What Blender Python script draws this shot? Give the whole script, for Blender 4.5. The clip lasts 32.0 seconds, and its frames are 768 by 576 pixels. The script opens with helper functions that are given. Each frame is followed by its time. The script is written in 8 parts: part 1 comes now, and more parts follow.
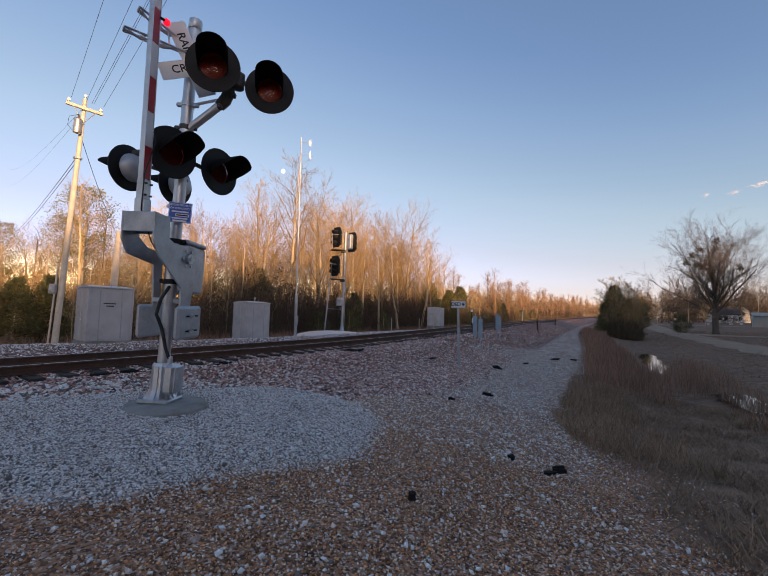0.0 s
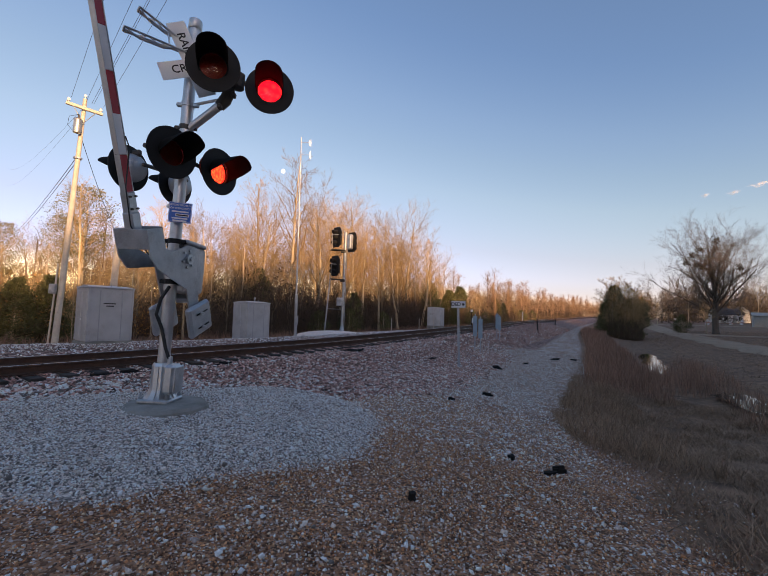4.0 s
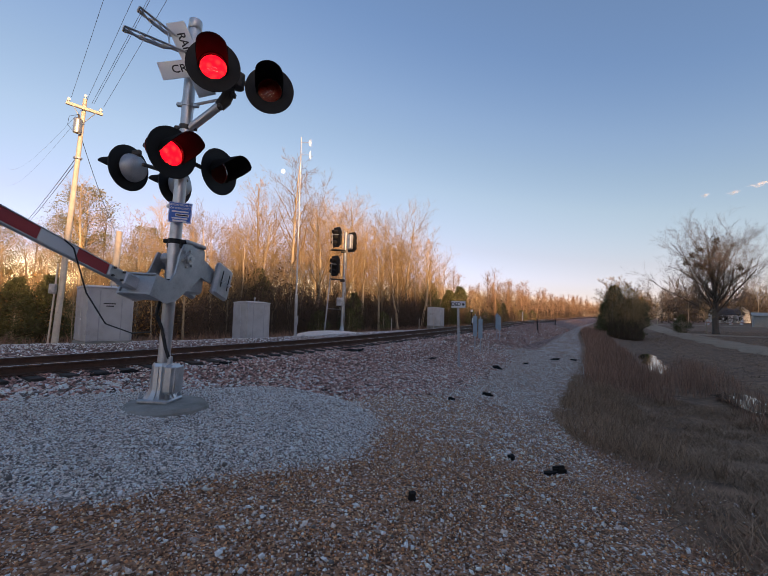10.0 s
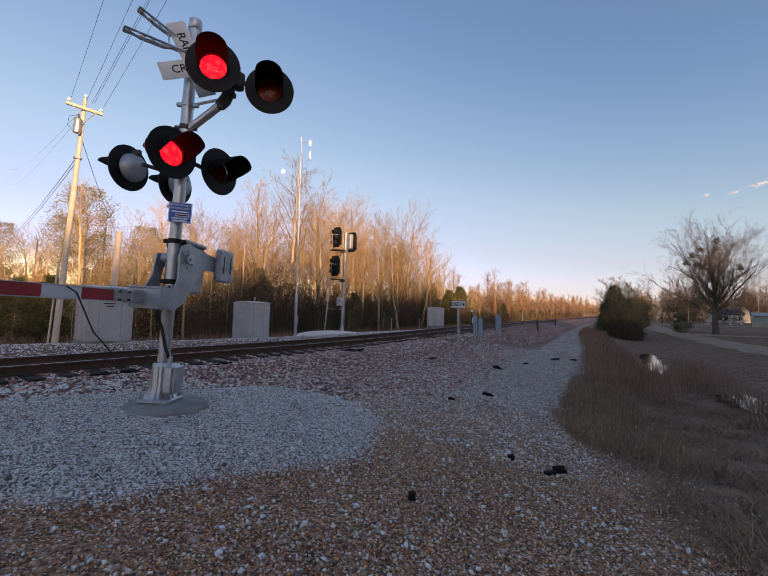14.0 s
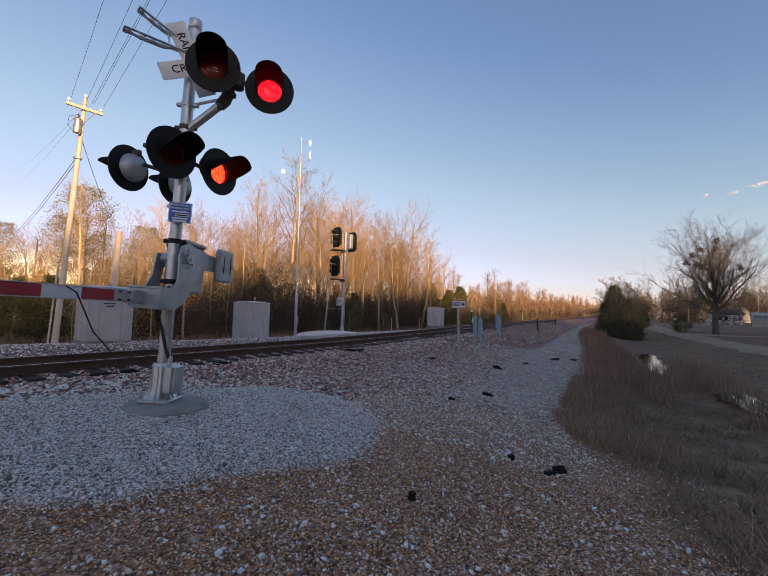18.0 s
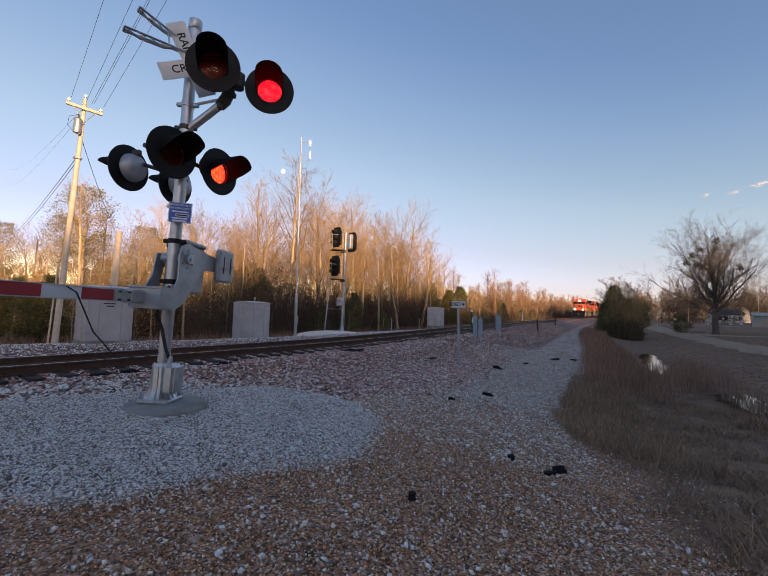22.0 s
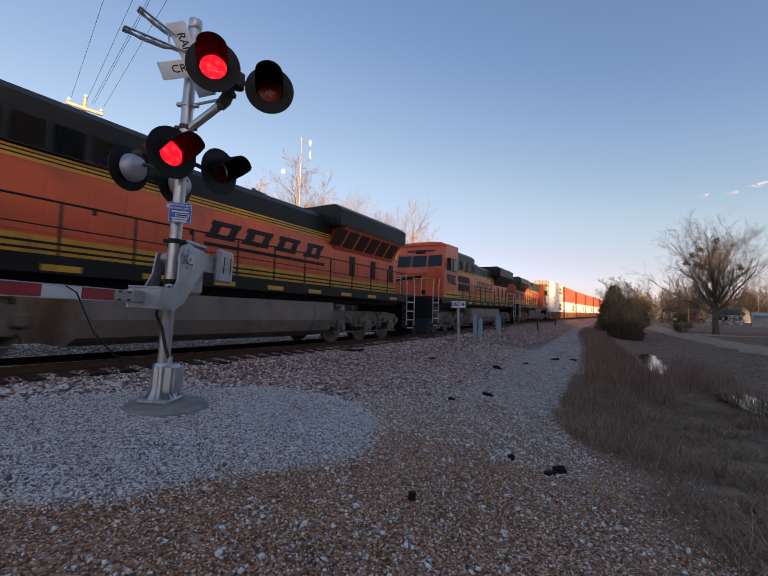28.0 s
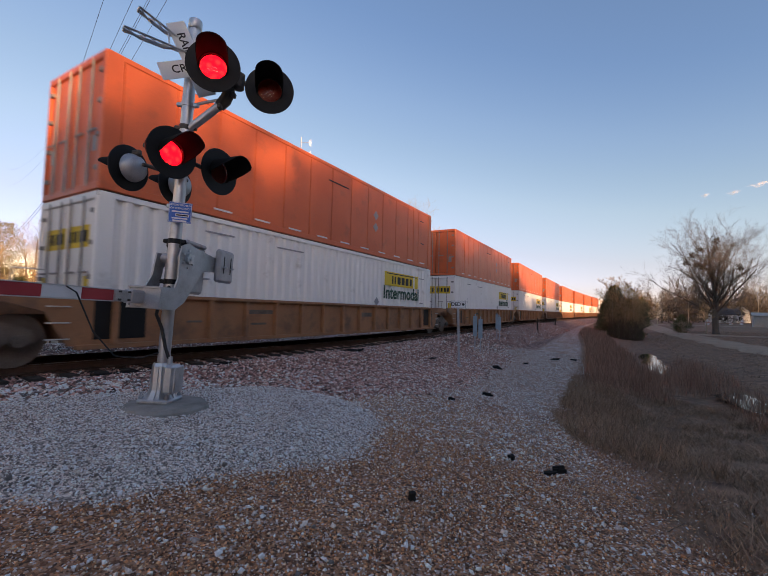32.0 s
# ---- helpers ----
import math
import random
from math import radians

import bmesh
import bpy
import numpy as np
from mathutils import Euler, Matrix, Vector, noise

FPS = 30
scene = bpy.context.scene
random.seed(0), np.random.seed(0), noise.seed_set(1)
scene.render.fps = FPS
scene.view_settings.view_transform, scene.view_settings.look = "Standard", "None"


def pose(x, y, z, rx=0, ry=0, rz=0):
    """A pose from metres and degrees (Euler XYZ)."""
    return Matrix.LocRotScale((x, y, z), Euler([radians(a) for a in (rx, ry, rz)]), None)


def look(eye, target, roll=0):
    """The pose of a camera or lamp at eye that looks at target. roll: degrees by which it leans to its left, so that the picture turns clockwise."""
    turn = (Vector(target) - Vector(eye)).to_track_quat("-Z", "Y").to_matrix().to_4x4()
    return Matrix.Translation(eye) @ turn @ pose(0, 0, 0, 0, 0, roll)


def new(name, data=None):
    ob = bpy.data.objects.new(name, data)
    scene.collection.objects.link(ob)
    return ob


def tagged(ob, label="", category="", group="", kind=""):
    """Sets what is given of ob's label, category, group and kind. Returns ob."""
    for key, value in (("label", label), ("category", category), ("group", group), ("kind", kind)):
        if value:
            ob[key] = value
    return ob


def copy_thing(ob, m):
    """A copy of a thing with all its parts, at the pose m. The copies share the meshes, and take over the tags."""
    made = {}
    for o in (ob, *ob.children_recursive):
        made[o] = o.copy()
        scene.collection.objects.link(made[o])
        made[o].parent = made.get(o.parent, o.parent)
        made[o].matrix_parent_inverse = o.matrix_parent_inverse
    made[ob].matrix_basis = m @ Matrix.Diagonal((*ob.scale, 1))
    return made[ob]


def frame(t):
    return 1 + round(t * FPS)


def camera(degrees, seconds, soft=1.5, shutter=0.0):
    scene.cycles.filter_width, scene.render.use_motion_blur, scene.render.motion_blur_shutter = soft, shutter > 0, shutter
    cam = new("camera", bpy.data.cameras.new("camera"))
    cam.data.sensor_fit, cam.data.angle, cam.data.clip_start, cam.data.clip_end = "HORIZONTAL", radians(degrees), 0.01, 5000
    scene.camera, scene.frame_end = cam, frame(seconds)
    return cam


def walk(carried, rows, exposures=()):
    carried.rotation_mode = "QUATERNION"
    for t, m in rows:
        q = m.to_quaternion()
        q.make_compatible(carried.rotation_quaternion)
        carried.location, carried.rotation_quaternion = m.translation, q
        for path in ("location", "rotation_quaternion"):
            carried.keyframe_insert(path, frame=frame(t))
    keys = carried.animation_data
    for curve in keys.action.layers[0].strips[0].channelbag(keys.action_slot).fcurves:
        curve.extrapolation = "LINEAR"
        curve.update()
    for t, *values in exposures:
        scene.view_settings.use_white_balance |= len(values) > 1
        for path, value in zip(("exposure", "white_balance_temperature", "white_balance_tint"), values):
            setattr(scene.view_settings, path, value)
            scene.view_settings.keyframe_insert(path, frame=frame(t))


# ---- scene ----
# Plan: rail head at z = 0, camera at the origin of x and y looking along +y.
# The track runs away to the far side along B; NRM points away from the camera across it.
YAW = radians(30.85)
B = Vector((math.sin(YAW), math.cos(YAW), 0))
NRM = Vector((-math.cos(YAW), math.sin(YAW), 0))
CAM_Q = 10.31          # distance from the camera to the track's centre line
EYE = Vector((0.0, 0.0, 0.77))

cam = camera(86.73, 32.0, soft=0.6, shutter=0.1)
PITCH = radians(3.64)
CAM_POSE = look(EYE, EYE + Vector((0, math.cos(PITCH), math.sin(PITCH))), 1.61)
walk(cam, [(0.0, CAM_POSE), (32.0, CAM_POSE)], exposures=[(0.0, 0.55, 7000, 24), (26.8, 0.55, 7000, 24), (27.5, 0.50, 7000, 24), (28.2, 0.64, 7000, 24), (30.2, 0.66, 7000, 24), (31.0, 0.68, 7000, 24), (32.0, 0.63, 7000, 24)])

# ---- light ----
SUN_DIR = Vector((0.55, -0.835, 0)).normalized()
SUN_EL = radians(11.5)
world = bpy.data.worlds.new("evening_sky")
scene.world = world
world.use_nodes = True
wn = world.node_tree.nodes
wl = world.node_tree.links
sky = wn.new("ShaderNodeTexSky")
sky.sky_type = "NISHITA"
sky.sun_disc = False
sky.sun_elevation = SUN_EL
sky.sun_rotation = math.atan2(SUN_DIR.x, SUN_DIR.y)
sky.air_density, sky.dust_density, sky.ozone_density = 1.0, 0.3, 1.6
sky.altitude = 0
soften = wn.new("ShaderNodeGamma")
soften.inputs[1].default_value = 0.86
wl.new(sky.outputs["Color"], soften.inputs[0])
# the evening haze: deeper blue overhead, rose towards the horizon, warm on the sunset side
level, scaled, tone, hazed = (wn.new("ShaderNode" + k) for k in ("SeparateColor", "Math", "ValToRGB", "Mix"))
scaled.operation, hazed.data_type, hazed.blend_type = "MULTIPLY", "RGBA", "MULTIPLY"
scaled.inputs[1].default_value, hazed.inputs[0].default_value = 0.14, 1.0
HAZE = ((0.118, (0.52, 0.645, 0.75)), (0.151, (0.625, 0.70, 0.74)), (0.182, (0.67, 0.71, 0.70)), (0.224, (0.72, 0.72, 0.69)), (0.342, (0.68, 0.61, 0.66)), (0.44, (0.66, 0.60, 0.74)), (0.54, (0.60, 0.55, 0.72)), (0.72, (2.3, 1.72, 1.2)), (1.0, (3.4, 2.5, 1.65)))
while len(tone.color_ramp.elements) < len(HAZE):
    tone.color_ramp.elements.new(0.5)
for el, (at_, c) in zip(tone.color_ramp.elements, HAZE):
    el.position, el.color = at_, (*c, 1)
wl.new(soften.outputs[0], level.inputs[0])
wl.new(level.outputs[0], scaled.inputs[0])
wl.new(scaled.outputs[0], tone.inputs[0])
wl.new(soften.outputs[0], hazed.inputs[6])
wl.new(tone.outputs[0], hazed.inputs[7])
wl.new(hazed.outputs[2], wn["Background"].inputs["Color"])
wn["Background"].inputs["Strength"].default_value = 0.243
sun = new("sun", bpy.data.lights.new("sun", "SUN"))
sun.data.energy = 5.0
sun.data.angle = radians(1.0)
sun.data.color = (1.0, 0.66, 0.34)
sun.matrix_world = look(SUN_DIR * 100 + Vector((0, 0, 100 * math.tan(SUN_EL))), (0, 0, 0))


# ---- mesh helpers ----
class Mesh:
    def __init__(self):
        self.v, self.f, self.m = [], [], []

    def add(self, verts, faces, m=0):
        k = len(self.v)
        self.v.extend(tuple(p) for p in verts)
        self.f.extend([tuple(i + k for i in fc) for fc in faces])
        self.m.extend([m] * len(faces))
        return self

    def box(self, c, size, bev=0.0, m=0, mat4=None):
        a, b, h = (0.5 * x for x in size)
        e = min(bev, 0.45 * min(size))
        if e <= 0:
            vs = [Vector((x * a, y * b, z * h)) for x in (-1, 1) for y in (-1, 1) for z in (-1, 1)]
            fs = [(0, 1, 3, 2), (4, 6, 7, 5), (0, 4, 5, 1), (2, 3, 7, 6), (0, 2, 6, 4), (1, 5, 7, 3)]
        else:
            vs, idx = [], {}
            for x in (-1, 1):
                for y in (-1, 1):
                    for z in (-1, 1):
                        for k, p in enumerate(((x * a, y * (b - e), z * (h - e)), (x * (a - e), y * b, z * (h - e)), (x * (a - e), y * (b - e), z * h))):
                            idx[x, y, z, k] = len(vs)
                            vs.append(Vector(p))
            fs = []
            r = (-1, 1)
            for s in r:
                fs.append([idx[s, y, z, 0] for y, z in ((-1, -1), (1, -1), (1, 1), (-1, 1))][::s])
                fs.append([idx[x, s, z, 1] for x, z in ((-1, -1), (-1, 1), (1, 1), (1, -1))][::s])
                fs.append([idx[x, y, s, 2] for x, y in ((-1, -1), (1, -1), (1, 1), (-1, 1))][::s])
            for p in r:
                for q in r:
                    fs.append([idx[p, q, -1, 0], idx[p, q, 1, 0], idx[p, q, 1, 1], idx[p, q, -1, 1]][::-p * q])
                    fs.append([idx[p, -1, q, 0], idx[p, 1, q, 0], idx[p, 1, q, 2], idx[p, -1, q, 2]][::p * q])
                    fs.append([idx[-1, p, q, 1], idx[1, p, q, 1], idx[1, p, q, 2], idx[-1, p, q, 2]][::-p * q])
                    for z in r:
                        fs.append([idx[p, q, z, 0], idx[p, q, z, 1], idx[p, q, z, 2]][::p * q * z])
        mt = Matrix.Translation(c) if mat4 is None else mat4 @ Matrix.Translation(c)
        return self.add([mt @ p for p in vs], fs, m)

    def tube(self, pts, r, n=8, caps=True, m=0):
        pts = [Vector(p) for p in pts]
        rs = r if isinstance(r, (list, tuple)) else [r] * len(pts)
        vs, fs, up = [], [], None
        for i, p in enumerate(pts):
            d = (pts[min(i + 1, len(pts) - 1)] - pts[max(i - 1, 0)]).normalized()
            if up is None or abs(up.dot(d)) > 0.98:
                up = Vector((0, 0, 1)) if abs(d.z) < 0.9 else Vector((1, 0, 0))
            s = d.cross(up).normalized()
            up = s.cross(d).normalized()
            for k in range(n):
                a = 2 * math.pi * k / n
                vs.append(p + (s * math.cos(a) + up * math.sin(a)) * rs[i])
        for i in range(len(pts) - 1):
            for k in range(n):
                k2 = (k + 1) % n
                fs.append((i * n + k, i * n + k2, (i + 1) * n + k2, (i + 1) * n + k))
        if caps:
            fs.append(tuple(range(n))[::-1])
            fs.append(tuple((len(pts) - 1) * n + k for k in range(n)))
        return self.add(vs, fs, m)

    def prism(self, poly, y0, y1, plane="xz", m=0, mat4=None):
        """A polygon in a plane, drawn out along the third axis from y0 to y1."""
        def put(p, t):
            q = {"xz": (p[0], t, p[1]), "yz": (t, p[0], p[1]), "xy": (p[0], p[1], t)}[plane]
            return mat4 @ Vector(q) if mat4 is not None else Vector(q)
        n = len(poly)
        vs = [put(p, y0) for p in poly] + [put(p, y1) for p in poly]
        fs = [tuple(range(n)), tuple(range(2 * n - 1, n - 1, -1))]
        fs += [(i, i + n, (i + 1) % n + n, (i + 1) % n) for i in range(n)]
        return self.add(vs, fs, m)

    def lathe(self, prof, n=24, mat4=None, m=0):
        """A profile of (radius, height) turned round z."""
        vs, fs = [], []
        for r, z in prof:
            for k in range(n):
                a = 2 * math.pi * k / n
                p = Vector((r * math.cos(a), r * math.sin(a), z))
                vs.append(mat4 @ p if mat4 is not None else p)
        for i in range(len(prof) - 1):
            for k in range(n):
                k2 = (k + 1) % n
                fs.append((i * n + k, i * n + k2, (i + 1) * n + k2, (i + 1) * n + k))
        return self.add(vs, fs, m)

    def mesh(self, name, mats, smooth=False):
        me = bpy.data.meshes.new(name)
        me.from_pydata(self.v, [], self.f)
        for mt in (mats if isinstance(mats, (list, tuple)) else [mats]):
            me.materials.append(mt)
        if any(self.m):
            me.polygons.foreach_set("material_index", self.m)
        bm = bmesh.new()
        bm.from_mesh(me)
        bmesh.ops.recalc_face_normals(bm, faces=bm.faces)
        bm.to_mesh(me)
        bm.free()
        if smooth:
            me.polygons.foreach_set("use_smooth", [True] * len(me.polygons))
            me.set_sharp_from_angle(angle=radians(40))
        return me


def part(name, mb, mats, parent, label="", at=None, smooth=False, kind=""):
    me = mb.mesh(name, mats, smooth) if isinstance(mb, Mesh) else mb
    ob = new(name, me)
    ob.parent = parent
    if at is not None:
        ob.matrix_basis = at
    return tagged(ob, label=label, kind=kind)


def thing(name, label, category, m=None, group="", kind=""):
    ob = new(name)
    ob.empty_display_size = 0.3
    if m is not None:
        ob.matrix_basis = m
    return tagged(ob, label, category, group, kind)


def raw_mesh(name, verts, faces, mats, mat_index=None):
    """A large mesh from arrays of triangles or quads."""
    verts, faces = np.asarray(verts, np.float32), np.asarray(faces, np.int32)
    me = bpy.data.meshes.new(name)
    n, k = faces.shape
    me.vertices.add(len(verts))
    me.vertices.foreach_set("co", verts.ravel())
    me.loops.add(n * k)
    me.loops.foreach_set("vertex_index", faces.ravel())
    me.polygons.add(n)
    me.polygons.foreach_set("loop_start", np.arange(0, n * k, k, dtype=np.int32))
    if mat_index is not None:
        me.polygons.foreach_set("material_index", np.asarray(mat_index, np.int32))
    me.update(calc_edges=True)
    me.validate()
    for mt in (mats if isinstance(mats, (list, tuple)) else [mats]):
        me.materials.append(mt)
    return me


def words(name, body, size, mat, parent, m, label="", bold=0.0, align="CENTER"):
    """Writing as a mesh, lying in its own xy plane and raised a little."""
    cu = bpy.data.curves.new(name, "FONT")
    cu.body, cu.size, cu.extrude, cu.offset, cu.align_x, cu.align_y = body, size, 0.003, bold, align, "CENTER"
    tmp = bpy.data.objects.new(name, cu)
    me = bpy.data.meshes.new_from_object(tmp)
    bpy.data.objects.remove(tmp)
    me.materials.clear()
    me.materials.append(mat)
    return part(name, me, mat, parent, label, m)


# ---- materials ----
def surf(name, col, rough=0.6, metal=0.0, col2=None, scale=3.0, amount=0.5, bump=0.15, bscale=60.0, dirt=None, dirt_scale=1.2, dirt_at=0.55,
         vary=0.0, island=0.0, coat=0.0, spec=0.5):
    """A surface with a broad and a fine variation, stains and fine relief, at real size."""
    mt = bpy.data.materials.new(name)
    mt.use_nodes = True
    n, l = mt.node_tree.nodes, mt.node_tree.links
    b = n["Principled BSDF"]
    tc = n.new("ShaderNodeTexCoord")
    n1, n2 = n.new("ShaderNodeTexNoise"), n.new("ShaderNodeTexNoise")
    n1.inputs["Scale"].default_value, n1.inputs["Detail"].default_value = scale, 6
    n2.inputs["Scale"].default_value, n2.inputs["Detail"].default_value = bscale, 4
    for x in (n1, n2):
        l.new(tc.outputs["Object"], x.inputs["Vector"])
    mix = n.new("ShaderNodeMix")
    mix.data_type = "RGBA"
    c2 = col2 or tuple(0.72 * c for c in col)
    mix.inputs[6].default_value, mix.inputs[7].default_value = (*col, 1), (*c2, 1)
    rm = n.new("ShaderNodeMapRange")
    rm.inputs[1].default_value, rm.inputs[2].default_value = 0.5 - 0.5 * amount * 0.6, 0.5 + 0.5 * amount * 0.6
    if amount < 0.45:
        rm.inputs[1].default_value, rm.inputs[2].default_value, rm.inputs[4].default_value = 0.3, 0.7, max(amount * 1.6, 0.05)
    av = n.new("ShaderNodeMath")
    av.operation = "MULTIPLY_ADD"
    av.inputs[1].default_value = 0.4
    l.new(n2.outputs[0], av.inputs[0])
    sc = n.new("ShaderNodeMath")
    sc.operation = "MULTIPLY"
    sc.inputs[1].default_value = 0.6
    l.new(n1.outputs[0], sc.inputs[0])
    l.new(sc.outputs[0], av.inputs[2])
    l.new(av.outputs[0], rm.inputs[0])
    l.new(rm.outputs[0], mix.inputs[0])
    out = mix.outputs[2]
    if dirt:
        n3 = n.new("ShaderNodeTexNoise")
        n3.inputs["Scale"].default_value, n3.inputs["Detail"].default_value, n3.inputs["Roughness"].default_value = dirt_scale, 8, 0.65
        l.new(tc.outputs["Object"], n3.inputs["Vector"])
        r3 = n.new("ShaderNodeMapRange")
        r3.inputs[1].default_value, r3.inputs[2].default_value, r3.inputs[4].default_value = dirt_at - 0.1, dirt_at + 0.12, 0.85
        l.new(n3.outputs[0], r3.inputs[0])
        m3 = n.new("ShaderNodeMix")
        m3.data_type = "RGBA"
        m3.inputs[7].default_value = (*dirt, 1)
        l.new(r3.outputs[0], m3.inputs[0])
        l.new(out, m3.inputs[6])
        out = m3.outputs[2]
    if vary or island:
        src = n.new("ShaderNodeNewGeometry").outputs["Random Per Island"] if island else n.new("ShaderNodeObjectInfo").outputs["Random"]
        mr = n.new("ShaderNodeMapRange")
        k = vary or island
        mr.inputs[3].default_value, mr.inputs[4].default_value = 1 - k, 1 + k
        l.new(src, mr.inputs[0])
        hs = n.new("ShaderNodeHueSaturation")
        l.new(out, hs.inputs["Color"])
        l.new(mr.outputs[0], hs.inputs["Value"])
        out = hs.outputs[0]
    l.new(out, b.inputs["Base Color"])
    rr = n.new("ShaderNodeMapRange")
    rr.inputs[3].default_value, rr.inputs[4].default_value = max(rough - 0.12, 0.03), min(rough + 0.12, 1)
    l.new(n1.outputs[0], rr.inputs[0])
    l.new(rr.outputs[0], b.inputs["Roughness"])
    b.inputs["Metallic"].default_value = metal
    b.inputs["Specular IOR Level"].default_value = spec
    if coat:
        b.inputs["Coat Weight"].default_value = coat
    if bump:
        bp = n.new("ShaderNodeBump")
        bp.inputs["Strength"].default_value, bp.inputs["Distance"].default_value = bump, 0.01
        l.new(n2.outputs[0], bp.inputs["Height"])
        l.new(bp.outputs[0], b.inputs["Normal"])
    return mt


def glow(name, col, strength):
    mt = bpy.data.materials.new(name)
    mt.use_nodes = True
    b = mt.node_tree.nodes["Principled BSDF"]
    b.inputs["Base Color"].default_value = (*col, 1)
    b.inputs["Emission Color"].default_value = (*col, 1)
    b.inputs["Emission Strength"].default_value = strength
    return mt


M_ALU = surf("weathered_aluminium", (0.62, 0.64, 0.66), 0.42, 0.85, (0.42, 0.44, 0.46), 4, 0.6, 0.1, 90, (0.30, 0.29, 0.28), 3.0, 0.64)
M_GALV = surf("galvanised_steel", (0.50, 0.52, 0.54), 0.5, 0.7, (0.34, 0.36, 0.38), 6, 0.6, 0.12, 70, (0.24, 0.22, 0.20), 2.5, 0.62)
M_CASE = surf("brushed_aluminium_sheet", (0.56, 0.57, 0.58), 0.45, 0.3, (0.42, 0.43, 0.44), 2, 0.5, 0.08, 120, (0.30, 0.28, 0.25), 1.6, 0.66)
M_BLACK = surf("matt_black_paint", (0.006, 0.006, 0.0065), 0.6, 0.0, (0.013, 0.013, 0.014), 5, 0.4, 0.1, 60, spec=0.3)
M_RUBBER = surf("black_rubber", (0.015, 0.015, 0.016), 0.6, 0, None, 8, 0.3, 0.1)
M_IRON = surf("dark_cast_iron", (0.05, 0.048, 0.047), 0.6, 0.4, (0.09, 0.08, 0.07), 7, 0.5, 0.2, 50)
M_WHITE = surf("white_sheeting", (0.72, 0.73, 0.74), 0.5, 0, (0.6, 0.61, 0.62), 3, 0.4, 0.03, 80, (0.5, 0.48, 0.44), 4, 0.68)
M_LETTER = surf("black_lettering", (0.015, 0.015, 0.015), 0.6, 0, None, 9, 0.3, 0.0)
M_RED = surf("red_sheeting", (0.42, 0.025, 0.035), 0.45, 0, (0.32, 0.02, 0.03), 4, 0.4, 0.03, 80)
M_BLUE = surf("blue_sign_sheeting", (0.02, 0.12, 0.48), 0.4, 0, (0.02, 0.10, 0.40), 3, 0.3, 0.02, 60)
M_WOODPOLE = surf("weathered_pole_wood", (0.66, 0.59, 0.49), 0.85, 0, (0.46, 0.39, 0.31), 5, 0.7, 0.5, 40, (0.20, 0.15, 0.10), 2.0, 0.68)
M_WIRE = surf("oxidised_wire", (0.10, 0.11, 0.13), 0.6, 0.3, None, 8, 0.3, 0.0)
M_CONC = surf("worn_concrete", (0.33, 0.31, 0.28), 0.9, 0, (0.22, 0.21, 0.19), 5, 0.7, 0.4, 60, (0.16, 0.15, 0.13), 3.0, 0.58)
M_RAIL = surf("rusty_rail_steel", (0.11, 0.055, 0.035), 0.75, 0.3, (0.07, 0.038, 0.026), 12, 0.7, 0.3, 60)
M_RAILTOP = surf("polished_rail_head", (0.42, 0.42, 0.43), 0.28, 0.9, (0.30, 0.29, 0.28), 10, 0.4, 0.05, 90)
M_CHAR = surf("charred_wood", (0.016, 0.014, 0.013), 0.95, 0, (0.030, 0.025, 0.022), 9, 0.7, 0.6, 40, spec=0.1)
M_TIE = surf("creosoted_tie_wood", (0.075, 0.055, 0.042), 0.9, 0, (0.035, 0.028, 0.024), 8, 0.7, 0.5, 40, vary=0.4)


def stone_mat(name, cols, rough=0.9):
    """Loose stones: every stone takes its own colour from a run of colours, with a fine grain over it."""
    mt = bpy.data.materials.new(name)
    mt.use_nodes = True
    n, l = mt.node_tree.nodes, mt.node_tree.links
    b = n["Principled BSDF"]
    b.inputs["Roughness"].default_value = rough
    b.inputs["Specular IOR Level"].default_value = 0.3
    ge, rp, nz, tc, hs, mr = (n.new("ShaderNode" + k) for k in ("NewGeometry", "ValToRGB", "TexNoise", "TexCoord", "HueSaturation", "MapRange"))
    rp.color_ramp.interpolation = "CONSTANT"
    while len(rp.color_ramp.elements) < len(cols):
        rp.color_ramp.elements.new(0.5)
    for i, (e, c) in enumerate(zip(rp.color_ramp.elements, cols)):
        e.position, e.color = i / len(cols), (*(min(0.85, k * v) for k, v in zip((1.92, 1.70, 1.55), c)), 1)
    l.new(ge.outputs["Random Per Island"], rp.inputs[0])
    nz.inputs["Scale"].default_value, nz.inputs["Detail"].default_value = 70, 5
    l.new(tc.outputs["Object"], nz.inputs["Vector"])
    mr.inputs[1].default_value, mr.inputs[2].default_value, mr.inputs[3].default_value, mr.inputs[4].default_value = 0.3, 0.7, 0.65, 1.3
    l.new(nz.outputs[0], mr.inputs[0])
    l.new(rp.outputs[0], hs.inputs["Color"])
    l.new(mr.outputs[0], hs.inputs["Value"])
    l.new(hs.outputs[0], b.inputs["Base Color"])
    return mt


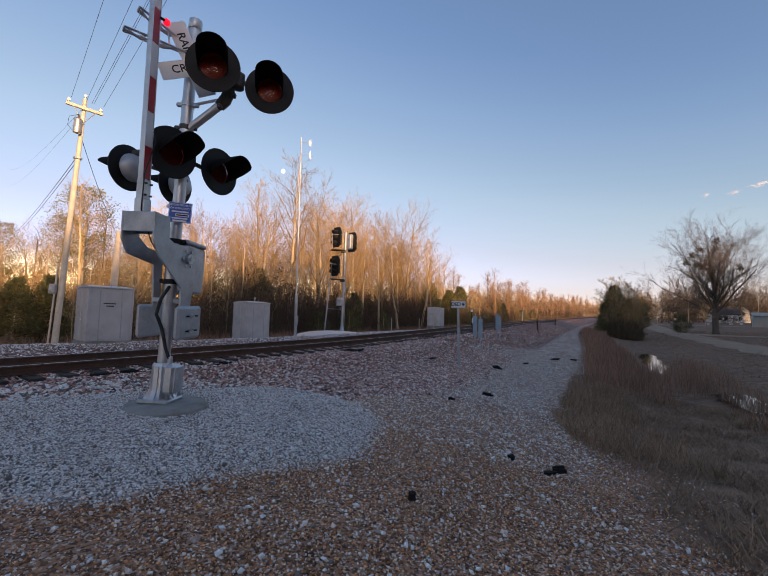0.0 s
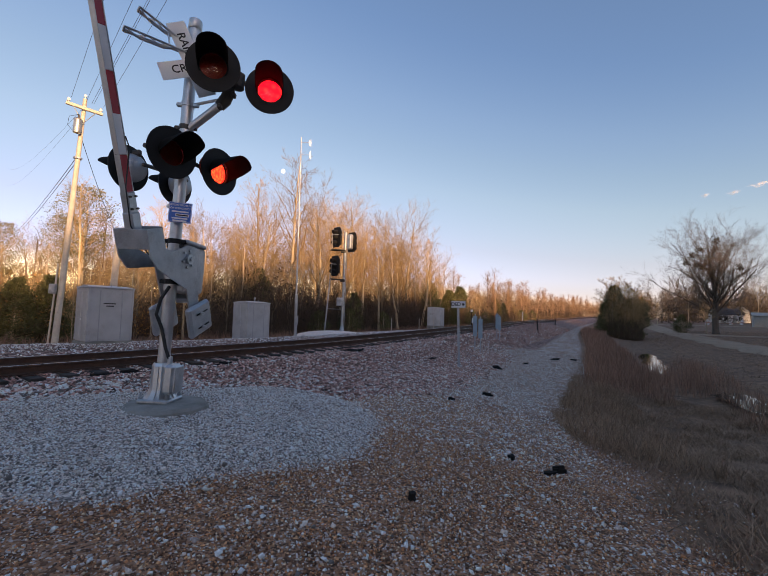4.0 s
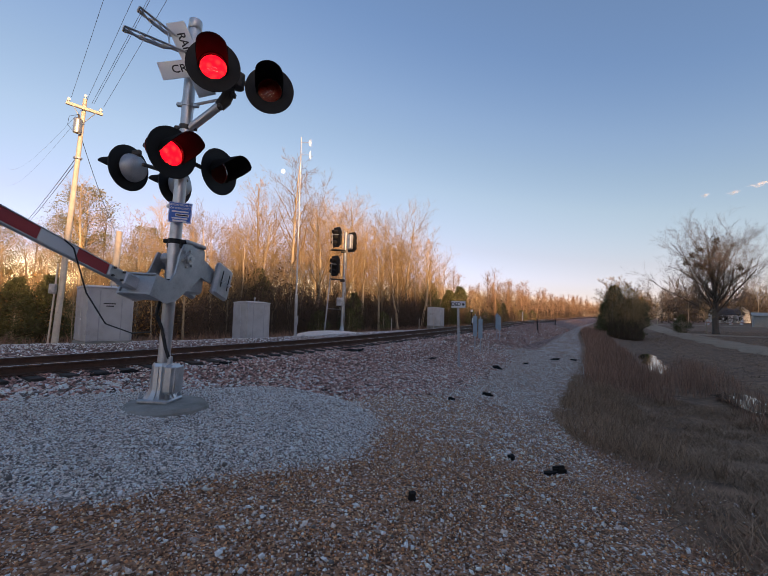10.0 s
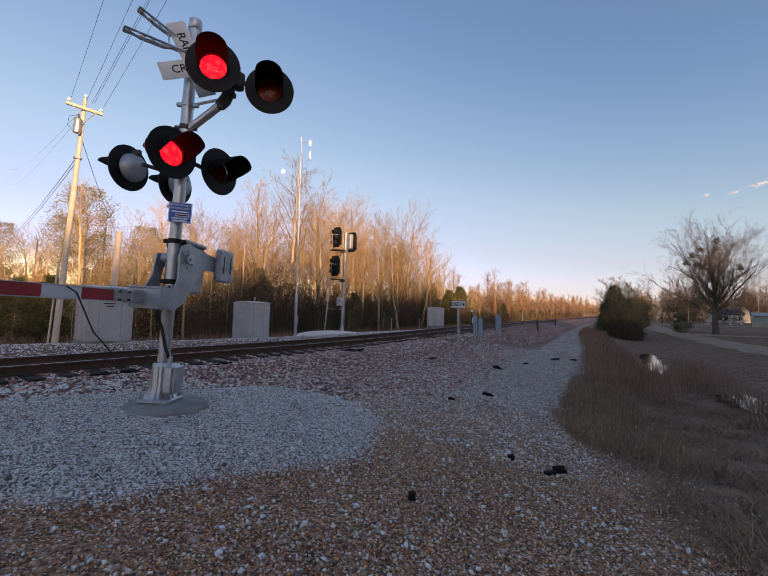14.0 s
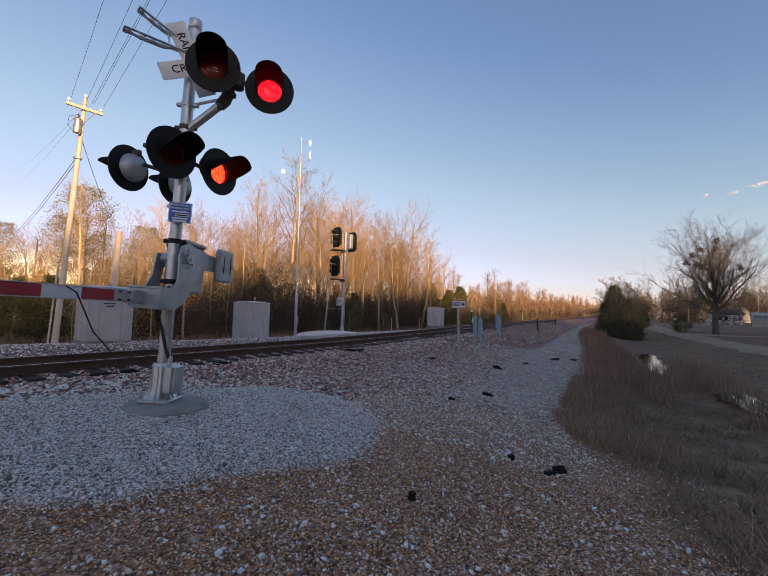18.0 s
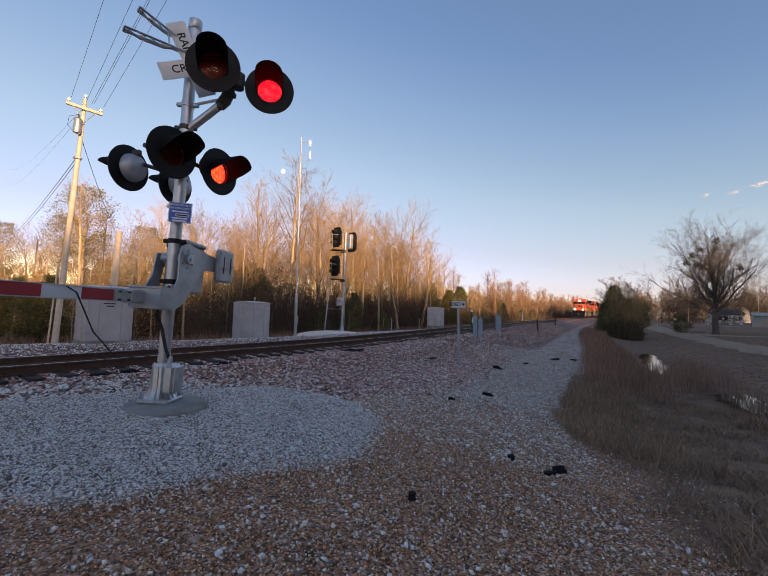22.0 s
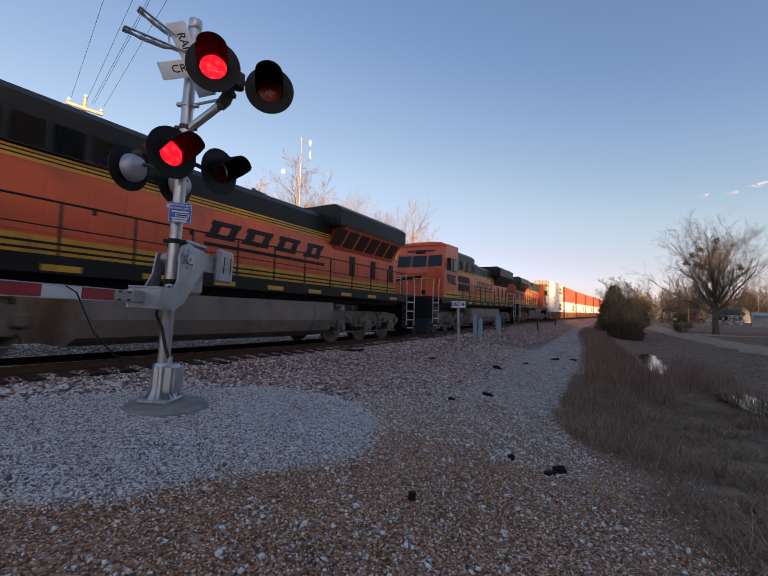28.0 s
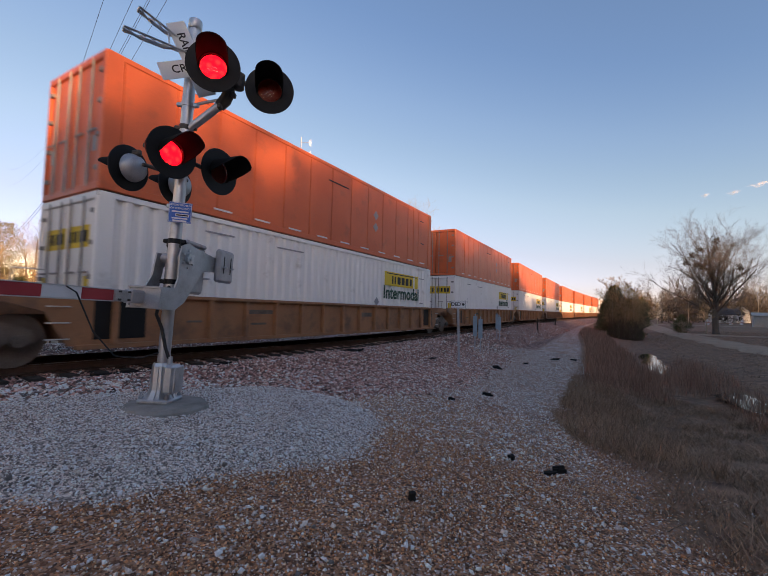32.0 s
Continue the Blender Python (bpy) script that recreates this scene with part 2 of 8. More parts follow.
M_BALLAST = stone_mat("broken_ballast_stone", ((0.055, 0.036, 0.032), (0.34, 0.215, 0.190), (0.15, 0.085, 0.075), (0.42, 0.29, 0.26), (0.24, 0.135, 0.118), (0.50, 0.41, 0.38), (0.09, 0.065, 0.06), (0.32, 0.20, 0.178), (0.62, 0.55, 0.52), (0.18, 0.11, 0.095)))
M_MIXED = stone_mat("grey_crushed_stone", ((0.12, 0.105, 0.10), (0.40, 0.36, 0.345), (0.26, 0.225, 0.215), (0.54, 0.51, 0.49), (0.32, 0.24, 0.19), (0.66, 0.64, 0.62), (0.20, 0.17, 0.16)))
M_GRAVEL = stone_mat("pale_limestone_gravel", ((0.235, 0.22, 0.215), (0.55, 0.52, 0.51), (0.36, 0.34, 0.335), (0.70, 0.67, 0.66), (0.46, 0.435, 0.425), (0.10, 0.095, 0.094), (0.61, 0.58, 0.57)))
M_PEBBLE = stone_mat("mixed_river_gravel", ((0.09, 0.050, 0.032), (0.42, 0.225, 0.115), (0.22, 0.115, 0.065), (0.52, 0.38, 0.28), (0.36, 0.17, 0.080), (0.38, 0.36, 0.36), (0.14, 0.082, 0.055), (0.60, 0.55, 0.52), (0.46, 0.27, 0.15), (0.28, 0.18, 0.13)), 0.8)
M_GLASS = surf("dark_cab_glass", (0.012, 0.015, 0.018), 0.06, 0.0, None, 2, 0.2, 0.0)


def glass_mat(name, col, rough=0.05, clear=0.75):
    mt = bpy.data.materials.new(name)
    mt.use_nodes = True
    n, l = mt.node_tree.nodes, mt.node_tree.links
    tr, gl, mx, fr = n.new("ShaderNodeBsdfTransparent"), n.new("ShaderNodeBsdfGlossy"), n.new("ShaderNodeMixShader"), n.new("ShaderNodeFresnel")
    tr.inputs[0].default_value = (*col, 1)
    gl.inputs["Roughness"].default_value = rough
    fr.inputs[0].default_value = 1.5
    vo, bp = n.new("ShaderNodeTexVoronoi"), n.new("ShaderNodeBump")
    vo.inputs["Scale"].default_value = 60
    bp.inputs["Strength"].default_value = 0.25
    l.new(vo.outputs[0], bp.inputs["Height"])
    l.new(bp.outputs[0], gl.inputs["Normal"])
    l.new(fr.outputs[0], mx.inputs[0])
    l.new(tr.outputs[0], mx.inputs[1])
    l.new(gl.outputs[0], mx.inputs[2])
    l.new(mx.outputs[0], n["Material Output"].inputs["Surface"])
    return mt


M_LENS = glass_mat("clear_red_lens", (0.95, 0.55, 0.5), 0.12)
M_LIT = glow("lit_red_lamp", (1.0, 0.012, 0.022), 2.4)
lv, lr = M_LIT.node_tree.nodes.new("ShaderNodeTexVoronoi"), M_LIT.node_tree.nodes.new("ShaderNodeValToRGB")
lc = M_LIT.node_tree.nodes.new("ShaderNodeTexCoord")
lv.inputs["Scale"].default_value = 14
lr.color_ramp.elements[0].color, lr.color_ramp.elements[1].color = (1.0, 0.055, 0.045, 1), (0.80, 0.010, 0.022, 1)
lr.color_ramp.elements[1].position = 0.6
M_LIT.node_tree.links.new(lc.outputs["Object"], lv.inputs["Vector"])
M_LIT.node_tree.links.new(lv.outputs["Distance"], lr.inputs[0])
M_LIT.node_tree.links.new(lr.outputs[0], M_LIT.node_tree.nodes["Principled BSDF"].inputs["Emission Color"])
M_LIT_HOT = M_LIT.copy()
M_LIT_HOT.name = "lit_red_lamp_bright_core"
for nd_ in M_LIT_HOT.node_tree.nodes:
    if nd_.type == "VALTORGB":
        nd_.color_ramp.elements[0].color, nd_.color_ramp.elements[1].color = (1.0, 0.32, 0.06, 1), (1.0, 0.03, 0.02, 1)
    if nd_.type == "TEX_VORONOI":
        nd_.inputs["Scale"].default_value = 34
M_HOOD = surf("black_hood_plastic", (0.011, 0.0105, 0.0105), 0.85, 0, (0.008, 0.008, 0.008), 6, 0.4, 0.05, 60, spec=0.08)
M_DULL = surf("unlit_red_lens", (0.26, 0.035, 0.024), 0.3, 0, (0.12, 0.016, 0.012), 14, 0.6, 0.4, 120)


# ---- lie of the land ----
def smooth(a, b, x):
    t = np.clip((np.asarray(x, float) - a) / (b - a), 0, 1)
    return t * t * (3 - 2 * t)


TRK_S = np.array([-400, 0, 25, 50, 80, 110, 150, 195, 260, 400, 700, 1200.0])
GRD_S = np.array([-400, 0, 4, 8, 12, 16, 20, 26, 31, 38, 48, 62, 80, 110, 160, 320, 400, 1200.0])
GRD_Z = np.array([-0.36, -0.36, -0.36, -0.36, -0.345, -0.30, -0.235, -0.125, -0.045, 0.08, 0.245, 0.40, 0.62, 1.045, 1.77, 4.09, 4.09, 4.09])
TRK_L = np.array([10.31, 10.31, 10.45, 11.15, 11.75, 11.45, 10.2, 8.4, 5.0, 0.0, -10.0, -26.0])


def spline(xs, ys, x):
    """A smooth line through the given points."""
    h = np.diff(xs)
    d = np.diff(ys) / h
    m = np.concatenate([[d[0]], (d[:-1] * h[1:] + d[1:] * h[:-1]) / (h[1:] + h[:-1]), [d[-1]]])
    x = np.clip(np.asarray(x, float), xs[0], xs[-1])
    i = np.clip(np.searchsorted(xs, x) - 1, 0, len(h) - 1)
    t = (x - xs[i]) / h[i]
    return ((1 + 2 * t) * (1 - t) ** 2 * ys[i] + t * (1 - t) ** 2 * h[i] * m[i] + t * t * (3 - 2 * t) * ys[i + 1] + t * t * (t - 1) * h[i] * m[i + 1])


def grade(s):
    """Height of the rail head along the line: lowest at the crossing, then a gentle climb."""
    return spline(GRD_S, GRD_Z, s)


def land_grade(s):
    """Rise of the land beside the line."""
    s = np.minimum(np.asarray(s, float), 320.0)
    return 0.0145 * np.log1p(np.exp(np.clip((s - 38) / 9, -30, 60))) * 9


def track_point(s, off=0.0, z=0.0):
    """The point s metres down the line, off metres from its centre towards the camera."""
    lat = float(spline(TRK_S, TRK_L, s))
    return B * s + NRM * (lat - off) + Vector((0, 0, float(grade(s)) + z))


def ground_z(s, q):
    """Height of the ground s metres down the line and q metres from the track's centre (towards the camera)."""
    s, q = np.asarray(s, float), np.asarray(q, float)
    far = np.interp(q, [-200, -9, -6.5, -4.2, -2.6, -1.7, 1.7, 2.4, 4.6, 6.2, 8.5, 11.0, 12.6, 14.5, 18, 26, 60, 300],
                    [-1.0, -0.95, -0.75, -0.5, -0.42, -0.2, -0.2, -0.42, -0.92, -1.02, -1.25, -1.72, -1.78, -1.5, -1.15, -0.9, -0.55, -0.4])
    near = np.interp(q, [-200, -9, -7, -4.2, -2.6, -1.7, 1.7, 2.6, 5.5, 7.0, 10, 16, 30, 300],
                     [-1.0, -0.8, -0.5, -0.42, -0.4, -0.2, -0.2, -0.36, -0.42, -0.52, -0.68, -0.8, -0.8, -0.4])
    w = smooth(1.5, 13.0, s)
    z = near * (1 - w) + far * w
    fade = np.interp(q, [-60, -20, 9, 40], [0.5, 1.0, 1.0, 1.0])
    z = z + land_grade(s) * fade
    bed = 1 - smooth(1.6, 3.3, np.abs(q))
    return z * (1 - bed) + (grade(s) - 0.20 - 0.045 * smooth(0.85, 1.2, np.abs(q))) * bed
# ---- ground ----
def ground_mat():
    mt = bpy.data.materials.new("gravel_and_dry_grass_ground")
    mt.use_nodes = True
    n, l = mt.node_tree.nodes, mt.node_tree.links
    b = n["Principled BSDF"]
    b.inputs["Roughness"].default_value = 0.95
    tc = n.new("ShaderNodeTexCoord")

    def noise_tex(scale, detail=6):
        x = n.new("ShaderNodeTexNoise")
        x.inputs["Scale"].default_value, x.inputs["Detail"].default_value = scale, detail
        l.new(tc.outputs["Object"], x.inputs["Vector"])
        return x.outputs[0]

    def ramp(src, *stops):
        r = n.new("ShaderNodeValToRGB")
        while len(r.color_ramp.elements) < len(stops):
            r.color_ramp.elements.new(0.5)
        for e, (p, c) in zip(r.color_ramp.elements, stops):
            e.position, e.color = p, (*(k * v for k, v in zip((1.36, 1.14, 1.02), c)), 1)
        l.new(src, r.inputs[0])
        return r.outputs[0]

    def cells(scale):
        v = n.new("ShaderNodeTexVoronoi")
        v.inputs["Scale"].default_value = scale
        l.new(tc.outputs["Object"], v.inputs["Vector"])
        sp = n.new("ShaderNodeSeparateColor")
        l.new(v.outputs["Color"], sp.inputs[0])
        return v, sp

    vo, sep = cells(62)
    vb, sepb = cells(20)
    vs, seps = cells(48)
    grit = ramp(sep.outputs[0], (0.0, (0.05, 0.028, 0.018)), (0.35, (0.18, 0.093, 0.052)), (0.6, (0.34, 0.185, 0.100)), (0.85, (0.28, 0.19, 0.14)), (0.93, (0.44, 0.41, 0.40)))
    stone = ramp(seps.outputs[1], (0.0, (0.07, 0.068, 0.066)), (0.5, (0.29, 0.285, 0.28)), (1.0, (0.68, 0.68, 0.67)))
    ball = ramp(sepb.outputs[1], (0.0, (0.025, 0.016, 0.014)), (0.45, (0.12, 0.072, 0.064)), (0.75, (0.28, 0.19, 0.17)), (1.0, (0.50, 0.42, 0.40)))
    grass = ramp(noise_tex(3.1, 12), (0.3, (0.085, 0.055, 0.036)), (0.5, (0.165, 0.108, 0.070)), (0.7, (0.25, 0.170, 0.110)))

    def mixed(a, c, name):
        at = n.new("ShaderNodeAttribute")
        at.attribute_name = name
        add = n.new("ShaderNodeMath")
        add.operation = "MULTIPLY_ADD"
        add.inputs[1].default_value, add.inputs[2].default_value = 0.7, -0.35
        l.new(noise_tex(2.4, 8), add.inputs[0])
        sm = n.new("ShaderNodeMath")
        sm.operation, sm.use_clamp = "ADD", True
        l.new(at.outputs["Fac"], sm.inputs[0])
        l.new(add.outputs[0], sm.inputs[1])
        st = n.new("ShaderNodeMapRange")
        st.inputs[1].default_value, st.inputs[2].default_value = 0.4, 0.6
        l.new(sm.outputs[0], st.inputs[0])
        m = n.new("ShaderNodeMix")
        m.data_type = "RGBA"
        l.new(st.outputs[0], m.inputs[0])
        l.new(a, m.inputs[6])
        l.new(c, m.inputs[7])
        return m.outputs[2]

    col = mixed(grit, stone, "stone")
    col = mixed(col, ball, "ballast")
    col = mixed(col, grass, "grass")
    l.new(col, b.inputs["Base Color"])
    bp = n.new("ShaderNodeBump")
    bp.inputs["Strength"].default_value, bp.inputs["Distance"].default_value = 0.7, 0.02
    l.new(vs.outputs["Distance"], bp.inputs["Height"])
    l.new(bp.outputs[0], b.inputs["Normal"])
    return mt


def steps(bounds, sizes):
    out = [bounds[0]]
    for a, b, d in zip(bounds[:-1], bounds[1:], sizes):
        k = max(1, round((b - a) / d))
        out += [a + (b - a) * (i + 1) / k for i in range(k)]
    return np.array(out)


def grass_edge(s):
    """How far from the track the bare stone gives way to grass."""
    return np.interp(s, [-5, 2, 3.4, 3.7, 4.2, 5.05, 5.7, 6.3, 8.2, 14, 21, 30, 51, 120], [14.5, 12.2, 11.1, 10.7, 10.5, 10.8, 10.5, 9.9, 9.25, 8.9, 8.44, 8.0, 6.4, 5.0])


def pad_level(s, q):
    """1 inside the pale gravel spread round the signal, falling to 0 at its edge."""
    s, q = np.asarray(s, float), np.asarray(q, float)
    wob = 0.14 * np.sin(2.1 * s + 0.7 * q) + 0.10 * np.sin(3.7 * q - 1.3 * s)
    lo = np.interp(s, [-30, 1.8, 2.6, 3.75, 4.8, 5.1, 5.3], [3.9, 4.15, 4.5, 4.73, 4.98, 5.4, 6.2])
    hi = np.interp(s, [-30, 1.0, 1.4, 1.8, 2.05, 2.9, 3.3, 4.4, 4.65, 5.2, 5.3], [5.5, 7.0, 7.35, 7.55, 7.6, 8.05, 8.15, 7.75, 7.5, 6.85, 6.3])
    return np.clip(np.minimum(np.minimum(q - lo, hi - q), 5.4 - s) * 2.2 + wob * 0.7 + 0.35, 0, 1)


def ground_full(s, q):
    """The lie of the land with its small swells and the spread gravel."""
    s, q = np.asarray(s, float), np.asarray(q, float)
    z = ground_z(s, q) + 0.012 * np.sin(s * 1.7 + 0.6 * np.sin(q * 1.3)) * np.sin(q * 1.1 + 0.4)
    return z + 0.03 * np.sin(s * 0.43 + 1) * np.sin(q * 0.37) * smooth(2.5, 5, np.abs(q)) + 0.05 * pad_level(s, q)


gs = steps([-900, -120, -30, -12, 14, 40, 120, 400, 2400], [120, 10, 1.5, 0.12, 0.4, 2, 20, 250])
gq = steps([-1800, -300, -60, -15, 0, 16, 40, 120, 1600], [250, 30, 2.5, 0.4, 0.13, 1.2, 8, 185])
SS, QQ = np.meshgrid(gs, gq, indexing="ij")
rng = np.random.default_rng(5)
ZZ = ground_full(SS, QQ) + rng.normal(0, 0.005, SS.shape) * (np.abs(SS) < 60)
LAT = spline(TRK_S, TRK_L, SS)
GX, GY = B.x * SS + NRM.x * (LAT - QQ), B.y * SS + NRM.y * (LAT - QQ)
n1, n2 = SS.shape
idx = np.arange(n1 * n2).reshape(n1, n2)
quads = np.stack([idx[:-1, :-1], idx[1:, :-1], idx[1:, 1:], idx[:-1, 1:]], -1).reshape(-1, 4)
me = raw_mesh("ground", np.stack([GX, GY, ZZ], -1).reshape(-1, 3), quads[:, ::-1], ground_mat())
for nm, val in (("grass", np.maximum(np.clip(0.5 + (QQ - grass_edge(SS)) * 1.1, 0, 1), np.clip(0.5 - (QQ + 8.2) * 0.8, 0, 1))),
                ("ballast", np.clip(0.5 + (np.interp(SS, [-20, 2, 4, 5.5, 8, 12, 60], [3.8, 3.9, 4.6, 6.0, 6.6, 6.4, 5.0]) - np.abs(QQ)) * 1.0, 0, 1)),
                ("stone", np.maximum.reduce([pad_level(SS, QQ) * 0.9 + 0.1, np.clip((SS - 5.5 - 0.35 * (QQ - 5)) / 4, 0, 0.52), np.clip(0.5 + (2.6 - np.abs(QQ + 5.0)) * 1.5, 0, 1) * (SS < 45)]))):
    at = me.attributes.new(nm, "FLOAT", "POINT")
    at.data.foreach_set("value", np.asarray(val, np.float32).ravel())
me.polygons.foreach_set("use_smooth", [True] * len(me.polygons))
ground = tagged(new("ground", me), "gravel trackside ground running into dry grass and a ditch", "ground", kind="structure")


def on_ground(s, q, z=0.0):
    lat = float(spline(TRK_S, TRK_L, s))
    return B * s + NRM * (lat - q) + Vector((0, 0, float(ground_full(s, q)) + z))


def sq_of(x, y):
    """Along-line and across-line place of a point of the plan."""
    s = B.x * x + B.y * y
    return s, float(spline(TRK_S, TRK_L, s)) - (NRM.x * x + NRM.y * y)


def ground_at(x, y):
    s, q = sq_of(x, y)
    return float(ground_full(s, q))


# ---- railway track ----
track = thing("railway_track", "single railway line with rusty rails on dark wooden ties", "railway track", kind="structure")
RAIL_PROFILE = [(-0.076, -0.171), (0.076, -0.171), (0.076, -0.158), (0.012, -0.135), (0.010, -0.045), (0.037, -0.032), (0.037, -0.004), (0.030, 0.0),
                (-0.030, 0.0), (-0.037, -0.004), (-0.037, -0.032), (-0.010, -0.045), (-0.012, -0.135), (-0.076, -0.158)]
for off in (0.755, -0.755):
    mb = Mesh()
    ss = np.concatenate([np.arange(-60, 100, 2.0), np.arange(100, 420, 8.0)])
    rings = []
    for s in ss:
        p, d = track_point(s, off), (track_point(s + 0.5, off) - track_point(s - 0.5, off)).normalized()
        side = Vector((d.y, -d.x, 0)).normalized()
        rings.append([p + side * a + Vector((0, 0, h)) for a, h in RAIL_PROFILE])
    k = len(RAIL_PROFILE)
    for r0, r1 in zip(rings[:-1], rings[1:]):
        for i in range(k):
            j = (i + 1) % k
            mb.add([r0[i], r0[j], r1[j], r1[i]], [(0, 1, 2, 3)], 1 if i in (6, 7, 8) else 0)
    part("rail", mb, [M_RAIL, M_RAILTOP], track)
tie_me = Mesh().box((0, 0, -0.085), (0.225, 2.6, 0.17), 0.012).mesh("tie", M_TIE)
plate_me = Mesh().box((0, 0, 0), (0.19, 0.34, 0.02), 0.004).mesh("tie_plate", M_RAIL)
for k in range(-26, 150):
    s = k * 0.53
    p, d = track_point(s, 0.0, -0.19), track_point(s + 0.5) - track_point(s - 0.5)
    m = Matrix.Translation(p + Vector((0, 0, random.uniform(-0.012, 0.006)))) @ Matrix.Rotation(math.atan2(d.y, d.x) + random.uniform(-0.02, 0.02), 4, "Z")
    t = part("tie", tie_me, M_TIE, track, at=m)
    if -26 <= k < 60:
        for off in (-0.755, 0.755):
            part("tie_plate", plate_me, M_RAIL, t, at=Matrix.Translation((0, off, 0.009)))
# ---- crossing signal ----
MAST_AT = Vector((-2.66, 4.98, -0.33))
found = thing("signal_foundation", "worn concrete signal foundation set flush in gravel", "foundation", Matrix.Translation(MAST_AT), kind="structure")
part("slab", Mesh().lathe([(0.0, 0.0), (0.46, 0.0), (0.50, -0.03), (0.52, -0.25)], 9, pose(0.1, -0.10, -0.02, 0, 0, 12)), M_CONC, found)

sig = thing("crossing_signal", "silver railway crossing signal mast with black flashing lamps and barrier", "crossing signal",
            Matrix.Translation(MAST_AT) @ pose(0, 0, 0, 0, 1.9, 0))
part("base_plate", Mesh().box((0, 0, 0.0), (0.37, 0.37, 0.05), 0.015), M_ALU, sig)
cast = Mesh()
ring = [(0.165, 0.02), (0.140, 0.06), (0.118, 0.12), (0.110, 0.40), (0.095, 0.44)]
k = len(ring)
for a, b in zip(ring[:-1], ring[1:]):
    oct0 = [(a[0] * math.cos(x) * 1.08, a[0] * math.sin(x) * 1.08, a[1]) for x in [math.pi / 8 + i * math.pi / 4 for i in range(8)]]
    oct1 = [(b[0] * math.cos(x) * 1.08, b[0] * math.sin(x) * 1.08, b[1]) for x in [math.pi / 8 + i * math.pi / 4 for i in range(8)]]
    cast.add(oct0 + oct1, [(i, (i + 1) % 8, 8 + (i + 1) % 8, 8 + i) for i in range(8)])
base = part("base_casting", cast, M_ALU, sig)
for sx in (-1, 1):
    for sy in (-1, 1):
        part("anchor_bolt", Mesh().tube([(sx * 0.15, sy * 0.15, 0.02), (sx * 0.15, sy * 0.15, 0.10)], 0.014, 6).tube([(sx * 0.15, sy * 0.15, 0.03), (sx * 0.15, sy * 0.15, 0.055)], 0.026, 6), M_GALV, base)
for rz in (0, 90):
    part("casting_rib", Mesh().prism([(-0.175, 0.02), (-0.128, 0.12), (-0.12, 0.4), (0.12, 0.4), (0.128, 0.12), (0.175, 0.02)], -0.012, 0.012, mat4=pose(0, 0, 0, 0, 0, rz)), M_ALU, base)
jb = part("junction_box", Mesh().box((0.17, -0.10, 0.27), (0.13, 0.22, 0.34), 0.03), M_ALU, sig)
part("box_lid", Mesh().box((0.245, -0.10, 0.27), (0.03, 0.20, 0.31), 0.012), M_ALU, jb)
part("conduit_fitting", Mesh().tube([(0.10, -0.05, 0.42), (0.10, -0.05, 0.52)], 0.03, 10), M_ALU, sig)
part("mast", Mesh().tube([(0, 0, 0.05), (0, 0, 4.72)], 0.070, 24), M_ALU, sig, smooth=True)
part("mast_cap", Mesh().lathe([(0.0, 4.80), (0.05, 4.79), (0.080, 4.765), (0.084, 4.66), (0.078, 4.65)], 20), M_ALU, sig, smooth=True)
part("pinnacle_collar", Mesh().tube([(0, 0, 4.40), (0, 0, 4.62)], 0.078, 20), M_ALU, sig, smooth=True)
for z, mat in ((1.42, M_BLACK), (1.92, M_BLACK), (2.36, M_ALU), (3.36, M_IRON), (3.66, M_ALU)):
    part("mast_clamp", Mesh().tube([(0, 0, z - 0.03), (0, 0, z + 0.03)], 0.079, 20).box((-0.10, 0, z), (0.08, 0.05, 0.05), 0.01).box((0.10, 0, z), (0.08, 0.05, 0.05), 0.01), mat, sig)

# emergency notice
notice = part("notice_sign", Mesh().box((0, 0, 0), (0.235, 0.008, 0.225), 0.003), M_BLUE, sig, "blue emergency notice plate with white writing", pose(0.09, -0.115, 2.26, 0, 0, 14) @ Matrix.Diagonal((1.1, 1.0, 1.1, 1)))
for body, z, sz in (("REPORT PROBLEM", 0.080, 0.026), ("OR EMERGENCY", 0.044, 0.026)):
    words("notice_line", body, sz * 1.08, M_WHITE, notice, pose(0, -0.006, z, 90, 0, 0))
for z, w in ((0.008, 0.17), (-0.066, 0.16), (-0.093, 0.14)):
    part("notice_bar", Mesh().box((0, -0.006, z), (w, 0.004, 0.016), 0.001), M_WHITE, notice)
part("notice_bar", Mesh().box((0.025, -0.006, -0.030), (0.14, 0.004, 0.030), 0.001), M_WHITE, notice)
part("notice_bar", Mesh().box((0.025, -0.009, -0.030), (0.12, 0.004, 0.014), 0.001), M_LETTER, notice)
part("notice_frame", Mesh().box((0, -0.005, 0.106), (0.225, 0.004, 0.004)).box((0, -0.005, -0.106), (0.225, 0.004, 0.004)).box((-0.111, -0.005, 0), (0.004, 0.004, 0.21)).box((0.111, -0.005, 0), (0.004, 0.004, 0.21)), M_WHITE, notice)

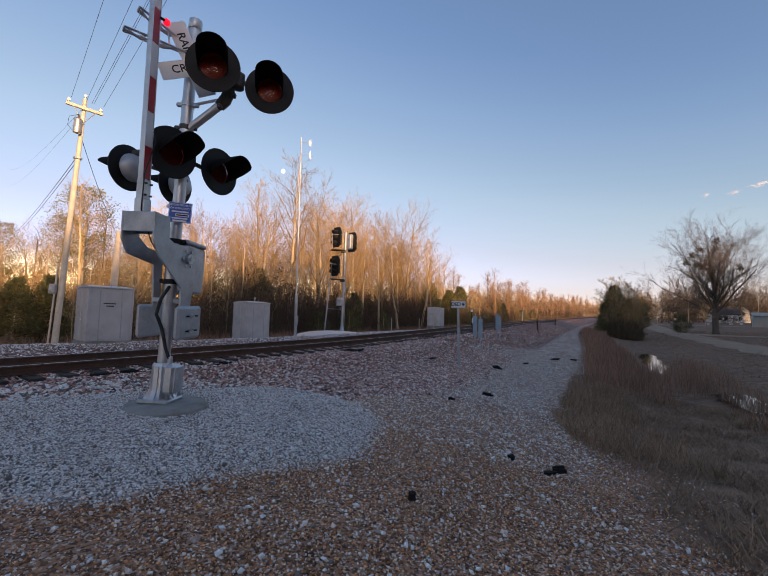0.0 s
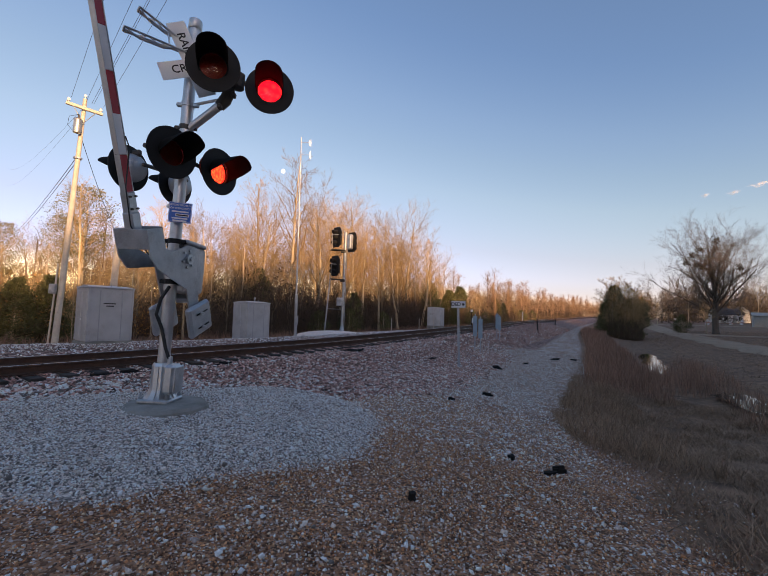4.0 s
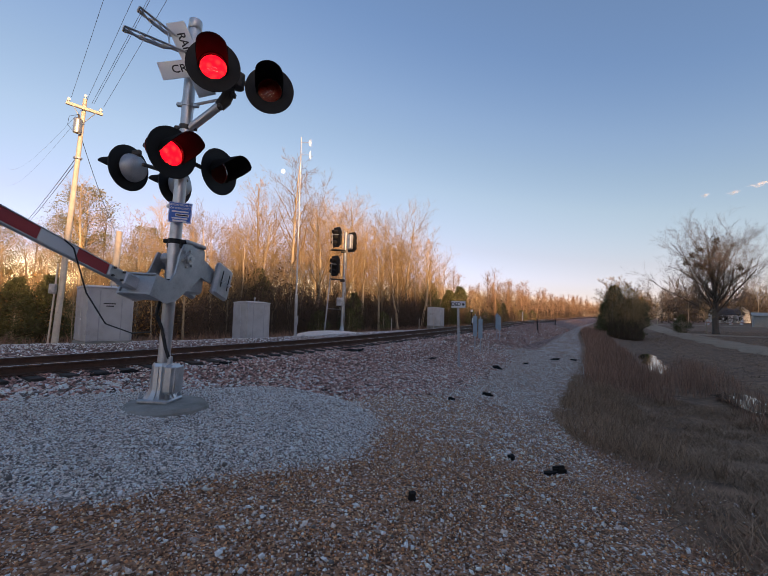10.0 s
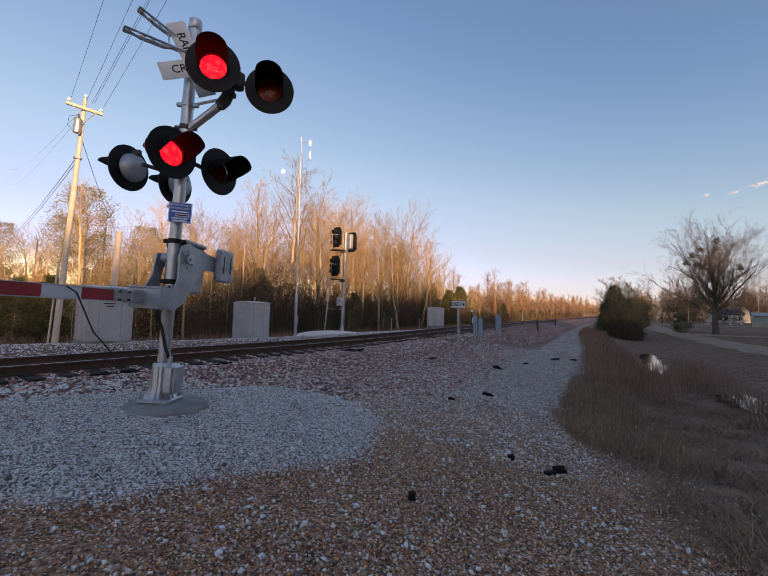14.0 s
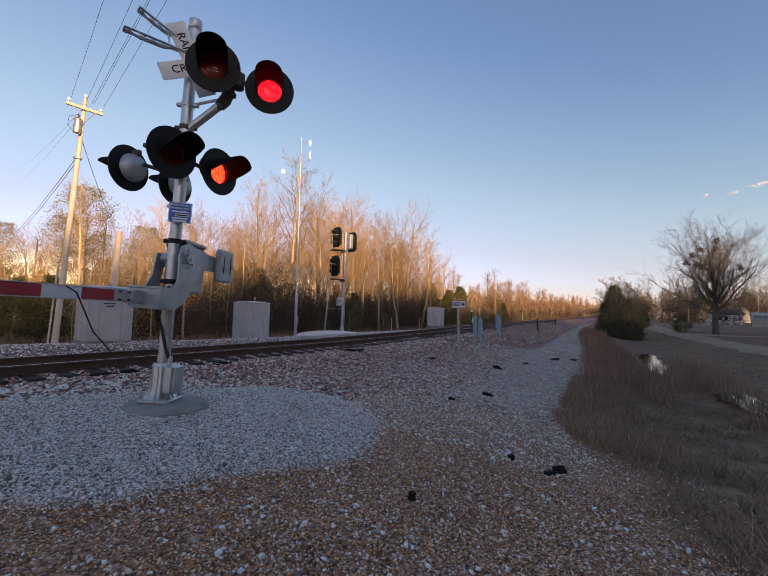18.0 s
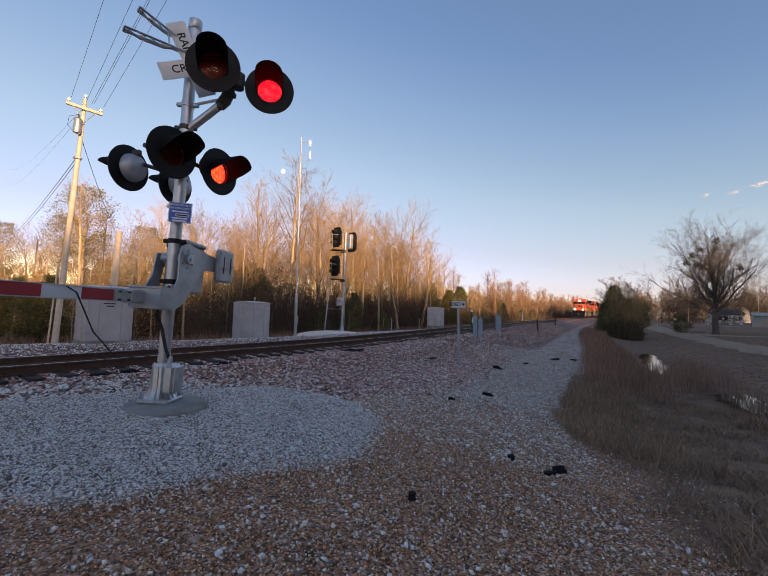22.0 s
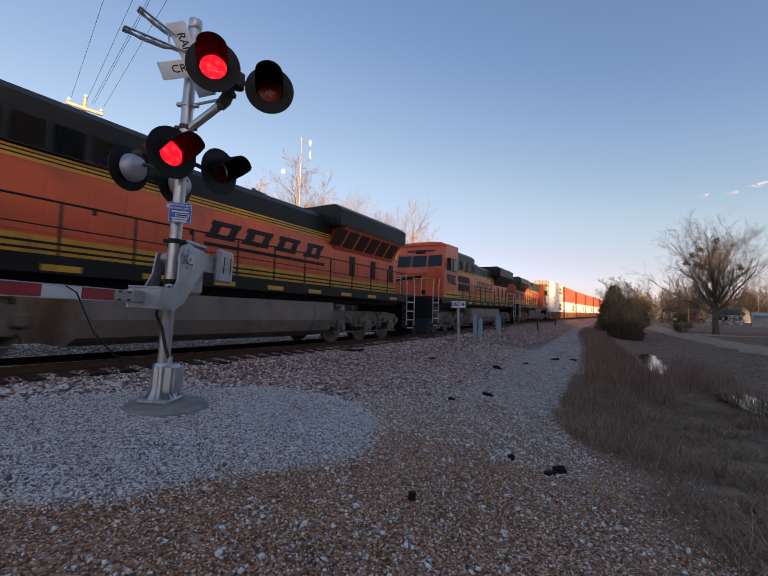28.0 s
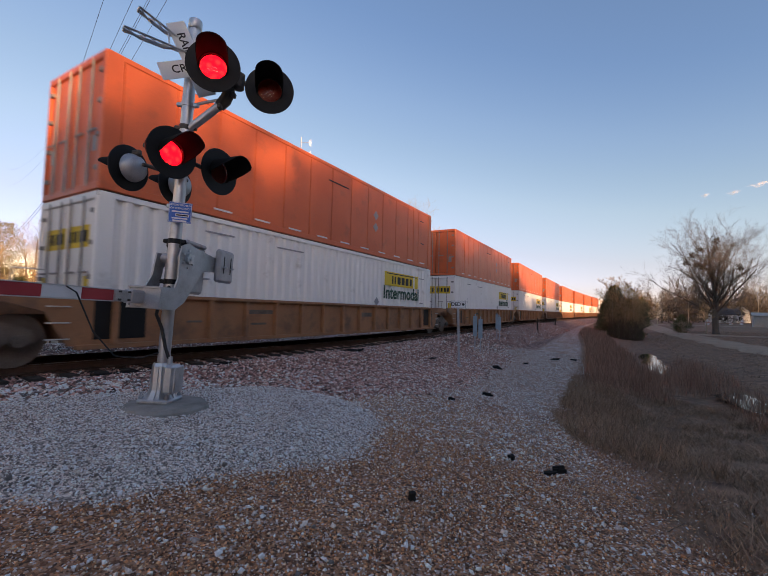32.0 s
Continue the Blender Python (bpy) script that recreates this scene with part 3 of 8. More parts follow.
# crossed name boards
for body, ang, dy, dx in (("RAILROAD", -62, -0.128, -0.08), ("CROSSING", 24, -0.100, 0.05)):
    bl = part("crossbuck_blade", Mesh().box((0, 0, 0), (0.92, 0.012, 0.215), 0.004), M_WHITE, sig, "white name board with black letters", pose(0.10, dy, 4.10, 0, 0, 24) @ pose(0, 0, 0, 0, -ang, 0) @ pose(dx, 0, 0))
    words("blade_lettering", body, 0.135, M_LETTER, bl, pose(0, -0.008, 0, 90, 0, 0), bold=0.001)
part("crossbuck_bracket", Mesh().box((0.03, -0.06, 4.12), (0.10, 0.09, 0.14), 0.012), M_GALV, sig)
# lattice stays towards the road
for end, root in (((-0.42, -0.48, 4.53), (0.04, -0.05, 4.34)), ((-0.50, -0.58, 4.22), (0.12, -0.05, 4.25))):
    root, e = Vector(root), Vector(end)
    d = (e - root).normalized()
    side, rise = d.cross(Vector((0, 0, 1))).normalized() * 0.05, Vector((0, 0, 0.045))
    st = part("lattice_stay", Mesh().tube([root + side * 0.3, e + side], 0.013, 6).tube([root - side * 0.3, e - side], 0.013, 6).tube([e + side, e - side], 0.013, 6), M_ALU, sig)
    part("lattice_chord", Mesh().tube([root.lerp(e, 0.35), root.lerp(e, 0.5) - rise, root.lerp(e, 0.8) - rise, e], 0.012, 6), M_ALU, st)
    for i in range(6):
        a, b = root.lerp(e, 0.15 + 0.14 * i), root.lerp(e, 0.29 + 0.14 * i)
        sg = 1 if i % 2 else -1
        part("lattice_bar", Mesh().tube([a + side * sg * (0.4 + 0.1 * i), b - side * sg * (0.5 + 0.1 * i)], 0.008, 5), M_ALU, st)
        if i > 1:
            part("lattice_strut", Mesh().tube([a + side * sg * 0.8, b - rise * 0.9], 0.007, 5), M_ALU, st)
part("stay_tie", Mesh().tube([(-0.18, -0.27, 4.43), (-0.14, -0.28, 4.245)], 0.010, 6), M_ALU, sig)
part("stay_tie", Mesh().tube([(-0.06, -0.15, 4.38), (-0.02, -0.15, 4.25)], 0.010, 6), M_ALU, sig)

FLASH = []     # shutters: part, side, phase


def hood_mesh(r=0.162, long=0.42, short=0.035):
    mb = Mesh()
    n = 22
    vs = []
    for k in range(n + 1):
        a = radians(-32 + 244 * k / n)
        w = min(1.0, max(0.0, 1.25 * math.sin(a) + 0.42))
        ln = short + (long - short) * w ** 0.8
        for rr in (r, r + 0.006):
            vs += [(rr * math.cos(a), 0.0, rr * math.sin(a)), (rr * 1.03 * math.cos(a), -ln, rr * 1.03 * math.sin(a))]
    fs = []
    for k in range(n):
        i, j = 4 * k, 4 * k + 4
        fs += [(i, i + 1, j + 1, j), (i + 2, j + 2, j + 3, i + 3), (i + 1, i + 3, j + 3, j + 1), (i, j, j + 2, i + 2)]
    fs += [(0, 2, 3, 1), (4 * n, 4 * n + 1, 4 * n + 3, 4 * n + 2)]
    return mb.add(vs, fs).mesh("hood", M_HOOD, True)


def disc_mesh():
    return Mesh().lathe([(0.152, 0.012), (0.152, -0.006), (0.300, 0.004), (0.307, 0.012), (0.304, 0.020), (0.152, 0.012)], 40, pose(0, 0, 0, 90, 0, 0)).mesh("background_disc", M_BLACK, True)


def half_shutter(sg):
    n = 14
    pts = [(0.0, -0.156), *[(sg * 0.156 * math.cos(radians(-90 + 180 * k / n)), 0.156 * math.sin(radians(-90 + 180 * k / n))) for k in range(1, n)], (0.0, 0.156)]
    if sg < 0:
        pts = pts[::-1]
    return Mesh().prism(pts, 0.022, 0.028).mesh("shutter", M_DULL)


HOOD, DISC = hood_mesh(), disc_mesh()
HOUSING = Mesh().lathe([(0.175, -0.030), (0.19, -0.045), (0.185, -0.07), (0.17, -0.12), (0.13, -0.165), (0.06, -0.185), (0.0, -0.19)], 28, pose(0, 0, 0, 90, 0, 0)).mesh("housing", M_GALV, True)
HOUSING_B = Mesh().lathe([(0.175, -0.030), (0.19, -0.045), (0.185, -0.07), (0.17, -0.12), (0.13, -0.165), (0.06, -0.185), (0.0, -0.19)], 28, pose(0, 0, 0, 90, 0, 0)).mesh("housing", M_BLACK, True)
LIT = Mesh().lathe([(0.0, -0.034), (0.08, -0.036), (0.152, -0.042)], 28, pose(0, 0, 0, 90, 0, 0)).mesh("lit_lens", M_LIT, True)
GLASS = Mesh().lathe([(0.0, 0.012), (0.08, 0.006), (0.13, -0.004), (0.150, -0.012)], 28, pose(0, 0, 0, 90, 0, 0)).mesh("front_lens", M_LENS, True)
SHUT = {1: half_shutter(1), -1: half_shutter(-1)}


def flasher(m, phase, tip=0, lit=None):
    """One lamp of the signal, facing -y: disc, hood, housing; inside, a burning lamp with two shutters before it."""
    lamp = part("flashing_lamp", HOUSING if phase is None else HOUSING_B, M_GALV, sig, "black round lamp with a deep hood", m)
    part("background_disc", DISC, M_BLACK, lamp)
    part("hood", HOOD, M_BLACK, lamp, at=pose(0, 0, 0, 0, tip, 0))
    part("hinge_block", Mesh().box((0, 0.10, 0.20), (0.07, 0.14, 0.09), 0.02), M_IRON, lamp)
    for a in range(0, 360, 60):
        part("disc_screw", Mesh().tube([(0.2 * math.cos(radians(a)), 0.0, 0.2 * math.sin(radians(a))), (0.2 * math.cos(radians(a)), -0.012, 0.2 * math.sin(radians(a)))], 0.008, 6), M_GALV, lamp)
    if phase is not None:
        part("lit_lens", lit or LIT, M_LIT, lamp, "glowing red lamp face")
        lens = part("front_lens", GLASS, M_LENS, lamp)
        for sg in (1, -1):
            FLASH.append((part("shutter", SHUT[sg], M_DULL, lamp), sg, phase))
    else:
        part("front_lens", Mesh().lathe([(0.0, 0.012), (0.08, 0.006), (0.152, -0.01)], 28, pose(0, 0, 0, 90, 0, 0)), M_DULL, lamp)
    return lamp


flasher(pose(0.43, -0.33, 3.99, 4, 0, 20), 0)
flasher(pose(0.97, 0.14, 3.99, 3, 0, 14), 1)
flasher(pose(-0.02, -0.23, 2.95, 0, 0, 58), 0, tip=6)
flasher(pose(0.30, 0.38, 2.95, 0, 0, 66), 1, tip=8, lit=Mesh().lathe([(0.0, -0.034), (0.08, -0.036), (0.152, -0.042)], 28, pose(0, 0, 0, 90, 0, 0)).mesh("lit_lens", M_LIT_HOT, True))
flasher(pose(-0.94, 0.44, 2.95, 0, 0, 252), None)
flasher(pose(-0.64, 1.10, 2.95, 0, 0, 250), None)
part("crossarm", Mesh().tube([(-0.30, -0.32, 2.99), (-0.16, -0.02, 3.0), (0.0, 0.20, 3.0), (0.12, 0.47, 2.99)], 0.028, 10).tube([(0, 0, 3.0), (-0.1, 0.08, 3.0)], 0.045, 10), M_IRON, sig)
part("crossarm", Mesh().tube([(-0.74, 0.40, 3.0), (-0.60, 0.66, 3.01), (-0.44, 1.02, 3.0)], 0.026, 10).tube([(-0.60, 0.66, 3.01), (-0.3, 0.3, 3.01), (0, 0.05, 3.0)], 0.026, 10), M_IRON, sig)
arm = part("lamp_bracket_pipe", Mesh().tube([(0.03, 0, 3.34), (0.30, -0.04, 3.55), (0.46, -0.06, 3.68)], 0.050, 14), M_ALU, sig, smooth=True)
part("pipe_elbow", Mesh().tube([(0.42, -0.055, 3.64), (0.49, -0.06, 3.72), (0.53, -0.06, 3.82), (0.53, -0.06, 3.98)], [0.066, 0.075, 0.070, 0.055], 14), M_IRON, arm, smooth=True)
for bx, by, bz in ((0.46, -0.13, 3.60), (0.60, -0.09, 3.78), (0.60, -0.09, 3.92)):
    part("elbow_bolt", Mesh().box((bx, by, bz), (0.05, 0.08, 0.06), 0.01), M_IRON, arm)
part("upper_crossarm", Mesh().tube([(0.38, -0.17, 4.03), (0.62, 0.03, 4.03), (0.92, 0.30, 4.03)], 0.030, 10), M_IRON, arm)
part("terminal_box", Mesh().tube([(0.60, 0.0, 3.92), (0.60, 0.0, 4.10)], 0.085, 14), M_IRON, arm)
part("pipe_brace", Mesh().tube([(0.04, 0, 3.66), (0.45, -0.05, 3.74)], 0.018, 8), M_ALU, sig)

# gate mechanism fixed to the mast
mech = part("gate_mechanism", Mesh().box((0.02, 0.27, 1.60), (0.28, 0.50, 0.62), 0.03).box((0.02, 0.26, 1.93), (0.30, 0.52, 0.05), 0.015), M_GALV, sig)
part("mechanism_cover", Mesh().box((0.02, 0.545, 1.6), (0.24, 0.05, 0.54), 0.02), M_GALV, mech)
for bz in (1.42, 1.88):
    part("mechanism_bracket", Mesh().box((0, 0.06, bz), (0.20, 0.16, 0.08), 0.015), M_IRON, mech)
part("pivot_shaft", Mesh().tube([(-0.08, 0, 0), (0.27, 0, 0)], 0.045, 14), M_GALV, sig, at=pose(-0.087, 0.053, 1.713, 0, 0, -7.4))
part("cable_loop", Mesh().tube([(0.02, -0.07, 1.36), (-0.02, -0.16, 1.20), (-0.05, -0.17, 1.02), (-0.01, -0.10, 0.86), (0.05, -0.08, 0.62), (0.09, -0.06, 0.50)], 0.020, 8), M_RUBBER, sig)

# the barrier: it turns on the shaft
gate = part("gate_barrier", Mesh().tube([(-0.06, 0, 0), (0.25, 0, 0)], 0.065, 16), M_GALV, sig, "striped barrier arm with counterweights", pose(-0.087, 0.053, 1.713, -87, 0, -7.4))
PLATE = [(0.16, 0.16), (0.0, 0.20), (-0.13, 0.14), (-0.16, 0.02), (-0.15, -0.25), (-0.20, -0.37), (-0.44, -0.38), (-0.46, -0.63), (-0.16, -0.63), (0.0, -0.54), (0.36, -0.10), (0.62, -0.10), (0.62, 0.10), (0.30, 0.14)]
SLIM = [(-0.05, 0.06), (0.05, 0.06), (0.62, 0.06), (0.62, -0.06), (0.09, -0.10), (0.0, -0.54), (-0.16, -0.63), (-0.46, -0.63), (-0.44, -0.38), (-0.20, -0.37), (-0.10, -0.22)]
for sx in (-1, 1):
    x = 0.25 if sx > 0 else -0.13
    part("side_plate", Mesh().prism(PLATE if sx > 0 else SLIM, x - 0.010, x + 0.010, "yz"), M_GALV, gate)
    if sx > 0:
        part("hub", Mesh().tube([(x, 0, 0), (x + sx * 0.05, 0, 0)], 0.062, 18).tube([(x + sx * 0.05, 0, 0), (x + sx * 0.07, 0, 0)], 0.026, 6), M_ALU, gate)
    for a in range(0, 360, 60) if sx > 0 else ():
        c, s_ = 0.105 * math.cos(radians(a + 30)), 0.105 * math.sin(radians(a + 30))
        part("hub_bolt", Mesh().tube([(x + sx * 0.01, c, s_), (x + sx * 0.028, c, s_)], 0.017, 6), M_ALU, gate)
    xw = 0.305 if sx > 0 else -0.185
    part("counterweight", Mesh().box((xw, 0.78, 0.0), (0.085, 0.40, 0.46), 0.03), M_GALV, gate)
    for yy in (0.70, 0.88):
        part("weight_slot", Mesh().box((xw + sx * 0.044, yy, 0.02), (0.008, 0.018, 0.24), 0.002), M_BLACK, gate)
        part("weight_bolt", Mesh().tube([(xw + sx * 0.04, yy, -0.02), (xw + sx * 0.10, yy, -0.02)], 0.012, 6).tube([(xw + sx * 0.06, yy, -0.02), (xw + sx * 0.075, yy, -0.02)], 0.026, 6), M_ALU, gate)
part("weight_arm", Mesh().box((0.06, 0.52, 0.0), (0.36, 0.06, 0.18), 0.01), M_GALV, gate)
part("arm_channel", Mesh().box((0.06, -0.35, -0.385), (0.40, 0.22, 0.022), 0.006).box((0.06, -0.35, -0.615), (0.40, 0.22, 0.022), 0.006), M_GALV, gate)
part("channel_end", Mesh().box((0.06, -0.42, -0.50), (0.36, 0.02, 0.21), 0.004), M_GALV, gate)
part("shear_bracket", Mesh().box((0, -0.52, -0.503), (0.12, 0.22, 0.15), 0.02), M_ALU, gate)
part("arm_clamp", Mesh().box((0, -0.72, -0.503), (0.095, 0.24, 0.125), 0.012), M_ALU, gate)
for yy in (-0.66, -0.79):
    for zz in (-0.46, -0.545):
        part("clamp_bolt", Mesh().tube([(0.04, yy, zz), (0.07, yy, zz)], 0.012, 6), M_IRON, gate)
nb = 17
for i in range(nb):
    y0 = -0.82 - i * 0.395
    hh = 0.112 - 0.0018 * i
    part("arm_stripe", Mesh().box((0, y0 - 0.1975, -0.503), (0.052, 0.394, hh), 0.006), M_RED if i % 2 == 0 else M_WHITE, gate, "red band of the arm" if i % 2 == 0 else "white band of the arm")
    part("arm_edge", Mesh().box((0, y0 - 0.1975, -0.503 + hh / 2 + 0.004), (0.060, 0.394, 0.010), 0.002).box((0, y0 - 0.1975, -0.503 - hh / 2 - 0.004), (0.060, 0.394, 0.010), 0.002), M_ALU, gate)
M_ARMLAMP = glow("lit_arm_lamp", (0.9, 0.01, 0.03), 0.9)
for y in (-2.72, -4.9, -7.4):
    part("arm_lamp", Mesh().lathe([(0.0, 0.040), (0.026, 0.032), (0.036, 0.0), (0.026, -0.032), (0.0, -0.040)], 14, pose(0.05, y, -0.375, 0, 90, 0)).lathe([(0.042, -0.010), (0.042, 0.010)], 14, pose(0.05, y, -0.375, 0, 90, 0)), M_ARMLAMP, gate, "small red lamp on the arm")
    part("lamp_stem", Mesh().tube([(0.03, y, -0.455), (0.05, y, -0.415)], 0.016, 8), M_BLACK, gate)
cable = part("arm_cable", Mesh().tube([(0.0, 0.0, 0.0), (0.01, 0.10, -0.05), (0.02, 0.32, -0.42), (0.02, 0.62, -0.68), (0.02, 1.00, -0.74), (0.02, 1.30, -0.70)], 0.007, 6), M_RUBBER, gate, at=pose(0.04, -1.40, -0.45))
GATE_AT = Vector((-0.087, 0.053, 1.713))
GATE_ANGLES = [(0.0, 87.4), (2.7, 87.4), (3.5, 76.0), (4.5, 64.5), (5.5, 54.0), (6.0, 49.2), (7.0, 39.5), (8.0, 30.4), (9.0, 22.5), (10.0, 16.2), (11.0, 9.4), (12.0, 2.5), (12.6, 0.0), (32.0, 0.0)]


def gate_motion():
    base_m = Matrix.Translation(GATE_AT) @ pose(0, 0, 0, 0, 0, -7.4)
    walk(gate, [(t, base_m @ pose(0, 0, 0, -a, 0, 0)) for t, a in GATE_ANGLES])
    hang = Matrix.Translation((0.04, -1.40, -0.45))
    walk(cable, [(t, hang @ pose(0, 0, 0, min(a, 70.0) * 0.55, 0, 0)) for t, a in GATE_ANGLES])


HALF = 0.47075
FLIP_AT = 8.475


def lamp_is_lit(t, phase):
    """The two halves of the pairs burn in turn, from a tenth of a second on."""
    return t > 0.05 and int(math.floor((t - FLIP_AT) / HALF)) % 2 == (0 if phase == 1 else 1)


def flash_motion():
    flips = [0.1] + [FLIP_AT + HALF * k for k in range(-20, 60) if 0.15 < FLIP_AT + HALF * k < 32.0]
    for ob, sg, phase in FLASH:
        shut, wide = Matrix.Identity(4), Matrix.Translation((sg * 0.148, 0, 0))
        rows = [(0.0, shut)]
        for t in flips:
            t = math.ceil(t * 30 - 1e-6) / 30
            before, after = lamp_is_lit(t - 0.1, phase), lamp_is_lit(t + 0.1, phase)
            if before != after:
                rows += [(t - 1 / 30, wide if before else shut), (t, wide if after else shut)]
        rows.append((32.0, rows[-1][1]) if rows[-1][0] < 31.99 else (32.2, rows[-1][1]))
        walk(ob, rows)
# ---- lineside equipment ----
TRACK_RZ = math.degrees(math.atan2(B.y, B.x))      # turn that lays +x along the line


def place(s, q, dz=0.0, rz=0.0, rx=0.0, ry=0.0):
    p = on_ground(s, q, dz)
    return Matrix.Translation(p) @ pose(0, 0, 0, rx, ry, TRACK_RZ + rz)


def equipment_case(name, label, w, d, h, m, group=""):
    """Sheet-metal relay case: body, overhanging roof, doors with hinges, handle and vents. Its doors face -y."""
    c = thing(name, label, "equipment cabinet", m, group)
    part("plinth", Mesh().box((0, 0, -0.05), (w + 0.1, d + 0.1, 0.3), 0.02), M_CONC, c)
    part("body", Mesh().box((0, 0, h / 2 + 0.05), (w, d, h - 0.1), 0.012), M_CASE, c)
    part("roof", Mesh().box((0, 0, h + 0.005), (w + 0.10, d + 0.10, 0.05), 0.012).prism([(-w / 2 - 0.02, h + 0.03), (w / 2 + 0.02, h + 0.03), (0, h + 0.09)], -d / 2, d / 2), M_CASE, c)
    for sx in (-1, 1):
        dr = part("door", Mesh().box((sx * w / 4, -d / 2 - 0.012, h / 2 + 0.02), (w / 2 - 0.03, 0.026, h - 0.26), 0.008), M_CASE, c)
        part("door_panel", Mesh().box((sx * w / 4, -d / 2 - 0.028, h / 2 + 0.02), (w / 2 - 0.16, 0.012, h - 0.42), 0.005), M_CASE, dr)
        for z in (0.35, h / 2, h - 0.3):
            part("hinge", Mesh().tube([(sx * (w / 2 - 0.012), -d / 2 - 0.03, z - 0.05), (sx * (w / 2 - 0.012), -d / 2 - 0.03, z + 0.05)], 0.012, 6), M_GALV, dr)
    for sx in (-1, 1):
        for k in (-0.25, 0.25):
            part("side_seam", Mesh().box((sx * (w / 2 + 0.006), k * d, h / 2 + 0.02), (0.012, 0.03, h - 0.2), 0.003), M_GALV, c)
        for z in (0.14, h - 0.1):
            for k in range(7):
                part("rivet", Mesh().tube([(sx * w / 2, d * (k / 7 - 0.43), z), (sx * (w / 2 + 0.014), d * (k / 7 - 0.43), z)], 0.014, 6), M_GALV, c)
    hd = part("door_handle", Mesh().box((0.07, -d / 2 - 0.05, h * 0.52), (0.03, 0.04, 0.16), 0.008), M_ALU, c)
    part("padlock", Mesh().box((0.07, -d / 2 - 0.06, h * 0.44), (0.05, 0.025, 0.06), 0.01), M_WHITE, c)
    for sx in (-1, 1):
        for sy in (-1, 1):
            part("corner_trim", Mesh().box((sx * (w / 2 + 0.004), sy * (d / 2 + 0.004), h / 2 + 0.05), (0.05, 0.05, h - 0.12), 0.006), M_CASE, c)
        part("lifting_eye", Mesh().tube([(sx * w * 0.42, 0, h + 0.03), (sx * w * 0.42, 0, h + 0.13)], 0.016, 6).tube([(sx * w * 0.42 - 0.03, 0, h + 0.12), (sx * w * 0.42 + 0.03, 0, h + 0.12)], 0.014, 6), M_GALV, c)
    for x, z in ((-w * 0.2, h * 0.72), (-w * 0.2, h * 0.67)):
        part("stencil_bar", Mesh().box((x, d / 2 + 0.006, z), (w * 0.3, 0.004, 0.03), 0.001), M_LETTER, c)
    return c


P = Vector((-9.22, 13.5, -0.45))
case_a = equipment_case("relay_case", "large silver relay case beside the track near a pole", 1.0, 1.25, 1.80, Matrix.Translation(P) @ pose(0, 0, 0, 0, 0, -37), "relay cases")
part("stencil_bar", Mesh().box((0.512, -0.05, 1.30), (0.006, 0.34, 0.035), 0.001).box((0.512, -0.03, 1.22), (0.006, 0.22, 0.035), 0.001), M_LETTER, case_a)
case_b = equipment_case("relay_case", "weathered silver relay case with vent pipe at wood edge", 1.15, 1.25, 1.98, Matrix.Translation((-6.65, 20.6, -0.85)) @ pose(0, 0, 0, 0, 0, -36), "relay cases")
part("vent_pipe", Mesh().tube([(0.2, 0, 2.0), (0.2, 0, 2.22)], 0.025, 8).tube([(0.2, 0, 2.2), (0.2, 0, 2.26)], 0.05, 8), M_ALU, case_b)
case_c = equipment_case("relay_case", "pale relay case beyond the track beside brown brush", 1.2, 1.6, 1.85, Matrix.Translation((5.3, 41.0, -0.35)) @ pose(0, 0, 0, 0, 0, -24), "relay cases")


def wires_between(a, b, sag, n=14):
    a, b = Vector(a), Vector(b)
    return [a.lerp(b, i / n) - Vector((0, 0, 4 * sag * (i / n) * (1 - i / n))) for i in range(n + 1)]


# utility pole with crossarm, transformer and lines
POLE = Vector((-11.56, 14.45, -0.65))
pole = thing("utility_pole", "tall weathered wooden utility pole with crossarm and transformer", "utility pole", Matrix.Translation(POLE) @ pose(0, 0, 0, 0, 2.7, 0) @ Matrix.Diagonal((1, 1, 0.96, 1)))
part("pole", Mesh().tube([(0, 0, -0.3), (0, 0, 4.5), (0, 0, 9.35)], [0.105, 0.088, 0.065], 16), M_WOODPOLE, pole, smooth=True)
xa = part("crossarm", Mesh().box((0, -0.14, 8.93), (1.10, 0.10, 0.11), 0.012), M_WOODPOLE, pole, at=pose(0, 0, 0, 0, 0, 46))
for x in (-0.48, 0.48):
    part("insulator", Mesh().lathe([(0.02, 8.97), (0.02, 9.02), (0.055, 9.03), (0.045, 9.08), (0.05, 9.10), (0.03, 9.15), (0.0, 9.16)], 10, Matrix.Translation((x, -0.14, 0))), M_WHITE, xa)
for sx in (-1, 1):
    part("crossarm_brace", Mesh().tube([(sx * 0.34, -0.2, 8.88), (0, -0.15, 8.35)], 0.014, 6), M_GALV, xa)
part("pole_top_insulator", Mesh().lathe([(0.02, 9.3), (0.02, 9.42), (0.05, 9.43), (0.04, 9.52), (0.0, 9.54)], 10), M_WHITE, pole)
tr = part("transformer", Mesh().lathe([(0.0, 7.90), (0.12, 7.92), (0.13, 7.96), (0.13, 8.40), (0.14, 8.43), (0.08, 8.49), (0.0, 8.51)], 18, Matrix.Translation((0.02, -0.22, 0))), M_ALU, pole, smooth=True)
part("transformer_bushing", Mesh().tube([(0.02, -0.22, 8.49), (0.05, -0.26, 8.62)], 0.03, 8), M_IRON, tr)
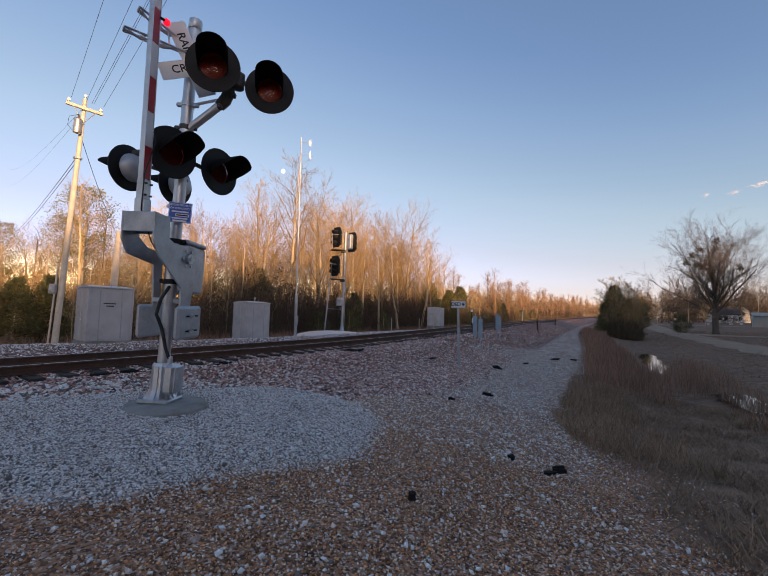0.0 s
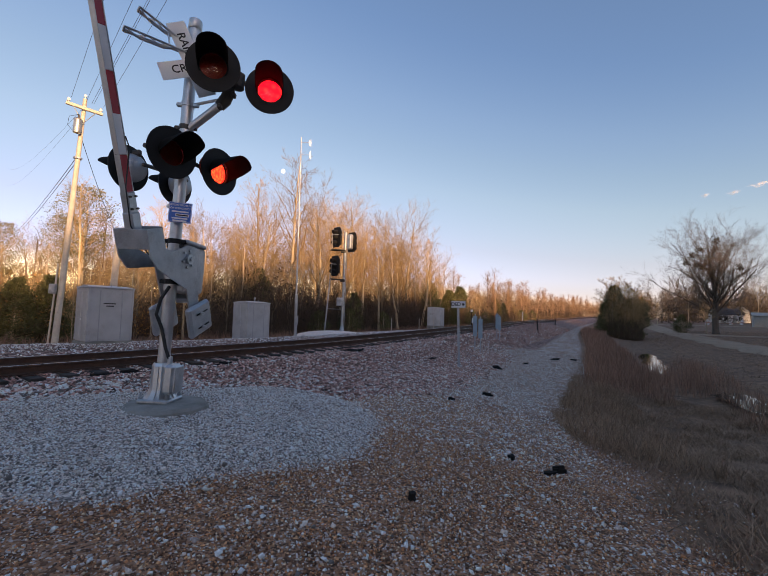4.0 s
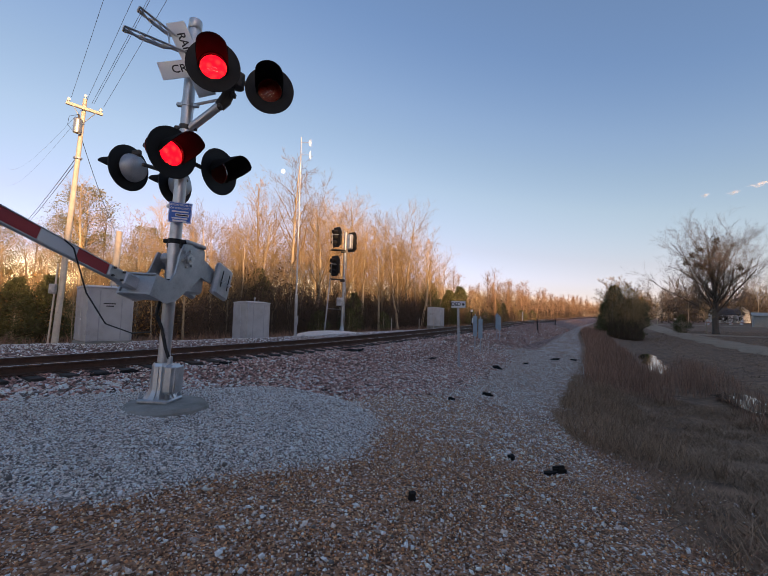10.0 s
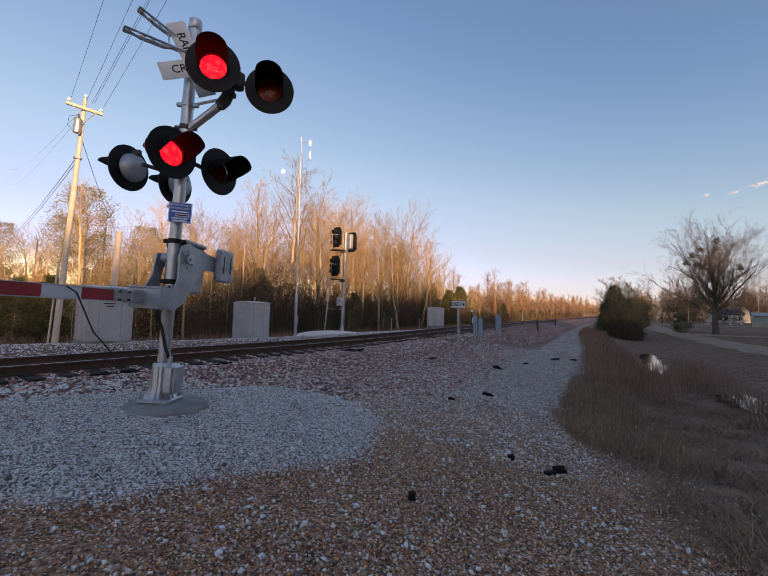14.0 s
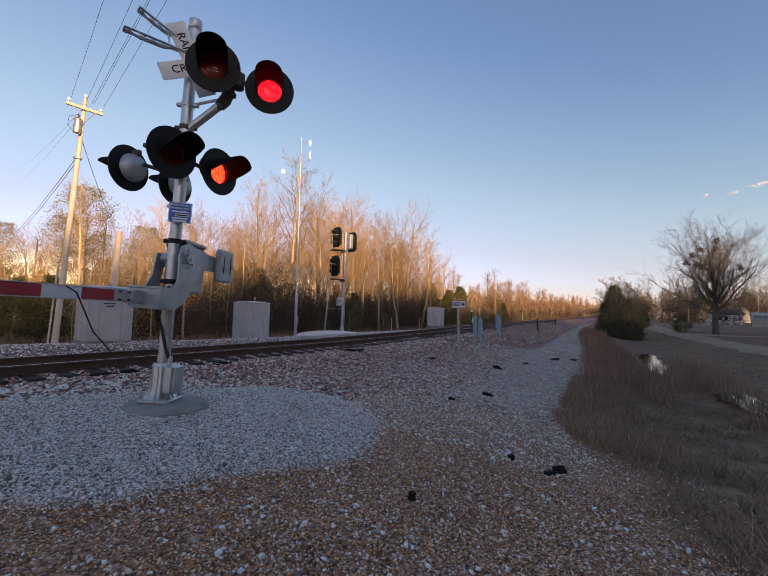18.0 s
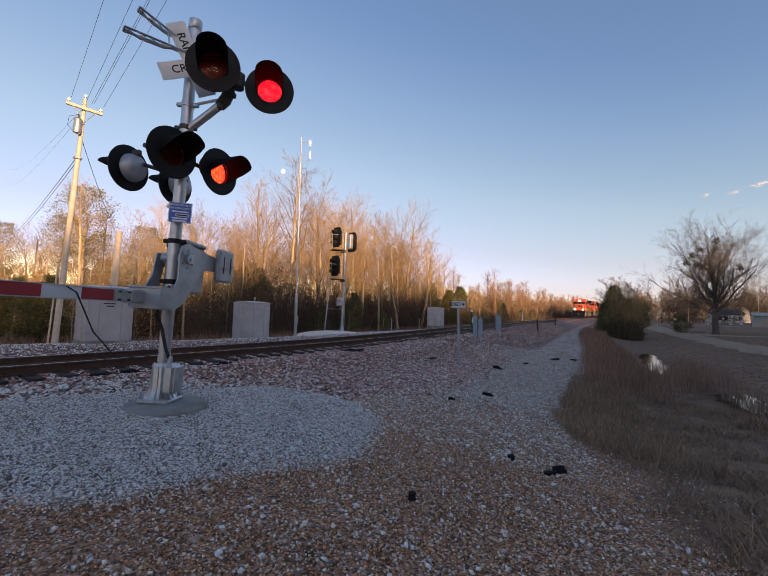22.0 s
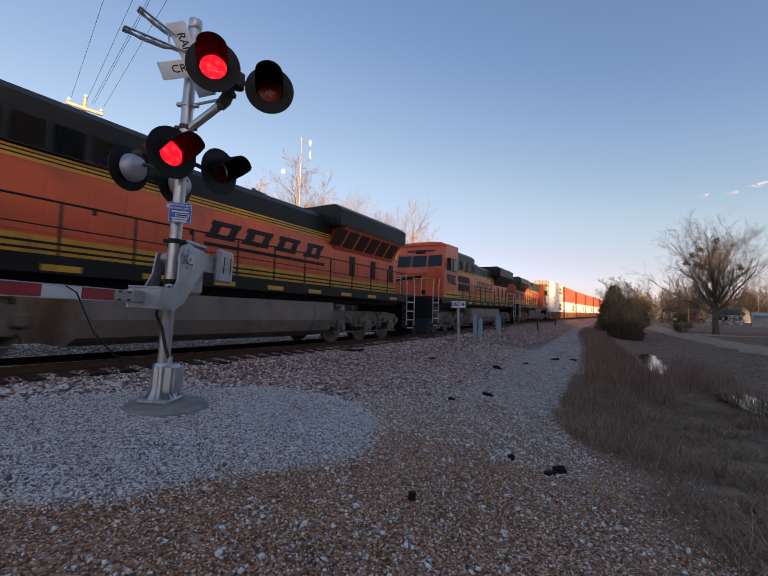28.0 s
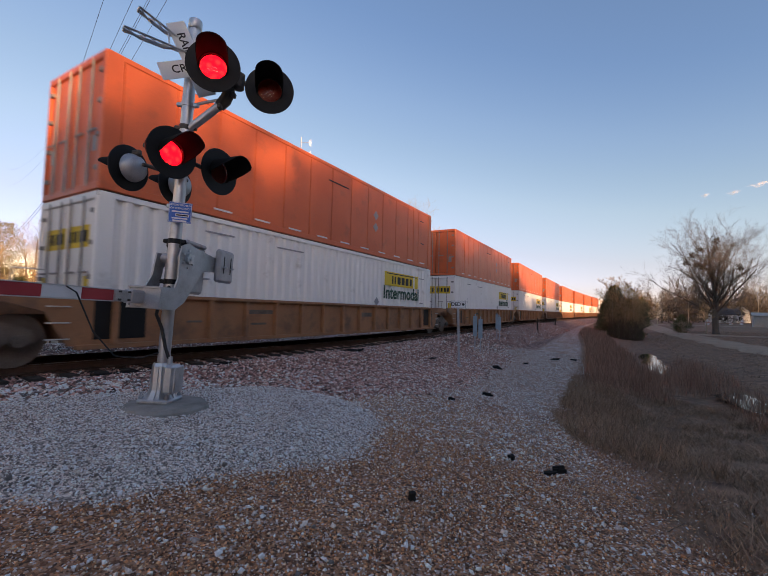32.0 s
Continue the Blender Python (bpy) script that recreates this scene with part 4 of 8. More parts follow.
part("drop_wire", Mesh().tube([(0.05, -0.26, 8.62), (-0.26, -0.3, 8.5), (-0.32, -0.25, 8.2), (-0.1, -0.2, 7.95)], 0.007, 5), M_RUBBER, pole)
part("pole_clamp", Mesh().tube([(0, 0, 7.0), (0, 0, 7.06)], 0.135, 12), M_GALV, pole)
part("ground_conduit", Mesh().tube([(-0.15, -0.12, -0.2), (-0.14, -0.10, 3.0)], 0.03, 8), M_WOODPOLE, pole)
meter = part("meter_box", Mesh().box((-0.16, -0.18, 2.05), (0.22, 0.14, 0.36), 0.02), M_GALV, pole)
XR = Matrix.Rotation(radians(46), 4, "Z")
lines = thing("power_line", "thin dark overhead power wires running from a pole", "power line")
for x, via in ((-0.48, -7.96), (-0.05, -7.18), (0.12, -6.78), (0.18, -6.71), (0.48, -6.26)):
    a = POLE + XR @ Vector((x, -0.14, 8.80)) + Vector((0.50, 0, 0))
    b = a + (Vector((via, 10.68, 9.2)) - a) * 4.5
    part("wire", Mesh().tube(wires_between(a, b, 0.15), 0.0055, 5), M_WIRE, lines)
for dz, zz in ((6.9, 10.4), (6.72, 9.9), (8.6, 21.0), (8.4, 18.5)):
    part("wire", Mesh().tube(wires_between(POLE + Vector((0.35, 0, dz)), (-57, 60, zz), 0.9), 0.012 if dz < 7 else 0.004, 5), M_WIRE, lines)
part("wire", Mesh().tube(wires_between(POLE + Vector((0.2, 0, 8.0)), (-12.2, 18.2, 4.1), 0.15), 0.010, 5), M_RUBBER, lines)

post = thing("cut_pole", "short weathered wooden pole behind the relay case", "pole", Matrix.Translation((-12.2, 18.2, -0.9)) @ pose(0, 0, 0, 0, 2.0, 0))
part("pole", Mesh().tube([(0, 0, 0), (0, 0, 5.05)], [0.15, 0.13], 12), M_WOODPOLE, post, smooth=True)
part("pole_hook", Mesh().tube([(0, -0.13, 4.6), (0, -0.22, 4.6), (0, -0.22, 4.7)], 0.012, 6), M_GALV, post)

# radio mast
ant = thing("radio_mast", "slender galvanised radio mast with dipole aerial on top", "radio mast", Matrix.Translation((-5.1, 23.85, -0.85)) @ pose(0, 0, 0, 0, -0.6, 0))
part("lower_tube", Mesh().tube([(0, 0, 0), (0, 0, 2.6)], 0.085, 14), M_GALV, ant, smooth=True)
part("mast_tube", Mesh().tube([(0, 0, 2.5), (0, 0, 7.0), (0, 0, 12.1)], [0.055, 0.042, 0.026], 12), M_GALV, ant, smooth=True)
for z in (2.6, 5.0, 9.6, 10.1):
    part("mast_band", Mesh().tube([(0, 0, z - 0.04), (0, 0, z + 0.04)], 0.075 if z < 4 else 0.055, 10), M_ALU, ant)
for z in (11.75, 11.0):
    d = part("dipole_arm", Mesh().tube([(0, 0, z), (0.62, 0.0, z)], 0.018, 8), M_ALU, ant)
    part("dipole", Mesh().tube([(0.58, 0, z - 0.22), (0.58, 0, z + 0.22)], 0.016, 8).tube([(0.50, 0, z - 0.16), (0.50, 0, z + 0.16)], 0.012, 8), M_ALU, d)
part("cable_loop", Mesh().tube([(0.22 + 0.2 * math.cos(a), 0, 10.0 + 0.2 * math.sin(a)) for a in np.linspace(0, 6.28, 15)], 0.012, 5), M_RUBBER, ant)
part("pipe_box", Mesh().box((0.08, -0.1, 1.1), (0.16, 0.12, 0.5), 0.02), M_GALV, ant)

# colour-light signal
S = thing("railway_signal", "galvanised railway signal mast with black hooded signal heads", "railway signal", Matrix.Translation((-2.78, 27.55, -0.75)) @ pose(0, 0, 0, 0, 0.5, 14))
part("base", Mesh().box((0, 0, 0.05), (0.5, 0.5, 0.3), 0.03).lathe([(0.2, 0.2), (0.14, 0.45), (0.09, 0.6)], 12), M_GALV, S)
part("mast", Mesh().tube([(0, 0, 0.3), (0, 0, 6.95)], 0.085, 14), M_GALV, S, smooth=True)
part("mast_cap", Mesh().lathe([(0.1, 6.9), (0.1, 7.0), (0.0, 7.06)], 12), M_GALV, S)
part("case", Mesh().box((-0.22, -0.05, 2.25), (0.42, 0.34, 0.55), 0.03), M_GALV, S)
HEADB = [(-0.28, -0.68), (0.28, -0.68), (0.44, -0.46), (0.44, 0.46), (0.28, 0.68), (-0.28, 0.68), (-0.44, 0.46), (-0.44, -0.46)]
for x, z, rz, mat in ((-0.62, 6.6, -60, M_BLACK), (-0.66, 4.65, -60, M_BLACK), (0.48, 6.4, 122, M_ALU)):
    hd = part("signal_head", Mesh().prism(HEADB, -0.03, 0.03), M_BLACK, S, "black backboard with hooded lamps", pose(x, -0.15 if rz < 90 else 0.2, z, 0, 0, rz))
    part("lamp_case", Mesh().box((0, 0.17, 0), (0.40, 0.28, 1.0), 0.04), M_BLACK if rz < 90 or rz > 170 else mat, hd)
    for zz in (-0.36, 0.0, 0.36):
        part("lamp_hood", Mesh().tube([(0, -0.02, zz), (0, -0.36, zz - 0.03)], 0.135, 14, caps=False), M_BLACK, hd)
        part("lamp_lens", Mesh().lathe([(0.0, 0.02), (0.12, 0.0)], 14, pose(0, -0.05, zz, 90, 0, 0)), M_BLACK, hd)
for z in (3.75, 5.75):
    pf = part("platform", Mesh().box((-0.48, 0, z), (0.95, 0.75, 0.04), 0.008), M_IRON, S)
    part("platform_rail", Mesh().tube([(-0.93, -0.35, z), (-0.93, -0.35, z + 1.05), (-0.93, 0.35, z + 1.05), (-0.93, 0.35, z)], 0.018, 6).tube([(-0.93, -0.35, z + 1.0), (-0.1, -0.35, z + 1.0)], 0.018, 6), M_GALV, pf)
    part("platform_bracket", Mesh().box((-0.1, 0, z - 0.08), (0.3, 0.3, 0.14), 0.02), M_IRON, pf)
ld = part("ladder", Mesh().tube([(-1.15, -0.22, 0.25), (-0.93, -0.22, 3.75)], 0.022, 6).tube([(-1.15, 0.22, 0.25), (-0.93, 0.22, 3.75)], 0.022, 6), M_GALV, S)
for i in range(11):
    f = (i + 0.5) / 11
    part("rung", Mesh().tube([(-1.15 + 0.22 * f, -0.22, 0.25 + 3.5 * f), (-1.15 + 0.22 * f, 0.22, 0.25 + 3.5 * f)], 0.014, 5), M_GALV, ld)
part("ladder_stay", Mesh().tube([(-1.05, 0, 1.75), (0, 0, 1.75)], 0.018, 6), M_GALV, S)
part("conduit", Mesh().tube([(0.13, -0.05, 0.3), (0.13, -0.05, 5.9), (0.48, 0.1, 5.9)], 0.022, 6), M_GALV, S)
slab = thing("signal_pad", "pale gravel heap at the foot of the signal", "gravel heap", Matrix.Translation((-3.2, 26.6, -0.72)))
part("heap", Mesh().lathe([(2.3, -0.25), (1.9, 0.05), (1.2, 0.24), (0.5, 0.30), (0.0, 0.31)], 22, Matrix.Diagonal((1.25, 0.8, 1, 1))), M_GRAVEL, slab, kind="stuff")

# detector sign and small posts
dp = thing("detector_sign", "small white detector sign on a thin grey post", "sign", place(13.3, 5.45, 0, 0) @ pose(0, 0, 0, 0, -1.5, -TRACK_RZ))
part("post", Mesh().box((0, 0.02, 1.0), (0.075, 0.03, 2.3), 0.006), M_GALV, dp)
bd = part("board", Mesh().box((0, 0, 2.12), (0.52, 0.012, 0.24), 0.004), M_WHITE, dp, "white board with black letters", pose(0, 0, 0, 0, 0, 6))
words("lettering", "DED", 0.17, M_LETTER, bd, pose(-0.085, -0.008, 2.12, 90, 0, 0), bold=0.004)
part("arrow_dot", Mesh().lathe([(0.0, 0.003), (0.045, 0.003), (0.045, 0.0)], 12, pose(0.17, -0.007, 2.12, 90, 0, 0)), M_LETTER, bd)
part("frame", Mesh().box((0, -0.004, 2.238), (0.52, 0.012, 0.010)).box((0, -0.004, 2.002), (0.52, 0.012, 0.010)).box((-0.257, -0.004, 2.12), (0.010, 0.012, 0.24)).box((0.257, -0.004, 2.12), (0.010, 0.012, 0.24)), M_LETTER, bd)
M_POST = surf("blue_grey_post_paint", (0.30, 0.40, 0.48), 0.6, 0.2, (0.22, 0.30, 0.36), 6, 0.5, 0.05)


def guard_post(m, h):
    g = thing("cable_post", "blue-grey steel cable post standing in ballast", "post", m, "cable posts")
    part("stake", Mesh().box((0, 0.05, h * 0.25), (0.05, 0.03, h * 0.6), 0.005), M_GALV, g)
    part("sleeve", Mesh().prism([(-0.09, -0.05), (-0.09, 0.05), (-0.07, 0.05), (-0.07, -0.02), (0.07, -0.02), (0.07, 0.05), (0.09, 0.05), (0.09, -0.05)], h * 0.46, h, "xy"), M_POST, g)
    part("sleeve_cap", Mesh().box((0, 0, h + 0.04), (0.05, 0.04, 0.12), 0.006), M_POST, g)
    return g


for s, q, h in ((18.4, 4.35, 1.72), (18.35, 4.62, 1.66), (25.6, 3.65, 1.55), (25.75, 3.45, 1.66)):
    guard_post(place(s, q, -0.1, -75), h)
for s, q, h, wd in ((43.5, 3.2, 1.35, 0.13), (61, 2.9, 1.2, 0.12)):
    w_ = thing("tie_post", "short dark wooden post beside the ballast", "post", place(s, q, -0.15), "wooden posts")
    part("post", Mesh().box((0, 0, h / 2), (wd, wd, h), 0.015), M_TIE, w_)
    part("top_plate", Mesh().box((0.03, 0, h - 0.1), (wd + 0.02, wd + 0.02, 0.04), 0.005), M_GALV, w_)
mk = thing("track_marker", "black and white striped marker post beyond the rails", "marker post", place(41.3, -3.0, -0.1, -60))
part("post", Mesh().box((0, 0, 0.9), (0.09, 0.05, 2.0), 0.008), M_BLACK, mk)
part("white_band", Mesh().box((0, -0.005, 1.75), (0.24, 0.07, 0.26), 0.01), M_WHITE, mk)
part("white_band", Mesh().box((0.12, -0.005, 0.75), (0.22, 0.07, 0.55), 0.01), M_WHITE, mk)
mk2 = thing("track_marker", "white marker post on the far side of the line", "marker post", place(70, -3.2, -0.1, -60))
part("post", Mesh().box((0, 0, 0.9), (0.12, 0.06, 1.9), 0.01), M_WHITE, mk2)
for s, q in ((26.5, -4.6), (31.0, -4.4), (34.5, -4.5)):
    st = thing("marker_stake", "thin pale stake in the brush beyond the rails", "stake", place(s, q, -0.1, random.uniform(-20, 20)), "marker stakes")
    part("stake", Mesh().box((0, 0, 0.5), (0.06, 0.03, 1.1), 0.006), M_WOODPOLE, st)

# broken ties and debris lying on the stones
for s, q, ln, rz in ((14.5, 6.4, 0.62, 20), (4.66, 9.24, 0.12, 40), (4.6, 9.68, 0.26, -10), (20.3, 7.5, 0.5, -35), (13.7, 4.3, 0.4, 10), (11.4, 2.5, 0.9, 3), (11.2, 2.3, 0.7, -8), (9.2, 7.6, 0.3, 60), (21.5, 8.2, 0.3, 80), (17.0, 6.9, 0.34, 5), (6.0, 2.6, 0.5, 20), (3.6, 2.7, 0.4, -30), (4.1, 2.5, 0.55, 12), (2.9, 8.9, 0.10, 12), (7.6, 7.4, 0.16, -60)):
    ch = thing("debris", "charred dark chunk of wood lying on the gravel", "debris", place(s, q, -0.005, rz), "scraps of wood")
    for i in range(3 if ln < 0.3 else 5):
        f = random.uniform(-0.36, 0.36) * ln
        wd, hg = random.uniform(0.015, 0.04) * (0.5 + ln), random.uniform(0.02, 0.06)
        piece = Mesh().prism([(-0.3 * ln, -wd), (-0.05 * ln, -wd * 1.5), (0.28 * ln, -wd * 0.6), (0.34 * ln, wd * 0.5), (0.06 * ln, wd * 1.2), (-0.22 * ln, wd * 0.7)], -0.01, hg, "xy",
                             mat4=pose(f, random.uniform(-0.12, 0.12) * ln, 0.008 * i, random.uniform(-14, 14), random.uniform(-8, 8), random.uniform(-50, 50)))
        part("splinter", piece, M_CHAR, ch)

# moon
moon = thing("moon", "pale daytime moon in the evening sky", "moon", Matrix.Translation((-993, 3800, 1329)))
part("disc", Mesh().lathe([(19 * math.sin(a), 19 * math.cos(a)) for a in np.linspace(0.01, math.pi - 0.01, 15)], 24), glow("pale_moonlight", (0.92, 0.93, 0.96), 0.9), moon, smooth=True)
M_CLOUD = bpy.data.materials.new("thin_cloud")
M_CLOUD.use_nodes = True
cn, ck = M_CLOUD.node_tree.nodes, M_CLOUD.node_tree.links
cmx, ctr, cnz, crm, ctc = (cn.new("ShaderNode" + k) for k in ("MixShader", "BsdfTransparent", "TexNoise", "MapRange", "TexCoord"))
cnz.inputs["Scale"].default_value, cnz.inputs["Detail"].default_value = 0.022, 8
crm.inputs[1].default_value, crm.inputs[2].default_value, crm.inputs[4].default_value = 0.46, 0.76, 0.22
cn["Principled BSDF"].inputs["Base Color"].default_value, cn["Principled BSDF"].inputs["Roughness"].default_value = (0.85, 0.83, 0.84, 1), 1.0
ck.new(ctc.outputs["Object"], cnz.inputs["Vector"])
ck.new(cnz.outputs[0], crm.inputs[0])
ck.new(crm.outputs[0], cmx.inputs[0])
ck.new(ctr.outputs[0], cmx.inputs[1])
ck.new(cn["Principled BSDF"].outputs[0], cmx.inputs[2])
ck.new(cmx.outputs[0], cn["Material Output"].inputs["Surface"])
for cx, cz, lx, lz in ((2790, 1118, 70, 26), (3040, 1150, 100, 24), (3260, 1230, 150, 34)):
    cld = thing("cloud", "small wisp of white cloud low in the sky", "cloud", Matrix.Translation((cx, 3500, cz)) @ pose(0, 0, 0, 0, -14, 0), "wisps of cloud")
    wisp = Mesh()
    for i in range(5):
        f = (i - 2) / 2.5
        k = 1 - 0.6 * abs(f)
        wisp.lathe([(12 * math.sin(a), 12 * math.cos(a)) for a in np.linspace(0.01, math.pi - 0.01, 9)], 14, Matrix.Translation((f * lx * 0.5, 10 * f, lz * 0.25 * math.sin(i * 2.3))) @ Matrix.Diagonal((lx * 0.028, 1.2, k * lz * 0.05, 1)))
    part("wisp", wisp, M_CLOUD, cld, smooth=True)
# ---- train ----
M_ORANGE = surf("orange_loco_paint", (0.66, 0.120, 0.046), 0.38, 0, (0.56, 0.096, 0.038), 1.2, 0.5, 0.03, 40, (0.22, 0.07, 0.035), 0.9, 0.66, coat=0.15)
M_ORANGE2 = surf("faded_orange_loco_paint", (0.46, 0.088, 0.038), 0.5, 0, (0.34, 0.066, 0.032), 1.2, 0.6, 0.03, 40, (0.16, 0.06, 0.04), 0.9, 0.60)
M_YELLOW = surf("yellow_stripe_paint", (0.62, 0.34, 0.03), 0.45, 0, (0.50, 0.27, 0.03), 2, 0.5, 0.03, 40, (0.2, 0.12, 0.04), 2.0, 0.66)
M_LBLACK = surf("black_loco_paint", (0.007, 0.007, 0.008), 0.45, 0, (0.012, 0.012, 0.012), 1.5, 0.6, 0.04, 40, (0.020, 0.018, 0.016), 1.2, 0.70, spec=0.3)
M_GREEN = surf("dark_green_loco_paint", (0.016, 0.021, 0.018), 0.45, 0, (0.028, 0.030, 0.026), 1.5, 0.6, 0.04, 40)
M_TRUCK = surf("grimy_truck_steel", (0.20, 0.165, 0.135), 0.8, 0.1, (0.075, 0.06, 0.048), 4, 0.7, 0.3, 40, (0.19, 0.155, 0.12), 2.2, 0.58)
M_TANK = surf("dusty_tank_paint", (0.26, 0.225, 0.19), 0.55, 0.1, (0.13, 0.11, 0.095), 1.4, 0.6, 0.06, 40, (0.10, 0.08, 0.065), 1.8, 0.62)
M_TREAD = surf("bright_wheel_tread", (0.30, 0.28, 0.26), 0.35, 0.85, (0.18, 0.16, 0.14), 8, 0.5, 0.05)
M_GRAB = surf("white_handrail_paint", (0.62, 0.60, 0.56), 0.5, 0, (0.45, 0.43, 0.40), 6, 0.5, 0.03)
M_HEAD = glow("lit_headlight", (1.0, 0.86, 0.62), 14.0)
M_WELL = surf("brown_well_car_paint", (0.38, 0.18, 0.08), 0.6, 0, (0.27, 0.125, 0.06), 1.6, 0.6, 0.08, 40, (0.09, 0.06, 0.045), 1.3, 0.60)
M_CWHITE = surf("white_container_paint", (0.84, 0.83, 0.81), 0.4, 0, (0.74, 0.73, 0.70), 1.0, 0.4, 0.02, 50, (0.40, 0.37, 0.32), 1.6, 0.69)
M_CORANGE = surf("orange_container_paint", (0.66, 0.135, 0.038), 0.42, 0, (0.54, 0.105, 0.032), 0.8, 0.5, 0.02, 50, (0.33, 0.09, 0.035), 1.4, 0.66)
M_CGREY = surf("grey_container_steel", (0.30, 0.29, 0.28), 0.55, 0.4, (0.2, 0.19, 0.18), 3, 0.5, 0.05)
M_LOGOY = surf("yellow_logo_panel", (0.72, 0.50, 0.02), 0.5, 0, (0.64, 0.44, 0.02), 2, 0.3, 0.0)
M_LOGOG = surf("dark_green_lettering", (0.010, 0.075, 0.045), 0.5, 0, None, 3, 0.3, 0.0)
M_SCREEN = surf("dark_brown_screen", (0.055, 0.022, 0.015), 0.8, 0, (0.035, 0.016, 0.012), 6, 0.5, 0.3, 200)
M_GREYBAR = surf("faded_grey_lettering", (0.30, 0.30, 0.31), 0.6, 0, None, 3, 0.3, 0.0)

SPEED, BOX_AT_31, PITCH_U = 21.0, 4.96, 19.96


def side_words(name, body, size, mat, parent, x, y, z, label="", bold=0.0):
    """Writing on the side that faces +y, or with y < 0 on the other side."""
    m = Matrix.Translation((x, y, z)) @ (pose(0, 0, 0, 90, 0, 180) if y > 0 else pose(0, 0, 0, 90, 0, 0))
    return words(name, body, size, mat, parent, m, label, bold)


wheel_me = Mesh().lathe([(0.06, -0.09), (0.16, -0.09), (0.18, -0.05), (0.40, -0.03), (0.45, -0.06), (0.53, -0.065), (0.535, 0.06), (0.57, 0.07), (0.56, 0.09), (0.44, 0.07), (0.40, 0.03), (0.16, 0.07), (0.06, 0.08)], 28,
                        pose(0, 0, 0, 90, 0, 0)).mesh("wheel", M_TRUCK, True)
smallwheel_me = Mesh().lathe([(0.06, -0.08), (0.15, -0.08), (0.36, -0.03), (0.40, -0.06), (0.46, -0.065), (0.465, 0.06), (0.495, 0.07), (0.49, 0.09), (0.38, 0.07), (0.15, 0.07), (0.06, 0.08)], 24,
                             pose(0, 0, 0, 90, 0, 0)).mesh("wheel", M_TRUCK, True)
TURNING = []


def wheelset(parent, x, r, me):
    """An axle with two wheels; the axle turns."""
    ax = part("wheelset", Mesh().tube([(0, -0.95, 0), (0, 0.95, 0)], 0.085, 10), M_TRUCK, parent, at=pose(x, 0, r))
    part("wheel", me, M_TRUCK, ax, at=pose(0, 0.755, 0, 0, 0, 180))
    part("wheel", me, M_TRUCK, ax, at=pose(0, -0.755, 0))
    TURNING.append((ax, x, r))
    return ax


def loco_truck(parent, xc):
    """Three-axle truck: side frames, bolster, springs, brake gear, axle boxes."""
    for sgn in (1, -1):
        y = sgn * 1.10
        prof = [(-2.55, 0.62), (-2.4, 0.95), (-1.3, 1.02), (-0.9, 0.80), (-0.35, 0.80), (0.0, 1.0), (0.35, 0.80), (0.9, 0.80), (1.3, 1.02), (2.4, 0.95), (2.55, 0.62), (2.2, 0.50), (1.5, 0.66), (0.6, 0.52), (-0.6, 0.52), (-1.5, 0.66), (-2.2, 0.50)]
        fr = part("truck_frame", Mesh().prism([(xc + a, b) for a, b in prof], y - 0.09, y + 0.09), M_TRUCK, parent)
        for dx in (-1.85, 0, 1.85):
            part("axle_box", Mesh().box((xc + dx, y + sgn * 0.12, 0.53), (0.42, 0.2, 0.4), 0.04).tube([(xc + dx, y + sgn * 0.2, 0.53), (xc + dx, y + sgn * 0.28, 0.53)], 0.13, 12), M_TRUCK, fr)
        for dx in (-0.92, 0.92):
            part("spring", Mesh().lathe([(0.10 + 0.03 * (i % 2), 0.50 + i * 0.045) for i in range(9)], 12, Matrix.Translation((xc + dx, y + sgn * 0.11, 0))), M_TRUCK, fr)
        for dx in (-2.35, -1.3, -0.5, 0.55, 1.35, 2.4):
            part("brake_cylinder", Mesh().box((xc + dx, y + sgn * 0.14, 0.74), (0.24, 0.16, 0.2), 0.03), M_TRUCK, fr)
        part("brake_rod", Mesh().tube([(xc - 2.3, y + sgn * 0.2, 0.34), (xc + 2.3, y + sgn * 0.2, 0.36)], 0.025, 6), M_TRUCK, fr)
        part("sand_pipe", Mesh().tube([(xc + 2.75, y, 1.1), (xc + 2.65, y, 0.5), (xc + 2.5, y * 0.75, 0.16)], 0.025, 6), M_TRUCK, fr)
    part("bolster", Mesh().box((xc, 0, 0.85), (4.6, 1.7, 0.35), 0.05), M_TRUCK, parent)
    for dx in (-1.85, 0, 1.85):
        wheelset(parent, xc + dx, 0.535, wheel_me)


def rail_run(parent, name, pts, r, mat, posts=(), z0=1.6):
    """A handrail with its posts."""
    h = part(name, Mesh().tube(pts, r, 6), mat, parent)
    for p in posts:
        part("rail_post", Mesh().tube([(p[0], p[1], z0), (p[0], p[1], p[2])], r * 1.1, 6), mat, h)
    return h


def plate(parent, name, x0, x1, y, z0, z1, mat, d=0.02, label="", bev=0.006):
    """A flat panel fixed to a side at y, standing d proud."""
    s = 1 if y > 0 else -1
    return part(name, Mesh().box(((x0 + x1) / 2, y + s * d / 2, (z0 + z1) / 2), (abs(x1 - x0), d, z1 - z0), bev), mat, parent, label)


